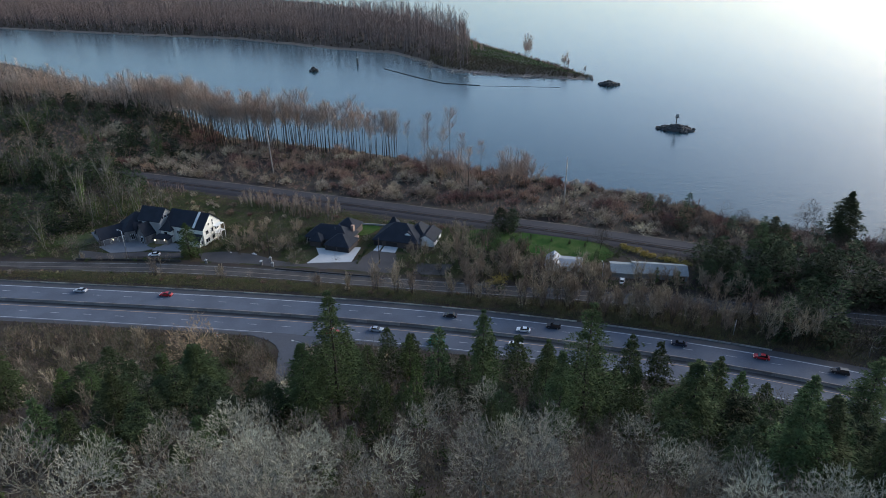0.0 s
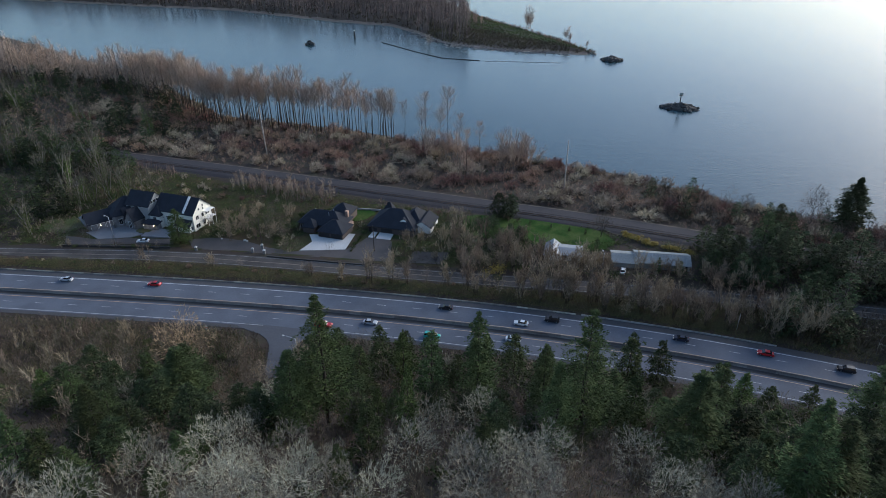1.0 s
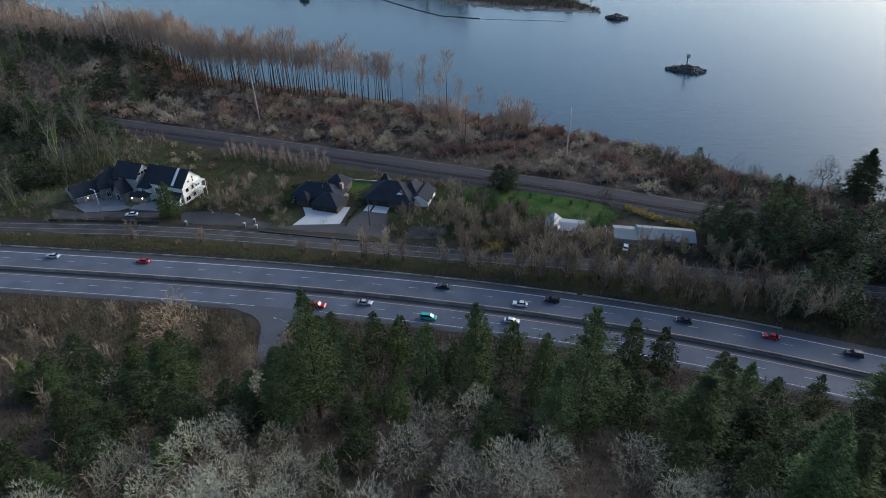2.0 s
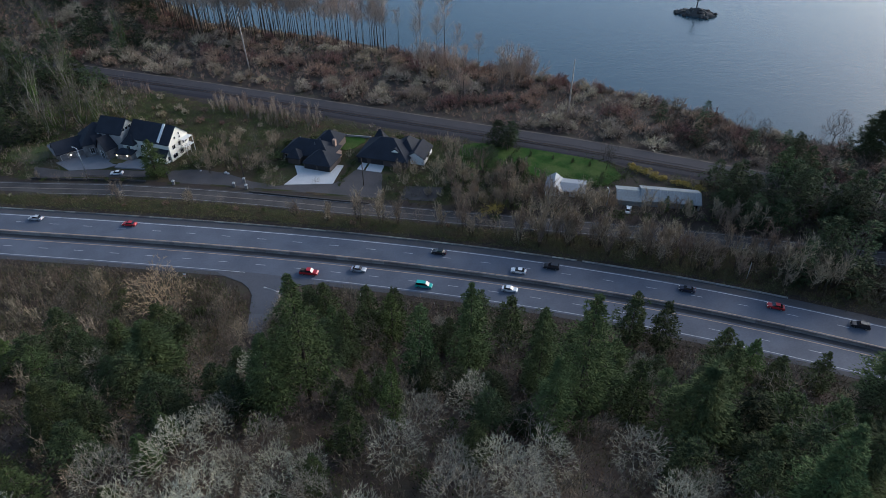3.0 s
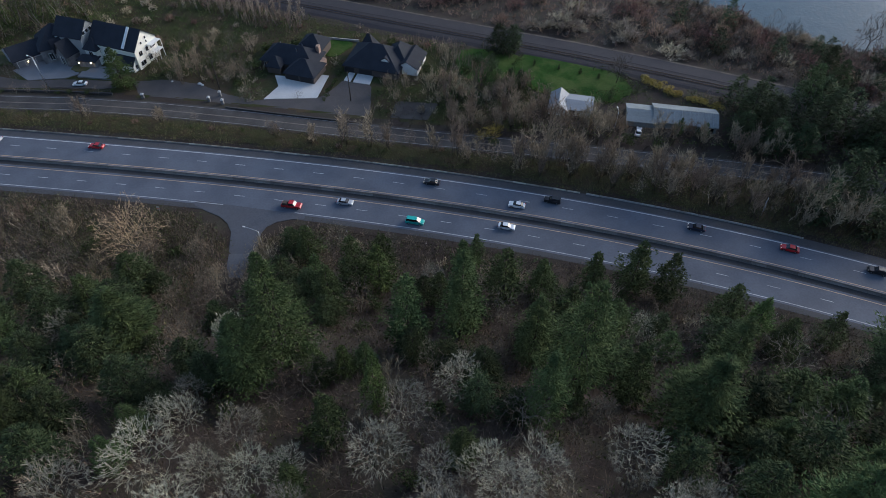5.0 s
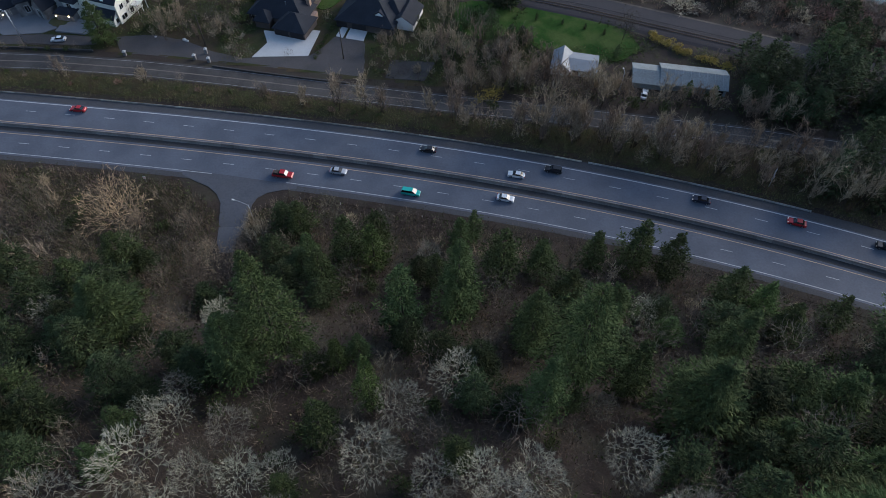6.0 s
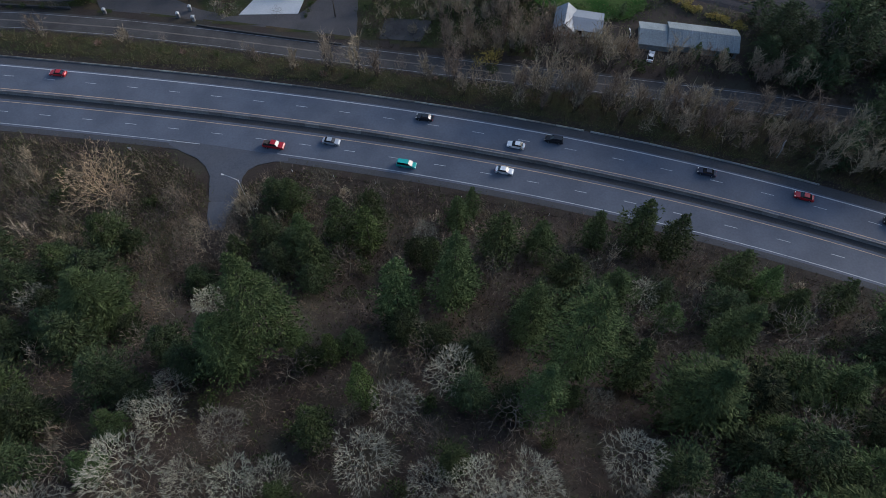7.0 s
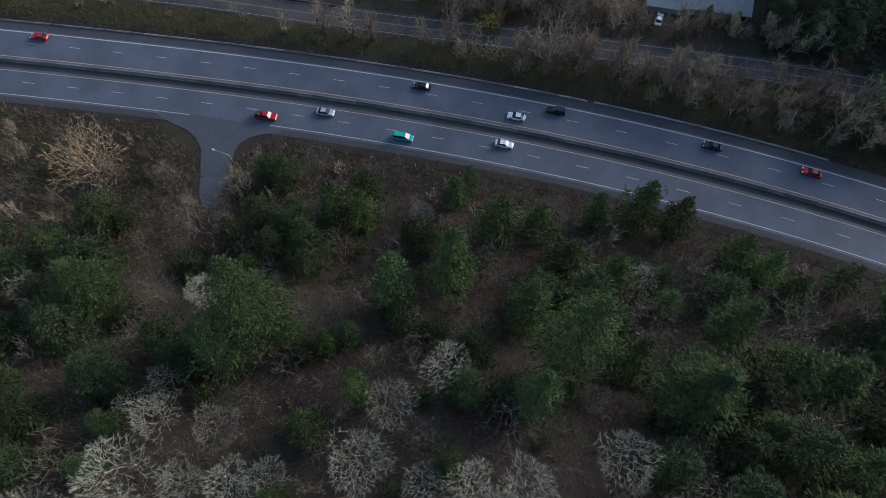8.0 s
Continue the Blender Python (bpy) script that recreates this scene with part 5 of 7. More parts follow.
weeds("side_road_brambles", scatter(9000, (-120, -20, 130, 182), 1.7, lambda x, y: under(x, y) & (south(x, y) < 50) & ((np.abs(x + 62) < 16) | (np.sin(x / 7 + y / 6) > 0.2))), 40, 2.4, 1.6, 0.26, M["leaf"], "dark green brambles beside the side road", 54)
weeds("road_edge_growth", scatter(20000, (-190, 160, 110, 200), 0.9, lambda x, y: (south(x, y) > 12.2) & (south(x, y) < 17) & ((x < -68) | (x > -33))), 14, 1.1, 0.5, 0.22, M["bramble"], "brown weeds and leaf litter at the pavement edge", 30)
weeds("slope_brambles", scatter(16000, slope_box, 2.3, lambda x, y: under(x, y) & (south(x, y) < 58)), 22, 2.0, 0.9, 0.3, M["bramble"], "brown-green brambles above the highway", 29)
weeds("verge_brambles", scatter(30000, (-190, 160, 120, 240), 1.5, lambda x, y: verge(x, y) & (np.sin(x / 6 + 1.4 * np.sin(y / 4)) + np.sin(x / 2.3 + y) < 0.3)), 40, 1.9, 1.2, 0.2, M["green_bramble"], "green brambles on the verge", 53)
weeds("roadside_weeds", scatter(40000, (-190, 160, 120, 240), 1.0, lambda x, y: verge(x, y) & (np.sin(x / 6 + 1.4 * np.sin(y / 4)) + np.sin(x / 2.3 + y) > -0.8)), 34, 1.6, 0.8, 0.19, M["olive"], "olive-green roadside weeds and brambles", 15)
brush("verge_grass", scatter(40000, (-190, 160, 120, 240), 0.9, verge), 9, 1.4, 1.3, M["dry_grass"], "dry olive-brown grass on the verge", "undergrowth", 0.6, 16, 0.05)
thicket("shore_thicket", scatter(30000, (-330, 260, 180, 520), 3.7, by_shore), 9, 2.8, 2.6, M["rust_brush"], "red-brown leafless undergrowth on the river bank", 17, 0.11)
weeds("shore_litter", scatter(40000, (-260, 240, 200, 470), 2.3, by_shore), 10, 2.6, 0.9, 0.45, M["understory"], "brown dead grass and low growth on the river bank", 39)
thicket("shore_scrub", scatter(9000, (-330, 260, 180, 520), 5.5, by_shore), 10, 3.0, 2.8, M["grey_brush"], "grey willow scrub on the river bank", 18, 0.1)
weeds("wood_ivy", scatter(9000, (-420, -150, 240, 640), 6.0, lambda x, y: (y < shore(x) - 25) & (np.abs(y - rail(x)) > 15) & ((x < -165) | (y > 275))), 40, 4.0, 4.0, 0.55, M["leaf"], "ivy and evergreen growth in the river wood", 24)
thicket("yard_bushes", scatter(4000, (-100, 30, 222, 268), 5.0, lambda x, y: free_of_yards(x, y) & flats(x, y) & (y < 252)), 18, 3.0, 2.2, M["grey_brush"], "leafless shrubs between the houses", 25, 0.07)
weeds("yard_evergreens", scatter(2500, (-100, 30, 222, 268), 7.0, lambda x, y: free_of_yards(x, y) & flats(x, y)), 60, 2.4, 2.2, 0.4, M["leaf"], "green shrubs between the houses", 26)
thicket("east_thicket", scatter(9000, (96, 260, 110, 300), 3.6, lambda x, y: (y < shore(x) - 6) & (np.abs(y - rail(x)) > 14) & (-south(x, y) > 18) & (np.abs(y - old_road(x)) > 4.5)), 18, 4.5, 3.0, M["dark_brush"], "dark leafless thicket beyond the greenhouse", 27, 0.09)
weeds("shore_ivy", scatter(5000, (-300, 20, 300, 520), 5.0, lambda x, y: by_shore(x, y) & (shore(x) - y < 45) & (shore(x) - y > 14)), 22, 2.4, 2.4, 0.6, M["leaf"], "ivy and low green growth under the cottonwoods", 19)
weeds("meadow_growth", scatter(30000, (-330, 130, 190, 400), 1.7, lambda x, y: flats(x, y) & free_of_yards(x, y)), 18, 1.9, 0.9, 0.32, M["meadow"], "rough green and brown meadow growth", 20)
weeds("meadow_brambles", scatter(12000, (-330, 130, 190, 400), 2.6, lambda x, y: flats(x, y) & free_of_yards(x, y) & lush(x, y)), 42, 2.6, 2.0, 0.38, M["green_bramble"], "mounds of green brambles in the meadow", 37)
brush("reeds", scatter(9000, (-330, 30, 240, 400), 1.9, lambda x, y: (y < rail(x) - 9) & (y > rail(x) - 26) & (np.sin(x / 6.0 + y / 5.0) + np.sin(x / 15.0) > 0.45)), 12, 4.6, 1.5, M["pale_twig"], "pale dry reeds beside the railway", "undergrowth", 0.16, 21, 0.065)
thicket("meadow_bushes", scatter(9000, (-330, 130, 190, 400), 4.5, lambda x, y: flats(x, y) & free_of_yards(x, y) & ((x < -150) | (x > 92) | ((y > 262) & (x > -30)))), 16, 3.6, 2.6, M["grey_brush"], "grey leafless bushes near the houses", 22, 0.08)
thicket("roadside_bushes", scatter(12000, (-20, 150, 150, 240), 2.4, lambda x, y: (np.abs(y - old_road(x) - 9) < 4.5) | ((y < old_road(x) - 5) & (-south(x, y) > 17) & (x > 4))), 8, 2.2, 2.0, M["dark_brush"], "dark leafless bushes beside the old road", 23, 0.05)


def far_wood(name, places, seed, material, label, h=(26, 36), k=26, thick=0.75, wood=None):
    """A distant leafless wood: many slender stems with feathery tops, uneven in height; the stems one mesh, the tops another."""
    r = np.random.default_rng(seed)
    p = np.array(places)
    n = len(p)
    base = np.column_stack([p, np.maximum(land(p[:, 0], p[:, 1]), 0) - 0.5])
    swell = 0.9 + 0.16 * np.sin(p[:, 0] / 23 + 2 * np.sin(p[:, 1] / 31)) + 0.08 * np.sin(p[:, 0] / 7.0 + p[:, 1] / 9.0)
    tall = r.uniform(*h, n) * swell * np.where(r.random(n) < 0.25, 0.7, 1.0)
    tip = base + np.column_stack([r.normal(size=(n, 2)) * 1.2, tall])
    u = 0.25 + 0.75 * r.uniform(0, 1.0, (n, k, 1)) ** 0.7
    s = (base[:, None] + u * (tip - base)[:, None]).reshape(-1, 3)
    ln = (np.repeat(tall, k) * 0.21 * (1.3 - u.ravel()))[:, None]
    d = np.column_stack([r.normal(size=(n * k, 2)) * 0.8, np.ones(n * k)])
    e = s + unit(d) * ln
    s2, e2 = grow(r, s, e, 2, (0.5, 0.9), 0.5, 0.2)
    stuff(name.replace("wood", "stems"), triangles(name, ribbons(r, base, tip, thick, 0.15), wood or material), "slender trunks of the " + label, "wood")
    return stuff(name, triangles(name, np.concatenate([spikes(r, s, e, thick * 0.43), spikes(r, s2, e2, thick * 0.35)]), material), label, "wood")


def on_spit(x, y):
    return (spit_near(x) + 10 < y) & (y < spit_far(x) - 6) & (x < 24)


def clumped(x, y):
    """Where trees of the spit stand: in irregular clumps with gaps."""
    return np.sin(x / 13 + 1.9 * np.sin(y / 17)) + 0.8 * np.sin(y / 11 + 1.3 * np.sin(x / 9)) > -0.75


far_wood("far_wood", scatter(90000, (-900, 25, 700, 1500), 5.8, lambda x, y: on_spit(x, y) & clumped(x, y) & (y < spit_near(x) + np.where(x < -150, 170, 330))), 31, M["far_twig"], "leafless wood of tall trees on the far spit", (27, 42), 22, 0.9, M["far_stem"])
far_wood("shore_wood", scatter(60000, (-700, -200, 430, 720), 3.1, lambda x, y: np.abs(y - np.interp(x, (-700, -480, -380, -300, -250, -200), (650, 575, 540, 528, 510, 478))) < 15)[:1000], 36, M["pole_twig"], "row of leafless cottonwoods along the inlet", (23, 33), 34, 0.6, M["bark"])
far_wood("river_wood", scatter(40000, (-700, -230, 330, 900), 6.0, lambda x, y: (y < shore(x) - 6) & (y > np.interp(x, (-700, -480, -380, -300, -250, -200), (660, 585, 550, 538, 520, 488))))[:520], 32, M["dusk_twig"], "low leafless wood on the river flats", (7, 13), 24, 0.5, M["bark"])
far_wood("back_wood", scatter(60000, (-1300, -140, 900, 1900), 9.0, lambda x, y: (y > spit_near(x) + 150) & (y < spit_far(x) - 10) & (y < spit_near(x) + 430)), 38, M["far_twig"], "leafless wood farther back on the spit", (26, 38), 10, 1.2, M["far_stem"])
far_wood("roadside_wood", scatter(20000, (-520, -300, 245, 420), 7.0, lambda x, y: (y < rail(x) - 14) & (y > old_road(x) + 12))[:400], 33, M["dusk_twig"], "leafless wood beyond the houses", (10, 18), 24, 0.3)
thicket("spit_brush", scatter(30000, (-800, 145, 640, 1200), 5.0, lambda x, y: (spit_near(x) + 5 < y) & (y < spit_far(x) - 3) & ((x < 30) | (y > spit_far(x) - 25) | (y < spit_near(x) + 12)))[:1100], 9, 4.5, 4.0, M["dark_brush"], "dark scrub along the spit", 34, 0.4)
def shore_strip(x0, x1, o0, o1):
    """A strip of shore that follows the spit's near edge, laid just over the ground."""
    xs = np.arange(x0, x1, 6.0)
    rows = []
    for o in np.linspace(o0, o1, 4):
        y = spit_near(xs) + o + 1.2 * np.sin(xs / 7.0)
        rows.append(np.column_stack([xs, y, np.maximum(land(xs, y), 0.0) + 0.12]))
    n = len(xs)
    return Shape().add(np.concatenate(rows), [(k * n + i, k * n + i + 1, (k + 1) * n + i + 1, (k + 1) * n + i) for k in range(3) for i in range(n - 1)])


structure("beach", shore_strip(-900, 140, -1.5, 12.0).mesh("beach", M["sand"]), "narrow sandy beach along the spit", "beach")
thicket("spit_bank_scrub", scatter(20000, (-20, 145, 640, 990), 3.0, lambda x, y: (spit_near(x) + 6 < y) & (y < spit_far(x) - 3) & (y < spit_near(x) + np.interp(x, (10, 60, 100, 148), (110, 75, 45, 14)))), 12, 3.2, 2.8, M["understory"], "brown scrub on the bank of the spit", 51, 0.28)
thicket("spit_crest_scrub", scatter(9000, (20, 145, 640, 990), 5.0, lambda x, y: (y > spit_far(x) - 22 + 8 * np.sin(x / 11)) & (y < spit_far(x) - 1)), 12, 3.6, 3.2, M["rust_brush"], "red-brown scrub along the crest of the spit", 52, 0.3)
weeds("spit_grass", scatter(20000, (10, 145, 640, 990), 2.2, lambda x, y: (spit_near(x) + 9 < y) & (y < spit_far(x) - 5) & (y > spit_near(x) + np.interp(x, (10, 60, 100, 148), (90, 60, 34, 10)))), 16, 2.6, 0.6, 0.8, M["spit_turf"], "green grass on the low end of the spit", 35)
for x, y, k in ((15.0, 828.0, 1.0), (26.0, 812.0, 0.95), (34.0, 798.0, 0.85), (24.0, 846.0, 1.1), (42.0, 802.0, 0.6), (96.5, 780.5, 1.15), (94.0, 783.0, 0.8), (125.5, 704.0, 0.75), (129.0, 700.0, 0.5), (141.0, 668.0, 0.35), (-18.0, 690.0, 0.6)):
    plant("gold_poplar", x, y, k, z=1.8)

# ---- houses ----


def gable_roof(w, d, eave, ridge, over=0.45, thick=0.2):
    """Two slopes meeting over the local x axis."""
    k = (ridge - eave) / (d / 2)
    e, y = eave - k * over, d / 2 + over
    prof = [(-y, e), (0, ridge), (y, e), (y, e + thick), (0, ridge + thick * 1.15), (-y, e + thick)]
    x = w / 2 + over
    verts = [(-x, a, b) for a, b in prof] + [(x, a, b) for a, b in prof]
    faces = [(0, 5, 4, 1), (1, 4, 3, 2), (6, 7, 10, 11), (7, 8, 9, 10)] + [(i, (i + 1) % 6, 6 + (i + 1) % 6, 6 + i) for i in range(6)]
    return Shape().add(verts, faces)


def hip_roof(w, d, eave, ridge, over=0.5, thick=0.2):
    """Four slopes to a short ridge along the longer side."""
    k = (ridge - eave) / (min(w, d) / 2)
    e = eave - k * over
    x, y = w / 2 + over, d / 2 + over
    rx, ry = max(w - d, 0.6) / 2 if w >= d else 0.1, max(d - w, 0.6) / 2 if d > w else 0.1
    s = Shape().box(0, 0, e, 2 * x, 2 * y, thick)
    base = [(-x, -y), (x, -y), (x, y), (-x, y)]
    top = [(-rx, -ry), (rx, -ry), (rx, ry), (-rx, ry)]
    verts = [(a, b, e + thick) for a, b in base] + [(a, b, ridge + thick) for a, b in top]
    return s.add(verts, [(0, 1, 5, 4), (1, 2, 6, 5), (2, 3, 7, 6), (3, 0, 4, 7), (4, 5, 6, 7)])


def wing(house, x, y, turn, w, d, eave, ridge, kind, wall, roof="slate", base=-0.8):
    """One block of a house: its wall and its roof, turned about its middle."""
    s = Shape().box(0, 0, base, w, d, eave - base)
    if kind == "gable":
        for sx in (-1, 1):
            a = sx * w / 2
            b = a - sx * 0.25
            verts = [(a, -d / 2, eave), (a, d / 2, eave), (a, 0, ridge), (b, -d / 2, eave), (b, d / 2, eave), (b, 0, ridge)]
            s.add(verts, [(0, 1, 2), (5, 4, 3), (0, 2, 5, 3), (2, 1, 4, 5), (1, 0, 3, 4)])
    m = pose(x, y, 0, 0, 0, turn)
    body = part("wall", s.mesh("wall", M[wall]), house)
    body.matrix_basis = m
    cover = (gable_roof if kind == "gable" else hip_roof)(w, d, eave, ridge)
    part("roof", cover.mesh("roof", M[roof]), house).matrix_basis = m
    return body


def opening(wall, name, face, w, d, u, z, ow, oh, panes=1, frame_mat="white_trim", pane_mat="glass"):
    """A framed window or door set proud of a wall's face: S and N along x, E and W along y."""
    s, g = Shape(), Shape()
    s.box(0, -0.06, -0.08, ow + 0.2, 0.12, 0.1).box(0, -0.05, oh, ow + 0.2, 0.1, 0.1)
    for a in (-1, 1):
        s.box(a * (ow / 2 + 0.05), -0.05, 0, 0.1, 0.1, oh)
    for i in range(1, panes):
        s.box(-ow / 2 + ow * i / panes, -0.045, 0, 0.06, 0.09, oh)
    g.box(0, -0.02, 0, ow, 0.05, oh)
    at = {"S": (u, -d / 2, z, 0), "N": (u, d / 2, z, 180), "E": (w / 2, u, z, 90), "W": (-w / 2, u, z, -90)}[face]
    ob = part(name, s.mesh(name, M[frame_mat]), wall)
    ob.matrix_basis = pose(*at[:3], 0, 0, at[3])
    pane = new("pane" if pane_mat == "glass" else "panel", g.mesh("pane", M[pane_mat]))
    pane.parent = wall
    pane.matrix_basis = ob.matrix_basis
    return ob


def large_house():
    h = thing("house", (-122, 252, 8.4), "large house with dark shingle roofs and a cream gable wall", "house", "houses by the old road")
    # the cream wing: its end wall faces the drive
    w, d = 19.0, 11.5
    a = wing(h, 11.4, 3.3, -19, w, d, 7.0, 11.6, "gable", "cream")
    for u, z, ow in ((-3.4, 1.0, 2.4), (0.6, 1.0, 1.6), (-3.2, 4.2, 1.6), (0.2, 4.2, 1.2), (3.2, 4.2, 2.4), (-1.6, 7.4, 0.8), (1.0, 8.2, 0.7), (1.0, 6.9, 0.7)):
        opening(a, "window", "E", w, d, u, z, ow, 1.5 if ow > 1 else 0.8, 2 if ow > 1.3 else 1)
    for u in (-6.5, -3.5, -0.5):
        opening(a, "window", "S", w, d, u, 3.6, 1.4, 1.4, 2)
    rake = math.degrees(math.atan2(4.6, d / 2))
    band = part("parapet", Shape().box(0, 0, 0, 0.9, 7.4, 0.5).mesh("parapet", M["white_trim"]), h, "white raised parapet on the roof")
    band.matrix_basis = pose(11.4, 3.3, 0, 0, 0, -19) @ pose(5.0, -2.9, 9.35, rake, 0, 0)
    b = wing(h, 14.4, -3.9, -19, 7.0, 4.0, 2.9, 4.6, "gable", "cream")
    opening(b, "window", "E", 7.0, 4.0, 0, 0.9, 2.0, 1.4, 3)
    c = wing(h, 1.6, 1.2, -19, 5.0, 5.0, 5.6, 8.2, "hip", "cream")
    opening(c, "window", "S", 5.0, 5.0, 0, 3.0, 1.6, 1.6, 2)
    # middle block with its row of clerestory windows
    t = wing(h, -5.6, 6.4, -16, 11.0, 10.0, 8.4, 12.3, "gable", "grey_siding")
    for u in (-2.7, -0.9, 0.9, 2.7):
        opening(t, "window", "E", 11.0, 10.0, u, 8.7, 1.2, 1.1)
    # stone entrance front
    e = wing(h, -8.0, 0.2, 60, 6.0, 5.0, 4.2, 8.0, "gable", "stone")
    opening(e, "door", "W", 6.0, 5.0, 0, 0.1, 1.8, 3.0, 2, "white_trim")
    m = wing(h, -14.2, 6.5, 30, 13.0, 12.0, 5.2, 10.2, "hip", "stone")
    for u in (-3.5, 0.0, 3.5):
        opening(m, "window", "S", 13.0, 12.0, u, 1.2, 1.4, 2.2, 2)
    f = wing(h, -11.6, 1.8, 40, 4.0, 3.4, 5.0, 7.6, "gable", "stone")
    opening(f, "window", "W", 4.0, 3.4, 0, 1.6, 1.2, 2.0, 2)
    # garage wing
    g = wing(h, -23.2, 2.2, 40, 13.6, 8.2, 3.0, 6.0, "gable", "stone")
    for u in (-4.6, -1.6, 1.4, 4.4):
        opening(g, "garage_door", "S", 13.6, 8.2, u, 0.05, 2.4, 2.3, 1, "white_trim", "paving")
    wing(h, -30.4, 1.2, 40, 2.0, 9.5, 2.2, 2.7, "hip", "stone", "paving")
    # balcony on the cream gable
    deck = Shape().box(0, 0, 3.2, 2.4, 5.0, 0.2).box(0, 0, 6.2, 2.4, 5.0, 0.12)
    dk = part("balcony", deck.mesh("balcony", M["white_trim"]), h)
    dk.matrix_basis = pose(11.4, 3.3, 0, 0, 0, -19) @ pose(w / 2 + 1.2, 3.0, 0)
    for a_, b_ in ((1.1, -2.4), (1.1, 0.0), (1.1, 2.4)):
        p = part("post", Shape().box(0, 0, -0.8, 0.16, 0.16, 7.0).mesh("post", M["white_trim"]), dk)
        p.matrix_basis = pose(a_, b_, 0)
    # entrance porch and its lit lamps
    wing(h, -0.2, -2.6, -10, 6.4, 3.4, 3.1, 4.2, "hip", "stone")
    for x, y in ((-2.7, -5.0), (1.6, -5.3)):
        q = part("wall_lamp", Shape().box(0, 0, 0, 0.24, 0.2, 0.4).mesh("wall_lamp", M["warm_lamp"]), h, "lit porch lamp")
        q.matrix_basis = pose(x, y, 2.5)
    q = part("wall_lamp", Shape().box(0, 0, 0, 0.22, 0.2, 0.3).mesh("wall_lamp", M["warm_lamp"]), h, "lit garage lamp")
    q.matrix_basis = pose(-21.2, -4.0, 2.2)
    return h


def drive_house():
    h = thing("house", (-48, 248.6, 8.4), "brown-walled house with dark hipped roofs and a pale drive", "house", "houses by the old road")
    m = wing(h, -2.0, 4.0, -15, 20.0, 10.5, 3.1, 7.2, "hip", "brown_siding")
    opening(m, "window", "S", 20.0, 10.5, -8.0, 0.9, 1.8, 1.4, 2)
    g = wing(h, 3.4, -3.6, -17, 11.0, 9.5, 3.0, 6.4, "hip", "brown_siding")
    for u in (-2.7, 2.7):
        opening(g, "garage_door", "S", 11.0, 9.5, u, 0.05, 4.8, 2.3, 1, "brown_siding", "dark_door")
    wing(h, 4.6, 11.5, -15, 9.0, 8.5, 4.0, 7.2, "hip", "brown_siding")
    wing(h, -7.2, -0.6, -15, 5.0, 5.0, 3.1, 5.6, "hip", "brown_siding")
    c = part("chimney", Shape().box(0, 0, 0, 1.2, 1.5, 6.6).mesh("chimney", M["brick"]), h, "tan brick chimney")
    c.matrix_basis = pose(7.2, 4.8, 0, 0, 0, -15)
    c = part("porch", Shape().box(0, 0, 0, 2.2, 4.0, 2.6).mesh("porch", M["brick"]), h, "tan brick porch")
    c.matrix_basis = pose(8.4, 1.6, 0, 0, 0, -15)
    for x, y in ((-6.0, 5.8), (0.2, 1.5), (1.8, 4.5)):
        c = part("vent_pipe", Shape().tube(((0, 0, 0), (0, 0, 1.4)), (0.14, 0.14), 8).mesh("vent_pipe", M["chrome"]), h)
        c.matrix_basis = pose(x, y, 5.9)
    return h


def right_house():
    h = thing("house", (-18, 250.6, 8.4), "house with a broad dark hipped roof and white gable end", "house", "houses by the old road")
    m = wing(h, -1.6, 1.0, -15, 20.0, 15.0, 3.1, 8.4, "hip", "brown_siding")
    for u in (-8.0, -2.0):
        opening(m, "garage_door", "S", 20.0, 15.0, u, 0.05, 3.6 if u < -5 else 5.0, 2.3, 1, "brown_siding", "dark_door")
    e = wing(h, 10.4, 0.2, -105, 11.0, 7.6, 2.9, 5.2, "gable", "white_trim")
    opening(e, "window", "N", 11.0, 7.6, 0.0, 0.8, 1.6, 1.4, 2)
    wing(h, 6.2, 3.0, -15, 9.0, 12.0, 3.1, 7.4, "hip", "brown_siding")
    wing(h, -5.2, 8.4, -15, 6.0, 5.0, 3.4, 8.0, "hip", "brown_siding")
    dormer = part("dormer", gable_roof(2.2, 3.6, 0.2, 1.4, 0.2).mesh("dormer", M["slate"]), h)
    dormer.matrix_basis = pose(1.8, -3.6, 5.0, 0, 0, 75)
    gable = Shape().add([(-1.5, 0, 0), (1.5, 0, 0), (0, 0, 1.1), (-1.5, 0.1, 0), (1.5, 0.1, 0), (0, 0.1, 1.1)], [(0, 1, 2), (5, 4, 3), (0, 2, 5, 3), (2, 1, 4, 5), (1, 0, 3, 4)])
    g = part("dormer_front", gable.mesh("dormer_front", M["white_trim"]), h, "white dormer gable")
    g.matrix_basis = pose(1.4, -5.1, 5.2, 0, 0, -15)
    return h


large_house().scale = (1.0, 1.0, 1.1)
drive_house()
right_house()


def yard_shed():
    h = thing("shed", (44, 227.0, 8.5), "small white shed with a pale sheet-metal roof", "shed")
    a = wing(h, -1.6, 0.2, -12 + 90, 9.0, 5.6, 2.2, 4.2, "gable", "cream", "tin")
    opening(a, "window", "W", 9.0, 5.6, 0, 2.3, 1.0, 0.8, 1)
    b = wing(h, 5.0, -0.6, -12, 8.4, 8.2, 2.1, 3.0, "gable", "cream", "tin")
    opening(b, "door", "S", 8.4, 8.2, -2.0, 0.05, 1.6, 1.9, 1, "timber")
    return h


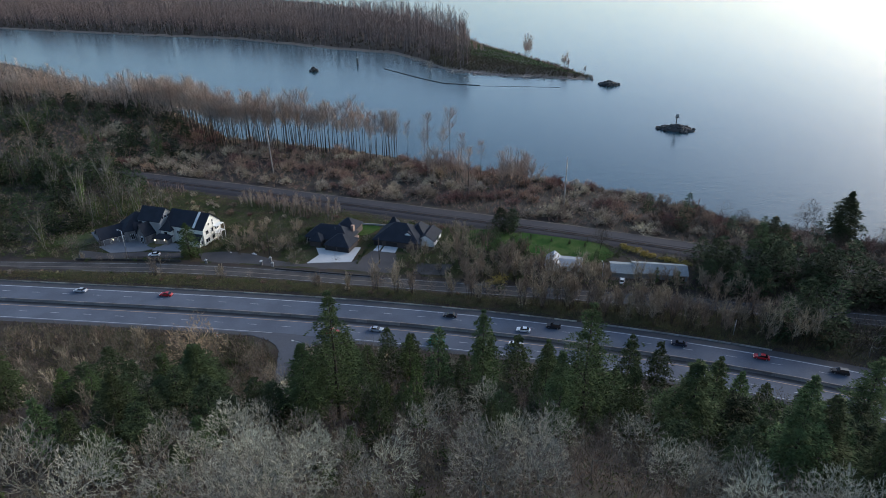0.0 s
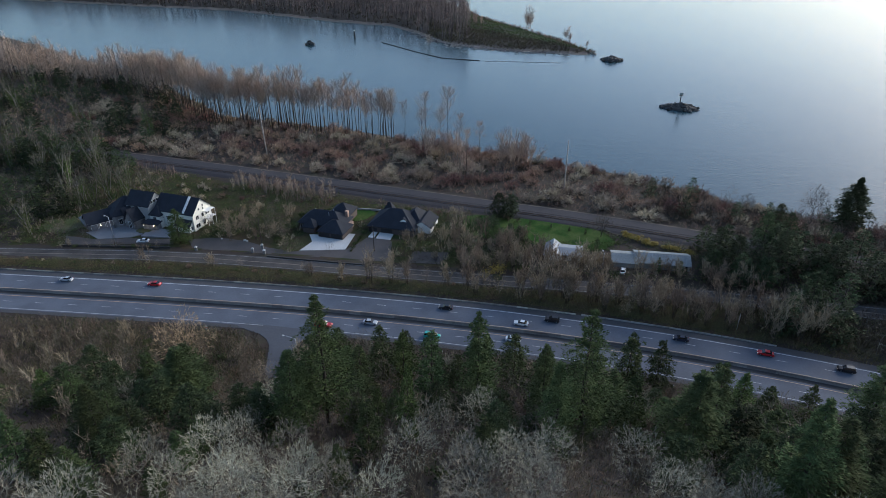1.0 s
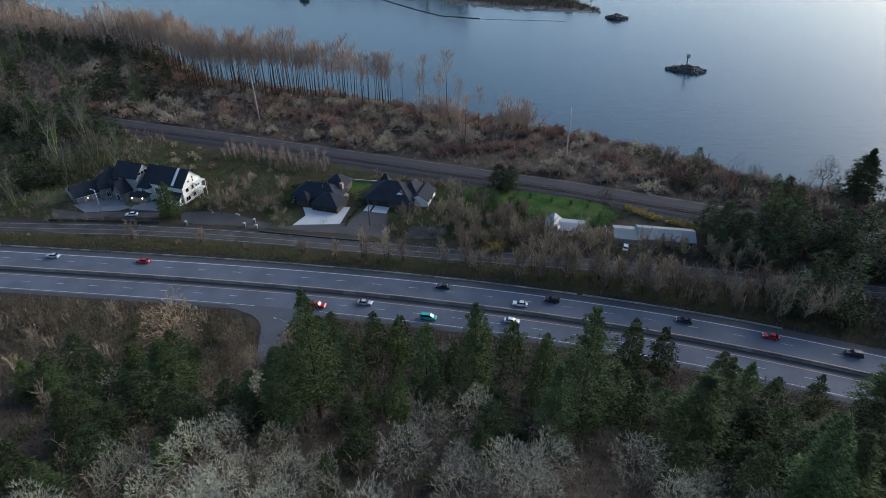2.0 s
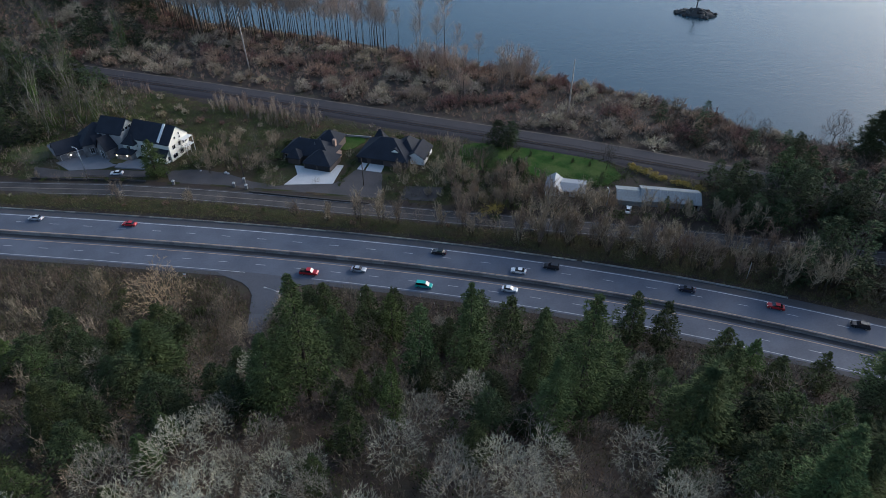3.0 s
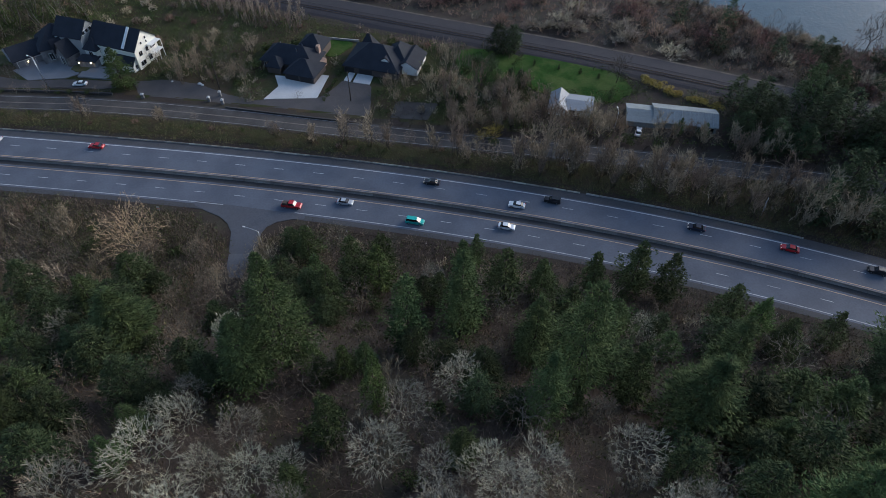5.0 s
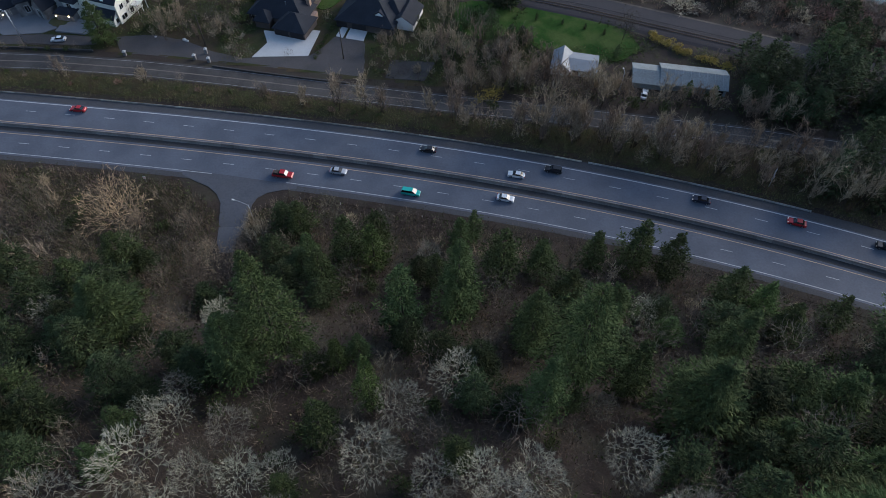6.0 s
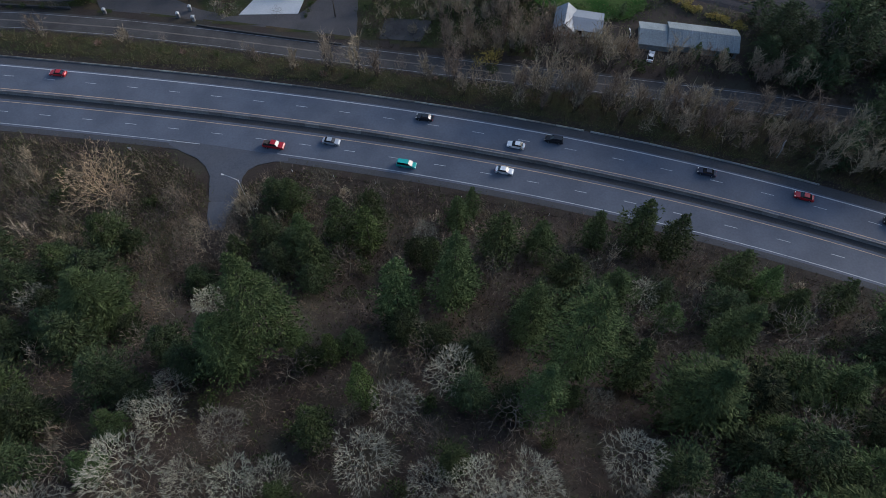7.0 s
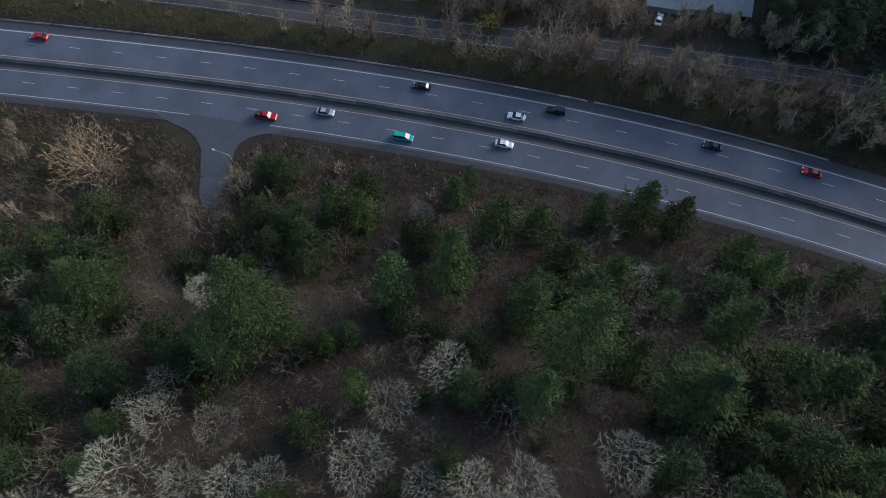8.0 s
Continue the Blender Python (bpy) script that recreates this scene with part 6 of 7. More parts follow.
def long_shed():
    h = thing("greenhouse", (78.5, 220.0, 8.5), "long greenhouse with a weathered pale sheet roof", "greenhouse")
    a = wing(h, 3.6, -0.2, -9.5, 19.5, 9.4, 2.3, 4.0, "gable", "poly", "poly")
    wing(h, -10.0, 1.2, -9.5, 9.0, 9.0, 2.0, 3.4, "gable", "poly", "poly")
    opening(a, "door", "S", 19.5, 9.4, 8.0, 0.05, 1.6, 1.9, 1, "timber")
    for i in range(8):
        rib = part("roof_batten", Shape().box(0, 0, 0, 0.1, 5.2, 0.06).mesh("roof_batten", M["tin"]), h)
        rib.matrix_basis = pose(3.6, -0.2, 0, 0, 0, -9.5) @ pose(-8.4 + 2.4 * i, -2.45, 3.42, 19.9, 0, 0)
    return h


yard_shed()
long_shed()


def worn(outline, amount):
    """The outline with rounded corners and an uneven edge."""
    r = np.random.default_rng(len(outline) * 17 + int(abs(outline[0][0])))
    p = np.array(outline, float)
    for cut in (0.2, 0.22) if amount > 0.3 else (0.1,):
        q = np.roll(p, -1, 0)
        p = np.stack([(1 - cut) * p + cut * q, cut * p + (1 - cut) * q], 1).reshape(-1, 2)
    pts = []
    for a, b in zip(p, np.roll(p, -1, 0)):
        n = max(1, int(np.linalg.norm(b - a) / 1.3))
        pts.extend(a + (b - a) * k / n + r.normal(size=2) * amount * 0.5 for k in range(n))
    return [tuple(v) for v in pts]


def slab(name, outline, z, material, label, category, depth=0.3):
    if material in ("drive", "track_road", "lawn", "grass"):
        outline = worn(outline, 0.22 if material == "drive" else 0.5)
    return structure(name, Shape().prism(outline, z - depth, z).mesh(name, M[material]), label, category)


slab("driveway_1", [(-56.6, 230.0), (-38.7, 230.8), (-36.4, 244.2), (-39.0, 244.6), (-41.0, 240.4), (-51.4, 243.6), (-55.4, 244.2), (-53.0, 237.5)], 8.72, "pale_concrete", "pale concrete drive before the garage", "driveway")
slab("driveway_2", [(-30.9, 241.4), (-28.5, 240.5), (-26.9, 247.8), (-28.8, 248.6)], 8.74, "pale_concrete", "pale concrete parking strip", "driveway")
slab("driveway_3", [(-27.6, 240.3), (-21.6, 238.9), (-20.4, 245.8), (-26.1, 247.4)], 8.74, "pale_concrete", "pale concrete parking pad", "driveway")
slab("driveway_4", [(-66.0, 224.0), (-38.0, 220.0), (-22.0, 217.6), (-20.0, 222.0), (-21.0, 238.8), (-31.2, 241.4), (-34.0, 236.0), (-38.0, 231.0), (-57.0, 229.6), (-66.0, 229.0)], 8.66, "drive", "dark asphalt shared drive", "driveway")
slab("driveway_5", [(-104.0, 239.5), (-99.0, 231.4), (-92.0, 227.0), (-80.0, 225.0), (-60.0, 222.4), (-60.0, 229.6), (-70.0, 232.5), (-80.0, 238.2), (-92.0, 241.2)], 8.7, "drive", "dark asphalt entrance court", "driveway")
slab("driveway_6", [(-149.0, 246.0), (-141.0, 240.0), (-128.5, 241.5), (-125.0, 244.0), (-124.0, 250.5), (-131.0, 254.0), (-139.0, 255.0)], 8.72, "paving", "grey paved forecourt of the large house", "driveway")
slab("driveway_7", [(-124.4, 242.2), (-112.0, 240.6), (-110.6, 247.2), (-123.4, 249.8)], 9.0, "paving", "grey paved terrace", "driveway", 0.8)
slab("driveway_8", [(-152.0, 235.5), (-108.5, 235.2), (-110.0, 239.8), (-128.0, 240.8), (-141.0, 239.6), (-156.0, 243.0)], 8.68, "drive", "dark asphalt access lane behind the wall", "driveway")
slab("pavement_1", [(-11.8, 229.5), (2.4, 228.4), (-1.0, 219.2), (-13.2, 220.3)], 8.62, "old_asphalt", "patch of bare gravel", "gravel")
slab("lawn_1", [(36.0, 264.0), (52.0, 257.0), (66.5, 246.0), (70.0, 236.0), (61.0, 230.0), (54.5, 230.0), (39.5, 233.5), (31.0, 241.0), (29.0, 252.0)], 8.64, "lawn", "bright green mown lawn", "lawn")
slab("lawn_2", [(-42.0, 268.6), (-28.5, 266.6), (-35.0, 256.6), (-39.6, 256.2)], 8.64, "lawn", "small green back lawn", "lawn")
slab("lawn_3", [(-170.0, 262.0), (-157.0, 261.0), (-148.5, 253.0), (-158.0, 246.0), (-172.0, 248.0)], 8.62, "grass", "rough green lawn beside the garage", "lawn")
slab("lawn_5", [(8.0, 262.0), (20.0, 263.0), (33.0, 258.0), (30.0, 246.0), (32.0, 240.0), (20.0, 238.0), (9.0, 246.0)], 8.6, "lawn", "green grass between dark evergreens", "lawn")
slab("lawn_6", [(-129.0, 246.8), (-125.5, 244.6), (-121.5, 246.2), (-122.5, 249.3), (-127.0, 250.2)], 9.04, "grass", "small planted bed in the forecourt", "lawn", 0.5)
slab("lawn_4", [(2.0, 238.0), (14.0, 240.0), (16.0, 234.0), (4.0, 231.0)], 8.6, "grass", "rough green grass", "lawn")


def ragged_edge(name, outline, seed):
    """Tufts of longer grass along a lawn's edge."""
    r = np.random.default_rng(seed)
    pts = []
    for (xa, ya), (xb, yb) in zip(outline, outline[1:] + outline[:1]):
        n = int(math.hypot(xb - xa, yb - ya) / 0.35)
        u = r.random(n)
        pts.append(np.column_stack([xa + (xb - xa) * u + r.normal(size=n) * 0.8, ya + (yb - ya) * u + r.normal(size=n) * 0.8]))
    weeds(name, np.concatenate(pts), 9, 1.3, 0.5, 0.4, M["green_bramble"], "uneven grass along the lawn's edge", seed)


ragged_edge("lawn_edge_grass", [(36.0, 264.0), (52.0, 257.0), (66.5, 246.0), (70.0, 236.0), (61.0, 230.0), (54.5, 230.0), (39.5, 233.5), (31.0, 241.0), (29.0, 252.0)], 45)
ragged_edge("garden_edge_grass", [(-170.0, 262.0), (-157.0, 261.0), (-148.5, 253.0), (-158.0, 246.0), (-172.0, 248.0)], 46)


def low_wall(label, pts, height, thick, material, z):
    """A low wall along a broken line, one part for each stretch."""
    w = thing("garden_wall", (0, 0, 0), label, "wall")
    for (x0, y0), (x1, y1) in zip(pts, pts[1:]):
        ln, turn = math.hypot(x1 - x0, y1 - y0), math.degrees(math.atan2(y1 - y0, x1 - x0))
        s = Shape().box(0, 0, 0, ln + 0.02, thick, height).box(0, 0, height, ln + 0.1, thick + 0.12, 0.12)
        part("wall_section", s.mesh("wall_section", M[material]), w).matrix_basis = pose((x0 + x1) / 2, (y0 + y1) / 2, z, 0, 0, turn)
    return w


low_wall("dark retaining wall with a pale coping by the road", [(-152, 233.6), (-140, 233.2), (-126, 232.6), (-108.2, 231.6)], 0.8, 0.4, "dark_grey", 8.6)
low_wall("dark low wall beside the old road", [(-68, 224.6), (-54, 222.0), (-38, 219.2), (-24, 217.0)], 0.7, 0.4, "dark_grey", 8.6)
low_wall("pale garden wall behind the back lawn", [(-43, 269.4), (-28, 267.2)], 0.9, 0.3, "concrete", 8.2)


def fence(label, pts, z, height=1.2, gap=2.4):
    """A post and rail fence."""
    f = thing("fence", (0, 0, 0), label, "fence")
    post = Shape().box(0, 0, -0.2, 0.12, 0.12, height + 0.2).mesh("post", M["timber"])
    for (x0, y0), (x1, y1) in zip(pts, pts[1:]):
        ln, turn = math.hypot(x1 - x0, y1 - y0), math.degrees(math.atan2(y1 - y0, x1 - x0))
        for k in range(int(ln / gap) + 1):
            part("post", post, f).matrix_basis = pose(x0 + (x1 - x0) * k * gap / ln, y0 + (y1 - y0) * k * gap / ln, z)
        for hz in (0.45, 0.95):
            part("fence_rail", Shape().box(0, 0, hz, ln, 0.06, 0.12).mesh("fence_rail", M["timber"]), f).matrix_basis = pose((x0 + x1) / 2, (y0 + y1) / 2, z, 0, 0, turn)
    return f


fence("dark timber fence along the garden by the railway", [(66, 246), (76, 238), (90, 230.5), (97, 226)], 8.2)
fence("dark picket fence on top of the road wall", [(-131, 233.6), (-109, 232.4)], 9.4, 1.0, 1.0)


def utility_pole(x, y, h, label, lean=0.0, arm=True, base=None):
    z = float(land(x, y)) if base is None else base
    p = thing("utility_pole", (x, y, z), label, "pole", "poles")
    p.matrix_basis = pose(x, y, z, 0, lean, 0)
    part("shaft", Shape().tube(((0, 0, -0.5), (0, 0, h / 2), (0, 0, h)), (0.09 + 0.01 * h, 0.07 + 0.009 * h, 0.06 + 0.007 * h), 8).mesh("shaft", M["pole" if h > 15 else "timber"], True), p)
    if arm:
        a = part("crossarm", Shape().box(0, 0, h - 1.2, 2.4, 0.14, 0.16).mesh("crossarm", M["pole"]), p)
        for k in (-1.0, 0.0, 1.0):
            part("insulator", Shape().tube(((k, 0, h - 1.04), (k, 0, h - 0.8)), (0.06, 0.05), 6).mesh("insulator", M["glass"]), a)
    return p


utility_pole(-99, 347, 27.0, "tall grey wooden utility pole beside the railway", -2)
utility_pole(57.5, 292.6, 26.5, "tall grey wooden utility pole near the river bank", 0, False)
utility_pole(-73.0, 236.0, 11.5, "slender grey pole among bare trees", 0, False)
utility_pole(-27.1, 229.6, 11.5, "thin weathered pole beside the shared drive", 0, False)


def street_lamp(x, y, h, reach, turn, label):
    z = float(land(x, y))
    p = thing("street_lamp", (x, y, z), label, "street lamp", turn=turn)
    part("post", Shape().tube(((0, 0, -0.3), (0, 0, h)), (0.12, 0.08), 8).mesh("post", M["chrome"], True), p)
    part("arm", Shape().tube(((0, 0, h - 0.1), (reach / 2, 0, h + 0.25), (reach, 0, h + 0.3)), (0.06, 0.05, 0.05), 6).mesh("arm", M["chrome"], True), p)
    part("lamp_head", Shape().box(reach, 0, h + 0.18, 0.7, 0.3, 0.16).mesh("lamp_head", M["white_trim"]), p)
    return p


street_lamp(-131.2, 234.6, 12.5, 1.8, 160, "grey street lamp beside the retaining wall")
street_lamp(-43.0, 162.0, 7.0, 4.2, 160, "grey street lamp at the side road's mouth")
street_lamp(59.5, 216.5, 6.5, 1.4, 100, "pale lamp post by the greenhouse")


def gate_pillar(x, y):
    p = thing("gate_pillar", (x, y, 8.6), "stone gate pillar with a pale cap beside the entrance", "pillar", "gate pillars")
    part("shaft", Shape().box(0, 0, 0, 0.8, 0.8, 1.7).mesh("shaft", M["stone"]), p)
    part("cap", Shape().box(0, 0, 1.7, 1.0, 1.0, 0.18).box(0, 0, 1.88, 0.5, 0.5, 0.3).mesh("cap", M["pale_concrete"]), p)
    return p


for x, y in ((-97.2, 229.8), (-74.5, 228.4), (-71.6, 231.6), (-69.6, 227.0)):
    gate_pillar(x, y)


def boulder_mesh(seed, material, rough=0.3):
    bm = bmesh.new()
    bmesh.ops.create_icosphere(bm, subdivisions=2, radius=1.0)
    for v in bm.verts:
        v.co *= 1 + rough * (noise.noise(v.co * 1.3 + Vector((seed * 7.1, 0, 0))) + 0.4 * noise.noise(v.co * 3.1 + Vector((0, seed * 3.3, 0))))
        v.co.z *= 0.7
    me = bpy.data.meshes.new("boulder")
    bm.to_mesh(me)
    bm.free()
    me.materials.append(material)
    return me


pale_boulder, dark_boulders = boulder_mesh(1, M["pale_concrete"]), [boulder_mesh(s, M["rock"], 0.45) for s in range(2, 7)]
for x, y, k in ((-80.5, 238.6, 0.7), (-79.4, 237.9, 0.5), (-90.4, 239.9, 0.4)):
    b = tagged(new("boulder", pale_boulder), "pale boulder at the edge of the entrance court", "boulder", "pale boulders")
    b.matrix_basis = pose(x, y, 8.7, 0, 0, 40 * x) @ Matrix.Diagonal((k, k, k, 1))

yellow = [leafy_bush(700 + i, 2.4, 2.3, 700, 0.3, M["yellow_leaf"]) for i in range(2)]
for i, (x, y) in enumerate(((74.0, 243.0), (76.0, 240.5), (78.4, 238.4), (81.0, 236.2), (83.5, 234.4), (88.0, 231.0), (90.4, 229.6), (95.0, 227.0))):
    t = thing("yellow_bush", (x, y, 8.0), "shrub with golden yellow autumn leaves", "bush", "yellow shrubs by the railway", 67.0 * i)
    for pname, me in zip(("stems", "crown"), yellow[i % 2]):
        part(pname, me, t)

# ---- river: islets, spit, logs ----


def rocky_islet(name, x, y, rx, ry, turn, label, seed):
    """A low heap of dark boulders in the water."""
    r = np.random.default_rng(seed)
    t = thing(name, (x, y, -0.6), label, "islet", turn=turn)
    base = Shape()
    n = 20
    ring = [(rx * math.cos(a) * r.uniform(0.85, 1.1), ry * math.sin(a) * r.uniform(0.85, 1.1)) for a in np.linspace(0, 2 * math.pi, n, endpoint=False)]
    verts = [(a, b, -1) for a, b in ring] + [(a * 0.8, b * 0.8, 1.6 + 0.5 * r.normal()) for a, b in ring] + [(0, 0, 5.2)]
    base.add(verts, [(i, (i + 1) % n, n + (i + 1) % n, n + i) for i in range(n)] + [(n + i, n + (i + 1) % n, 2 * n) for i in range(n)])
    part("mound", base.mesh("mound", M["rock"]), t)
    for k in range(46):
        a, q = r.uniform(0, 6.28), math.sqrt(r.random())
        s = r.uniform(0.5, 1.5)
        part("boulder", dark_boulders[k % 5], t).matrix_basis = pose(rx * q * math.cos(a), ry * q * math.sin(a), 3.6 * (1 - q) + 1.0, 0, 0, 57 * k) @ Matrix.Diagonal((s * 1.4, s * 1.1, s * 1.3, 1))
    return t


rocky_islet("rock_islet", 167.5, 457.0, 13.5, 7.0, -20, "low islet of dark boulders in the river", 41)
rocky_islet("rock_islet", 154.8, 617.0, 9.5, 7.5, -10, "low heap of dark rocks off the spit", 42)
rocky_islet("rock_islet", -142.8, 699.0, 4.2, 2.4, 0, "small rock awash in the inlet", 43)
mark = thing("channel_marker", (166.5, 458.0, 4.0), "channel marker post with a board on the islet", "marker")
part("post", Shape().tube(((0, 0, -1.0), (0, 0, 6.0)), (0.45, 0.3), 8).mesh("post", M["timber"]), mark)
part("platform", Shape().box(0, 0, 5.0, 2.6, 2.6, 0.25).mesh("platform", M["timber"]), mark)
part("board", Shape().box(0, -0.4, 5.4, 2.4, 0.12, 1.8).mesh("board", M["concrete"]), mark)
pile = thing("mooring_pile", (-101.2, 738.0, -1.0), "cluster of dark timber piles in the inlet", "pile")
for a, b, hh in ((0, 0, 8.5), (1.0, 0.4, 7.4), (0.3, 1.0, 7.0)):
    part("pile_post", Shape().tube(((a, b, 0), (a * 0.6, b * 0.6, hh)), (0.55, 0.45), 7).mesh("pile_post", M["timber"]), pile)
part("cap", Shape().box(0.3, 0.3, 8.2, 1.5, 1.5, 0.8).mesh("cap", M["white_trim"]), pile, "white cap")
boom = thing("log_boom", (0, 0, 0), "chain of dark floating logs in the inlet", "log boom")
chain = ((-68.4, 710.1), (-29.3, 658.3), (-3.4, 629.2), (31.8, 617.4))
for (x0, y0), (x1, y1) in zip(chain, chain[1:]):
    n = max(2, int(math.hypot(x1 - x0, y1 - y0) / 11))
    for k in range(n):
        a, b = (k + 0.03) / n, (k + 0.97) / n
        part("log", Shape().tube(((x0 + (x1 - x0) * a, y0 + (y1 - y0) * a, 0.1), (x0 + (x1 - x0) * b, y0 + (y1 - y0) * b, 0.1)), (0.55, 0.5), 7).mesh("log", M["timber"]), boom)
boom = thing("log_boom", (0, 0, 0), "thin pale line of floating logs off the spit", "log boom")
for k in range(6):
    x0, x1 = 36 + 12 * k, 46 + 12 * k
    part("log", Shape().tube(((x0, 616.5 - 0.13 * (x0 - 32), 0.05), (x1, 616.5 - 0.13 * (x1 - 32), 0.05)), (0.25, 0.22), 6).mesh("log", M["drift"]), boom)
r = np.random.default_rng(44)
x = r.uniform(-45, 122, 900)
off = np.abs(r.normal(size=900)) * np.interp(x, (-45, -20, 40, 122), (6, 14, 10, 5))
c = np.column_stack([x, spit_near(x) + 7 - off, np.full(900, 0.25)])
d = np.column_stack([r.normal(size=(900, 2)), r.normal(size=900) * 0.12]) * r.uniform(0.8, 2.6, (900, 1))
stuff("driftwood", triangles("driftwood", np.concatenate([ribbons(r, c - d, c + d, 0.5, 0.3), ribbons(r, c - d, c + d, 0.5, 0.3)]), M["drift"]), "bleached driftwood along the spit's shore", "driftwood")

# ---- vehicles ----


def loft(profile, half, inset):
    """A body drawn out from a side profile (x, z), narrower by inset at the top."""
    zs = [z for _, z in profile]
    lo, hi = min(zs), max(zs)
    n = len(profile)
    wide = [half - inset * (z - lo) / (hi - lo) for _, z in profile]
    verts = [(x, -w, z) for (x, z), w in zip(profile, wide)] + [(x, w, z) for (x, z), w in zip(profile, wide)]
    faces = [tuple(range(n)), tuple(range(n, 2 * n))[::-1]] + [(i, n + i, n + (i + 1) % n, (i + 1) % n) for i in range(n)]
    return Shape().add(verts, faces)


PAINT = {}
TYPES = {
    "sedan": (4.7, [(-2.3, 0.3), (-2.36, 0.7), (-2.2, 0.92), (-1.5, 0.98), (1.0, 0.98), (2.0, 0.84), (2.32, 0.62), (2.32, 0.3)], [(-1.75, 0.96), (-1.1, 1.42), (0.25, 1.44), (1.05, 0.97)]),
    "suv": (4.8, [(-2.36, 0.35), (-2.4, 0.9), (-2.3, 1.08), (1.05, 1.1), (2.1, 1.0), (2.38, 0.7), (2.38, 0.35)], [(-2.28, 1.06), (-2.0, 1.7), (0.2, 1.74), (1.05, 1.09)]),
    "van": (5.1, [(-2.5, 0.33), (-2.54, 1.0), (-2.4, 1.12), (1.4, 1.1), (2.3, 0.9), (2.54, 0.62), (2.54, 0.33)], [(-2.4, 1.1), (-2.25, 1.76), (0.6, 1.8), (1.6, 1.08)]),
    "pickup": (5.7, [(-2.8, 0.45), (-2.84, 1.05), (-0.9, 1.05), (-0.88, 1.1), (1.3, 1.12), (2.6, 1.05), (2.84, 0.8), (2.84, 0.45)], [(-0.85, 1.08), (-0.7, 1.78), (0.7, 1.8), (1.35, 1.1)]),
}


def vehicle(kind, paint, x, off, heading, label):
    """A road vehicle with its cabin, glass, wheels and lamps, set on the highway."""
    ln, body, cabin = TYPES[kind]
    if paint not in PAINT:
        PAINT[paint] = mat("car_paint", paint, 0.3, 0.05, 1.0, 0.0, spec=0.6)
    p, turn = at_offset(median, x, off)
    names = {"sedan": "car", "suv": "suv", "van": "van", "pickup": "pickup_truck"}
    v = thing(names[kind], (*p, RZ + 0.01), label, names[kind].replace("_", " "), "vehicles on the highway", turn + (0 if heading > 0 else 180))
    half = 0.92 if kind != "pickup" else 1.0
    part("body", loft(body, half, 0.1).mesh("body", PAINT[paint]), v)
    part("window", loft(cabin, half - 0.1, 0.16).mesh("window", M["glass"]), v, "dark glass of the cabin")
    (x0, z0), (x1, _) = cabin[1], cabin[2]
    part("roof_panel", Shape().box((x0 + x1) / 2, 0, z0 - 0.02, (x1 - x0) * 0.96, (half - 0.26) * 2, 0.07).mesh("roof_panel", PAINT[paint]), v)
    if kind == "pickup":
        part("bed", Shape().box(-1.85, 0, 1.0, 1.75, 1.7, 0.08).mesh("bed", M["tyre"]), v)
        part("load", Shape().box(-1.9, 0.1, 1.08, 1.2, 1.1, 0.4).box(-1.5, -0.5, 1.08, 0.5, 0.4, 0.6).mesh("load", M["timber"]), v, "dark load in the bed")
    for a in (-1, 1):
        for b in (-1, 1):
            w = part("wheel", Shape().tube(((a * ln * 0.3, b * (half - 0.16), 0.33), (a * ln * 0.3, b * (half + 0.02), 0.33)), (0.33, 0.33), 14).mesh("wheel", M["tyre"], False), v)
            part("rim", Shape().tube(((a * ln * 0.3, b * (half + 0.0), 0.33), (a * ln * 0.3, b * (half + 0.03), 0.33)), (0.2, 0.2), 10).mesh("rim", M["chrome"]), w)
        part("headlight", Shape().box(body[-2][0] - 0.12, a * (half - 0.28), 0.62, 0.2, 0.34, 0.16).mesh("headlight", M["clear_lamp"]), v)
        part("tail_light", Shape().box(body[1][0] + 0.1, a * (half - 0.22), 0.7, 0.2, 0.26, 0.2).mesh("tail_light", M["red_lamp"]), v)
    return v


SILVER, WHITE, BLACK, NAVY, RED, TEAL = (0.42, 0.43, 0.45), (0.72, 0.72, 0.72), (0.015, 0.015, 0.017), (0.018, 0.022, 0.04), (0.45, 0.012, 0.018), (0.02, 0.42, 0.36)
vehicle("sedan", SILVER, -137.1, 8.8, -1, "silver saloon car driving on the highway")
vehicle("sedan", RED, -103.9, 9.0, -1, "bright red car driving on the highway")
vehicle("sedan", BLACK, -0.5, 8.6, -1, "black saloon car driving on the highway")
vehicle("sedan", WHITE, 24.4, 4.4, -1, "white saloon car beside the median barrier")
vehicle("suv", BLACK, 33.6, 8.6, -1, "black sport utility vehicle driving on the highway")
vehicle("sedan", NAVY, 71.4, 8.6, -1, "dark blue car driving on the highway")
vehicle("sedan", RED, 94.0, 8.6, -1, "dark red car driving on the highway")
vehicle("suv", BLACK, 113.7, 8.2, -1, "dark sport utility vehicle near the road bend")
vehicle("pickup", RED, -37.0, -8.0, 1, "red pickup truck with a dark load")
vehicle("sedan", SILVER, -22.6, -4.2, 1, "silver car beside the median barrier")
vehicle("van", TEAL, -1.7, -8.0, 1, "bright teal van driving on the highway")
vehicle("sedan", WHITE, 23.0, -4.6, 1, "white saloon car driving beside the median")
parked = vehicle("sedan", WHITE, -121.0, 30, 1, "white car parked behind the road wall")
parked.matrix_basis = pose(-121.4, 237.4, 8.69, 0, 0, 185)
parked["group"] = "parked vehicles"
parked = vehicle("sedan", WHITE, 66.0, 30, 1, "white car parked by the greenhouse")
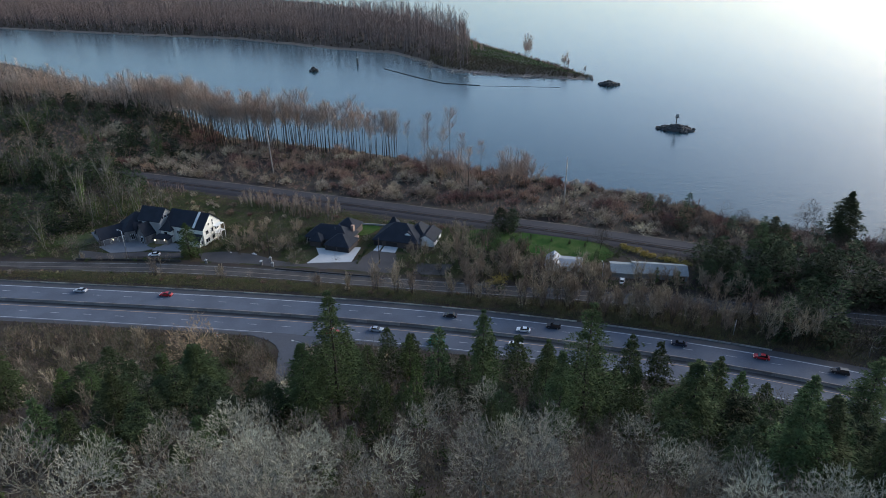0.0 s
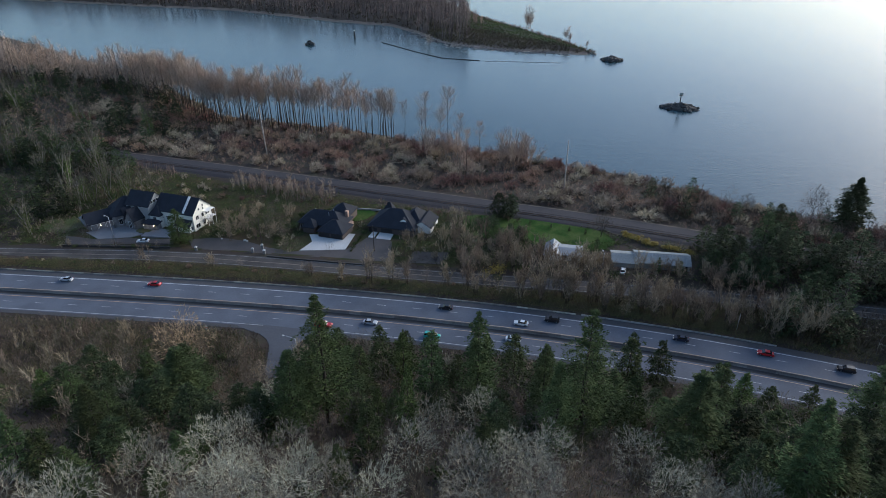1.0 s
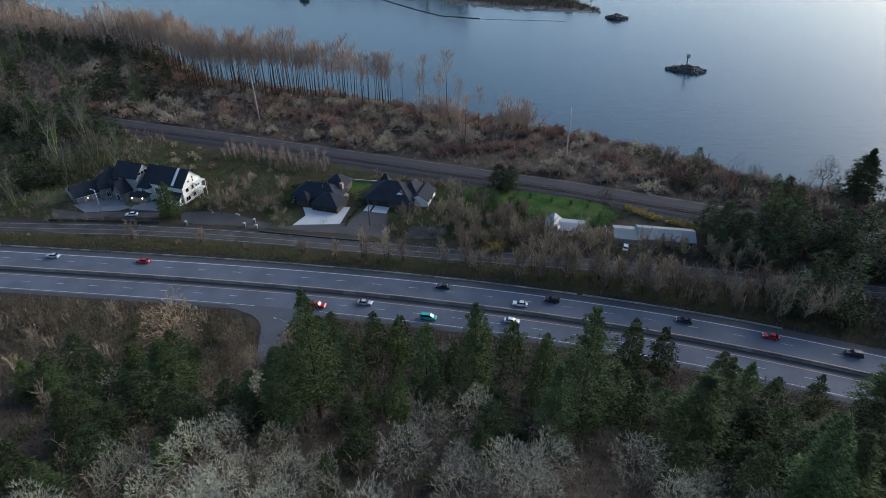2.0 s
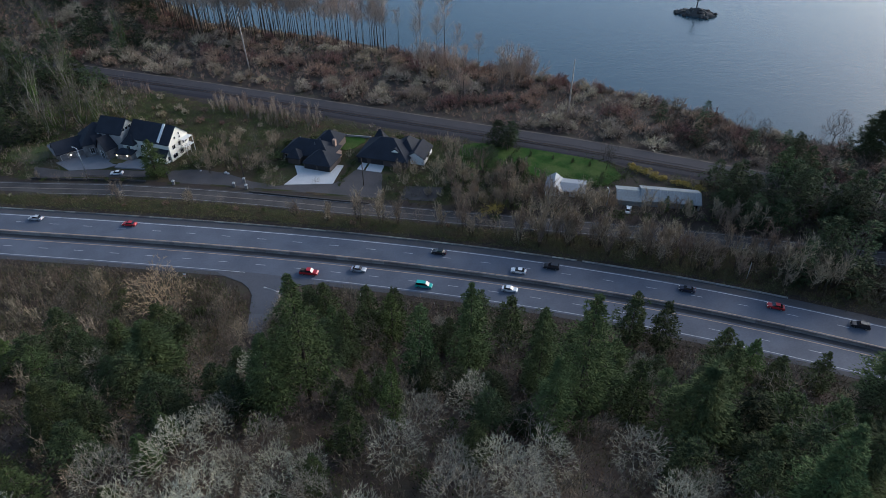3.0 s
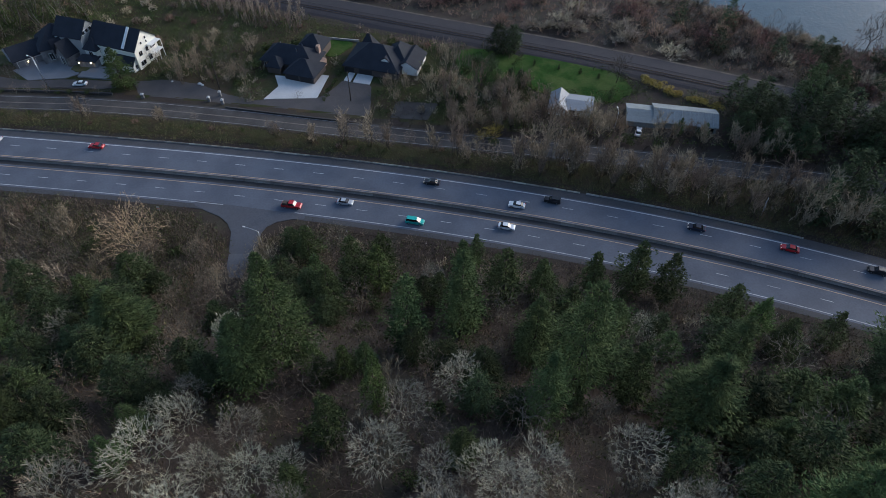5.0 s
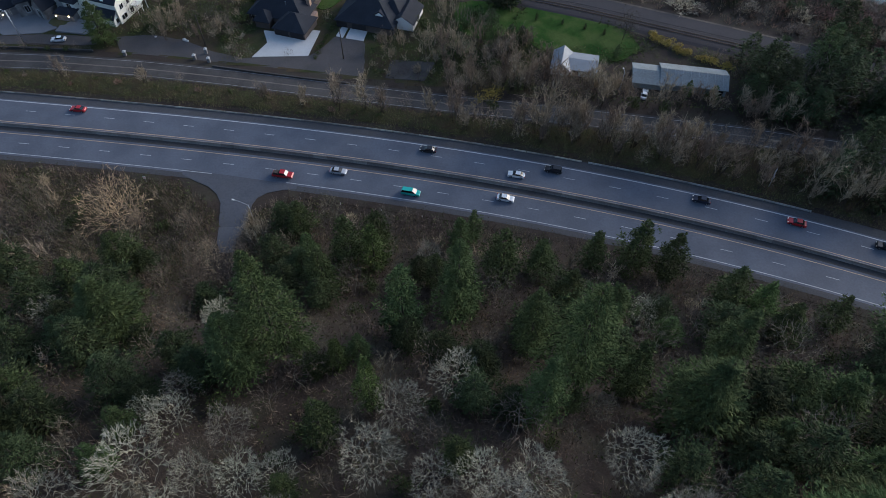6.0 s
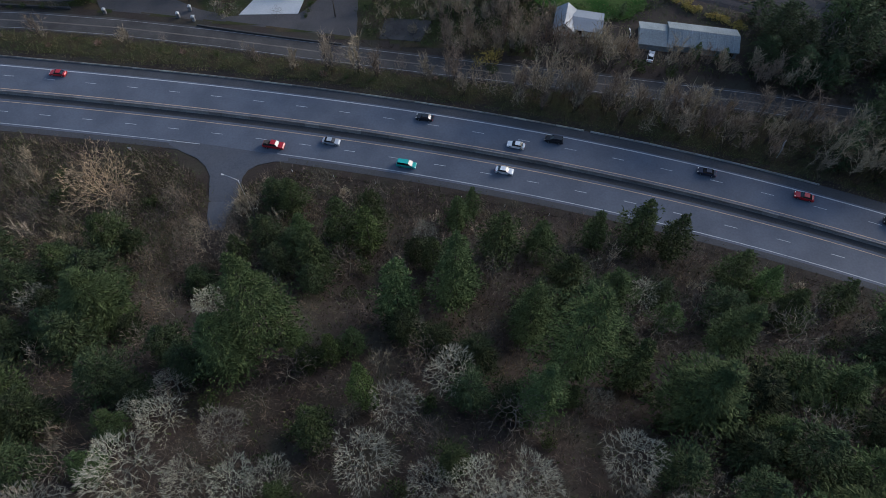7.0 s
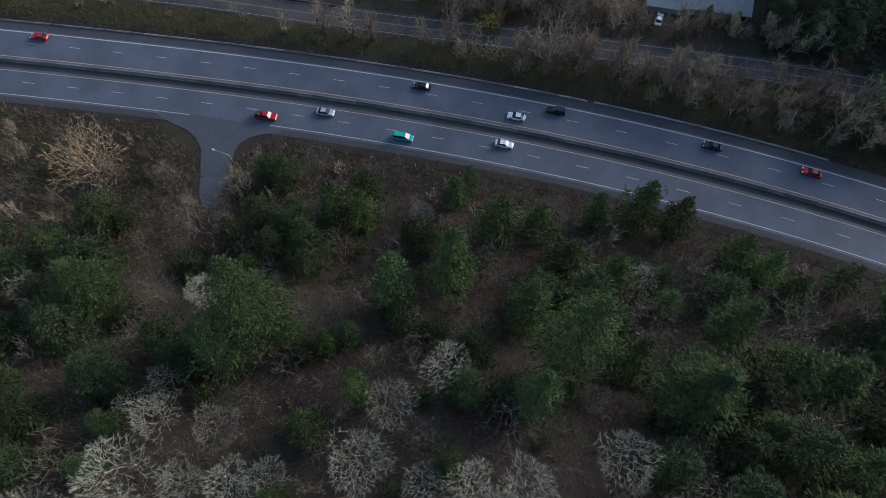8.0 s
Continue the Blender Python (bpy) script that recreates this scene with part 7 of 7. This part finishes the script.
parked.matrix_basis = pose(66.5, 213.8, 8.25, 0, 0, 70)
parked["group"] = "parked vehicles"

# ---- small road furniture ----
sign = thing("road_sign", (-75.0, 175.9, 9.0), "small red and white sign on a post by the highway", "sign")
part("post", Shape().box(0, 0, -0.2, 0.08, 0.08, 1.8).mesh("post", M["chrome"]), sign)
part("sign_board", Shape().box(0, -0.06, 0.9, 0.8, 0.05, 1.0).mesh("sign_board", M["white_trim"]), sign)
part("stripe", Shape().box(0, -0.1, 1.2, 0.8, 0.04, 0.25).mesh("stripe", M["orange_sign"]), sign)
sign = thing("road_sign", (94.0, 177.5, 8.9), "large grey-backed sign on two posts beside the highway", "sign", turn=60)
for a in (-1.6, 1.6):
    part("post", Shape().box(a, 0, -0.3, 0.14, 0.14, 4.6).mesh("post", M["chrome"]), sign)
part("sign_board", Shape().box(0, 0.12, 2.0, 4.2, 0.06, 2.4).mesh("sign_board", M["tin"]), sign)
for k in range(16):
    p, turn = at_offset(median, -30 + 11 * k, -15.2)
    post = thing("marker_post", (*p, 8.9), "thin pale roadside marker post", "post", "marker posts")
    part("shaft", Shape().box(0, 0, -0.2, 0.1, 0.04, 1.2).mesh("shaft", M["white_trim"]), post)

for x, y, k in ((18.8, 209.5, 1.2), (16.5, 207.5, 0.95), (21.0, 211.5, 0.9)):
    t = thing("yellow_bush", (x, y, float(land(x, y))), "leafy yellow bush beside the old road", "bush", "yellow bushes")
    t.scale = (k, k, k * 1.5)
    for pname, me in zip(("trunk", "crown"), leafy_bush(int(x * 10), 3.0, 2.4, 260, 0.32, M["yellow_leaf"])):
        part(pname, me, t)

# ---- bare bushes between the trees of the slope ----
thicket("slope_bushes", scatter(9000, (-60, 110, 60, 158), 3.4, lambda x, y: under(x, y) & (south(x, y) > 18) & (np.sin(x / 9 + 1.3 * np.sin(y / 7)) + np.sin(x / 4.1 - y / 5.3) > -0.35)), 13, 3.9, 3.2, M["slope_twig"], "fine-twigged brown leafless bushes between the trees", 61, 0.05)
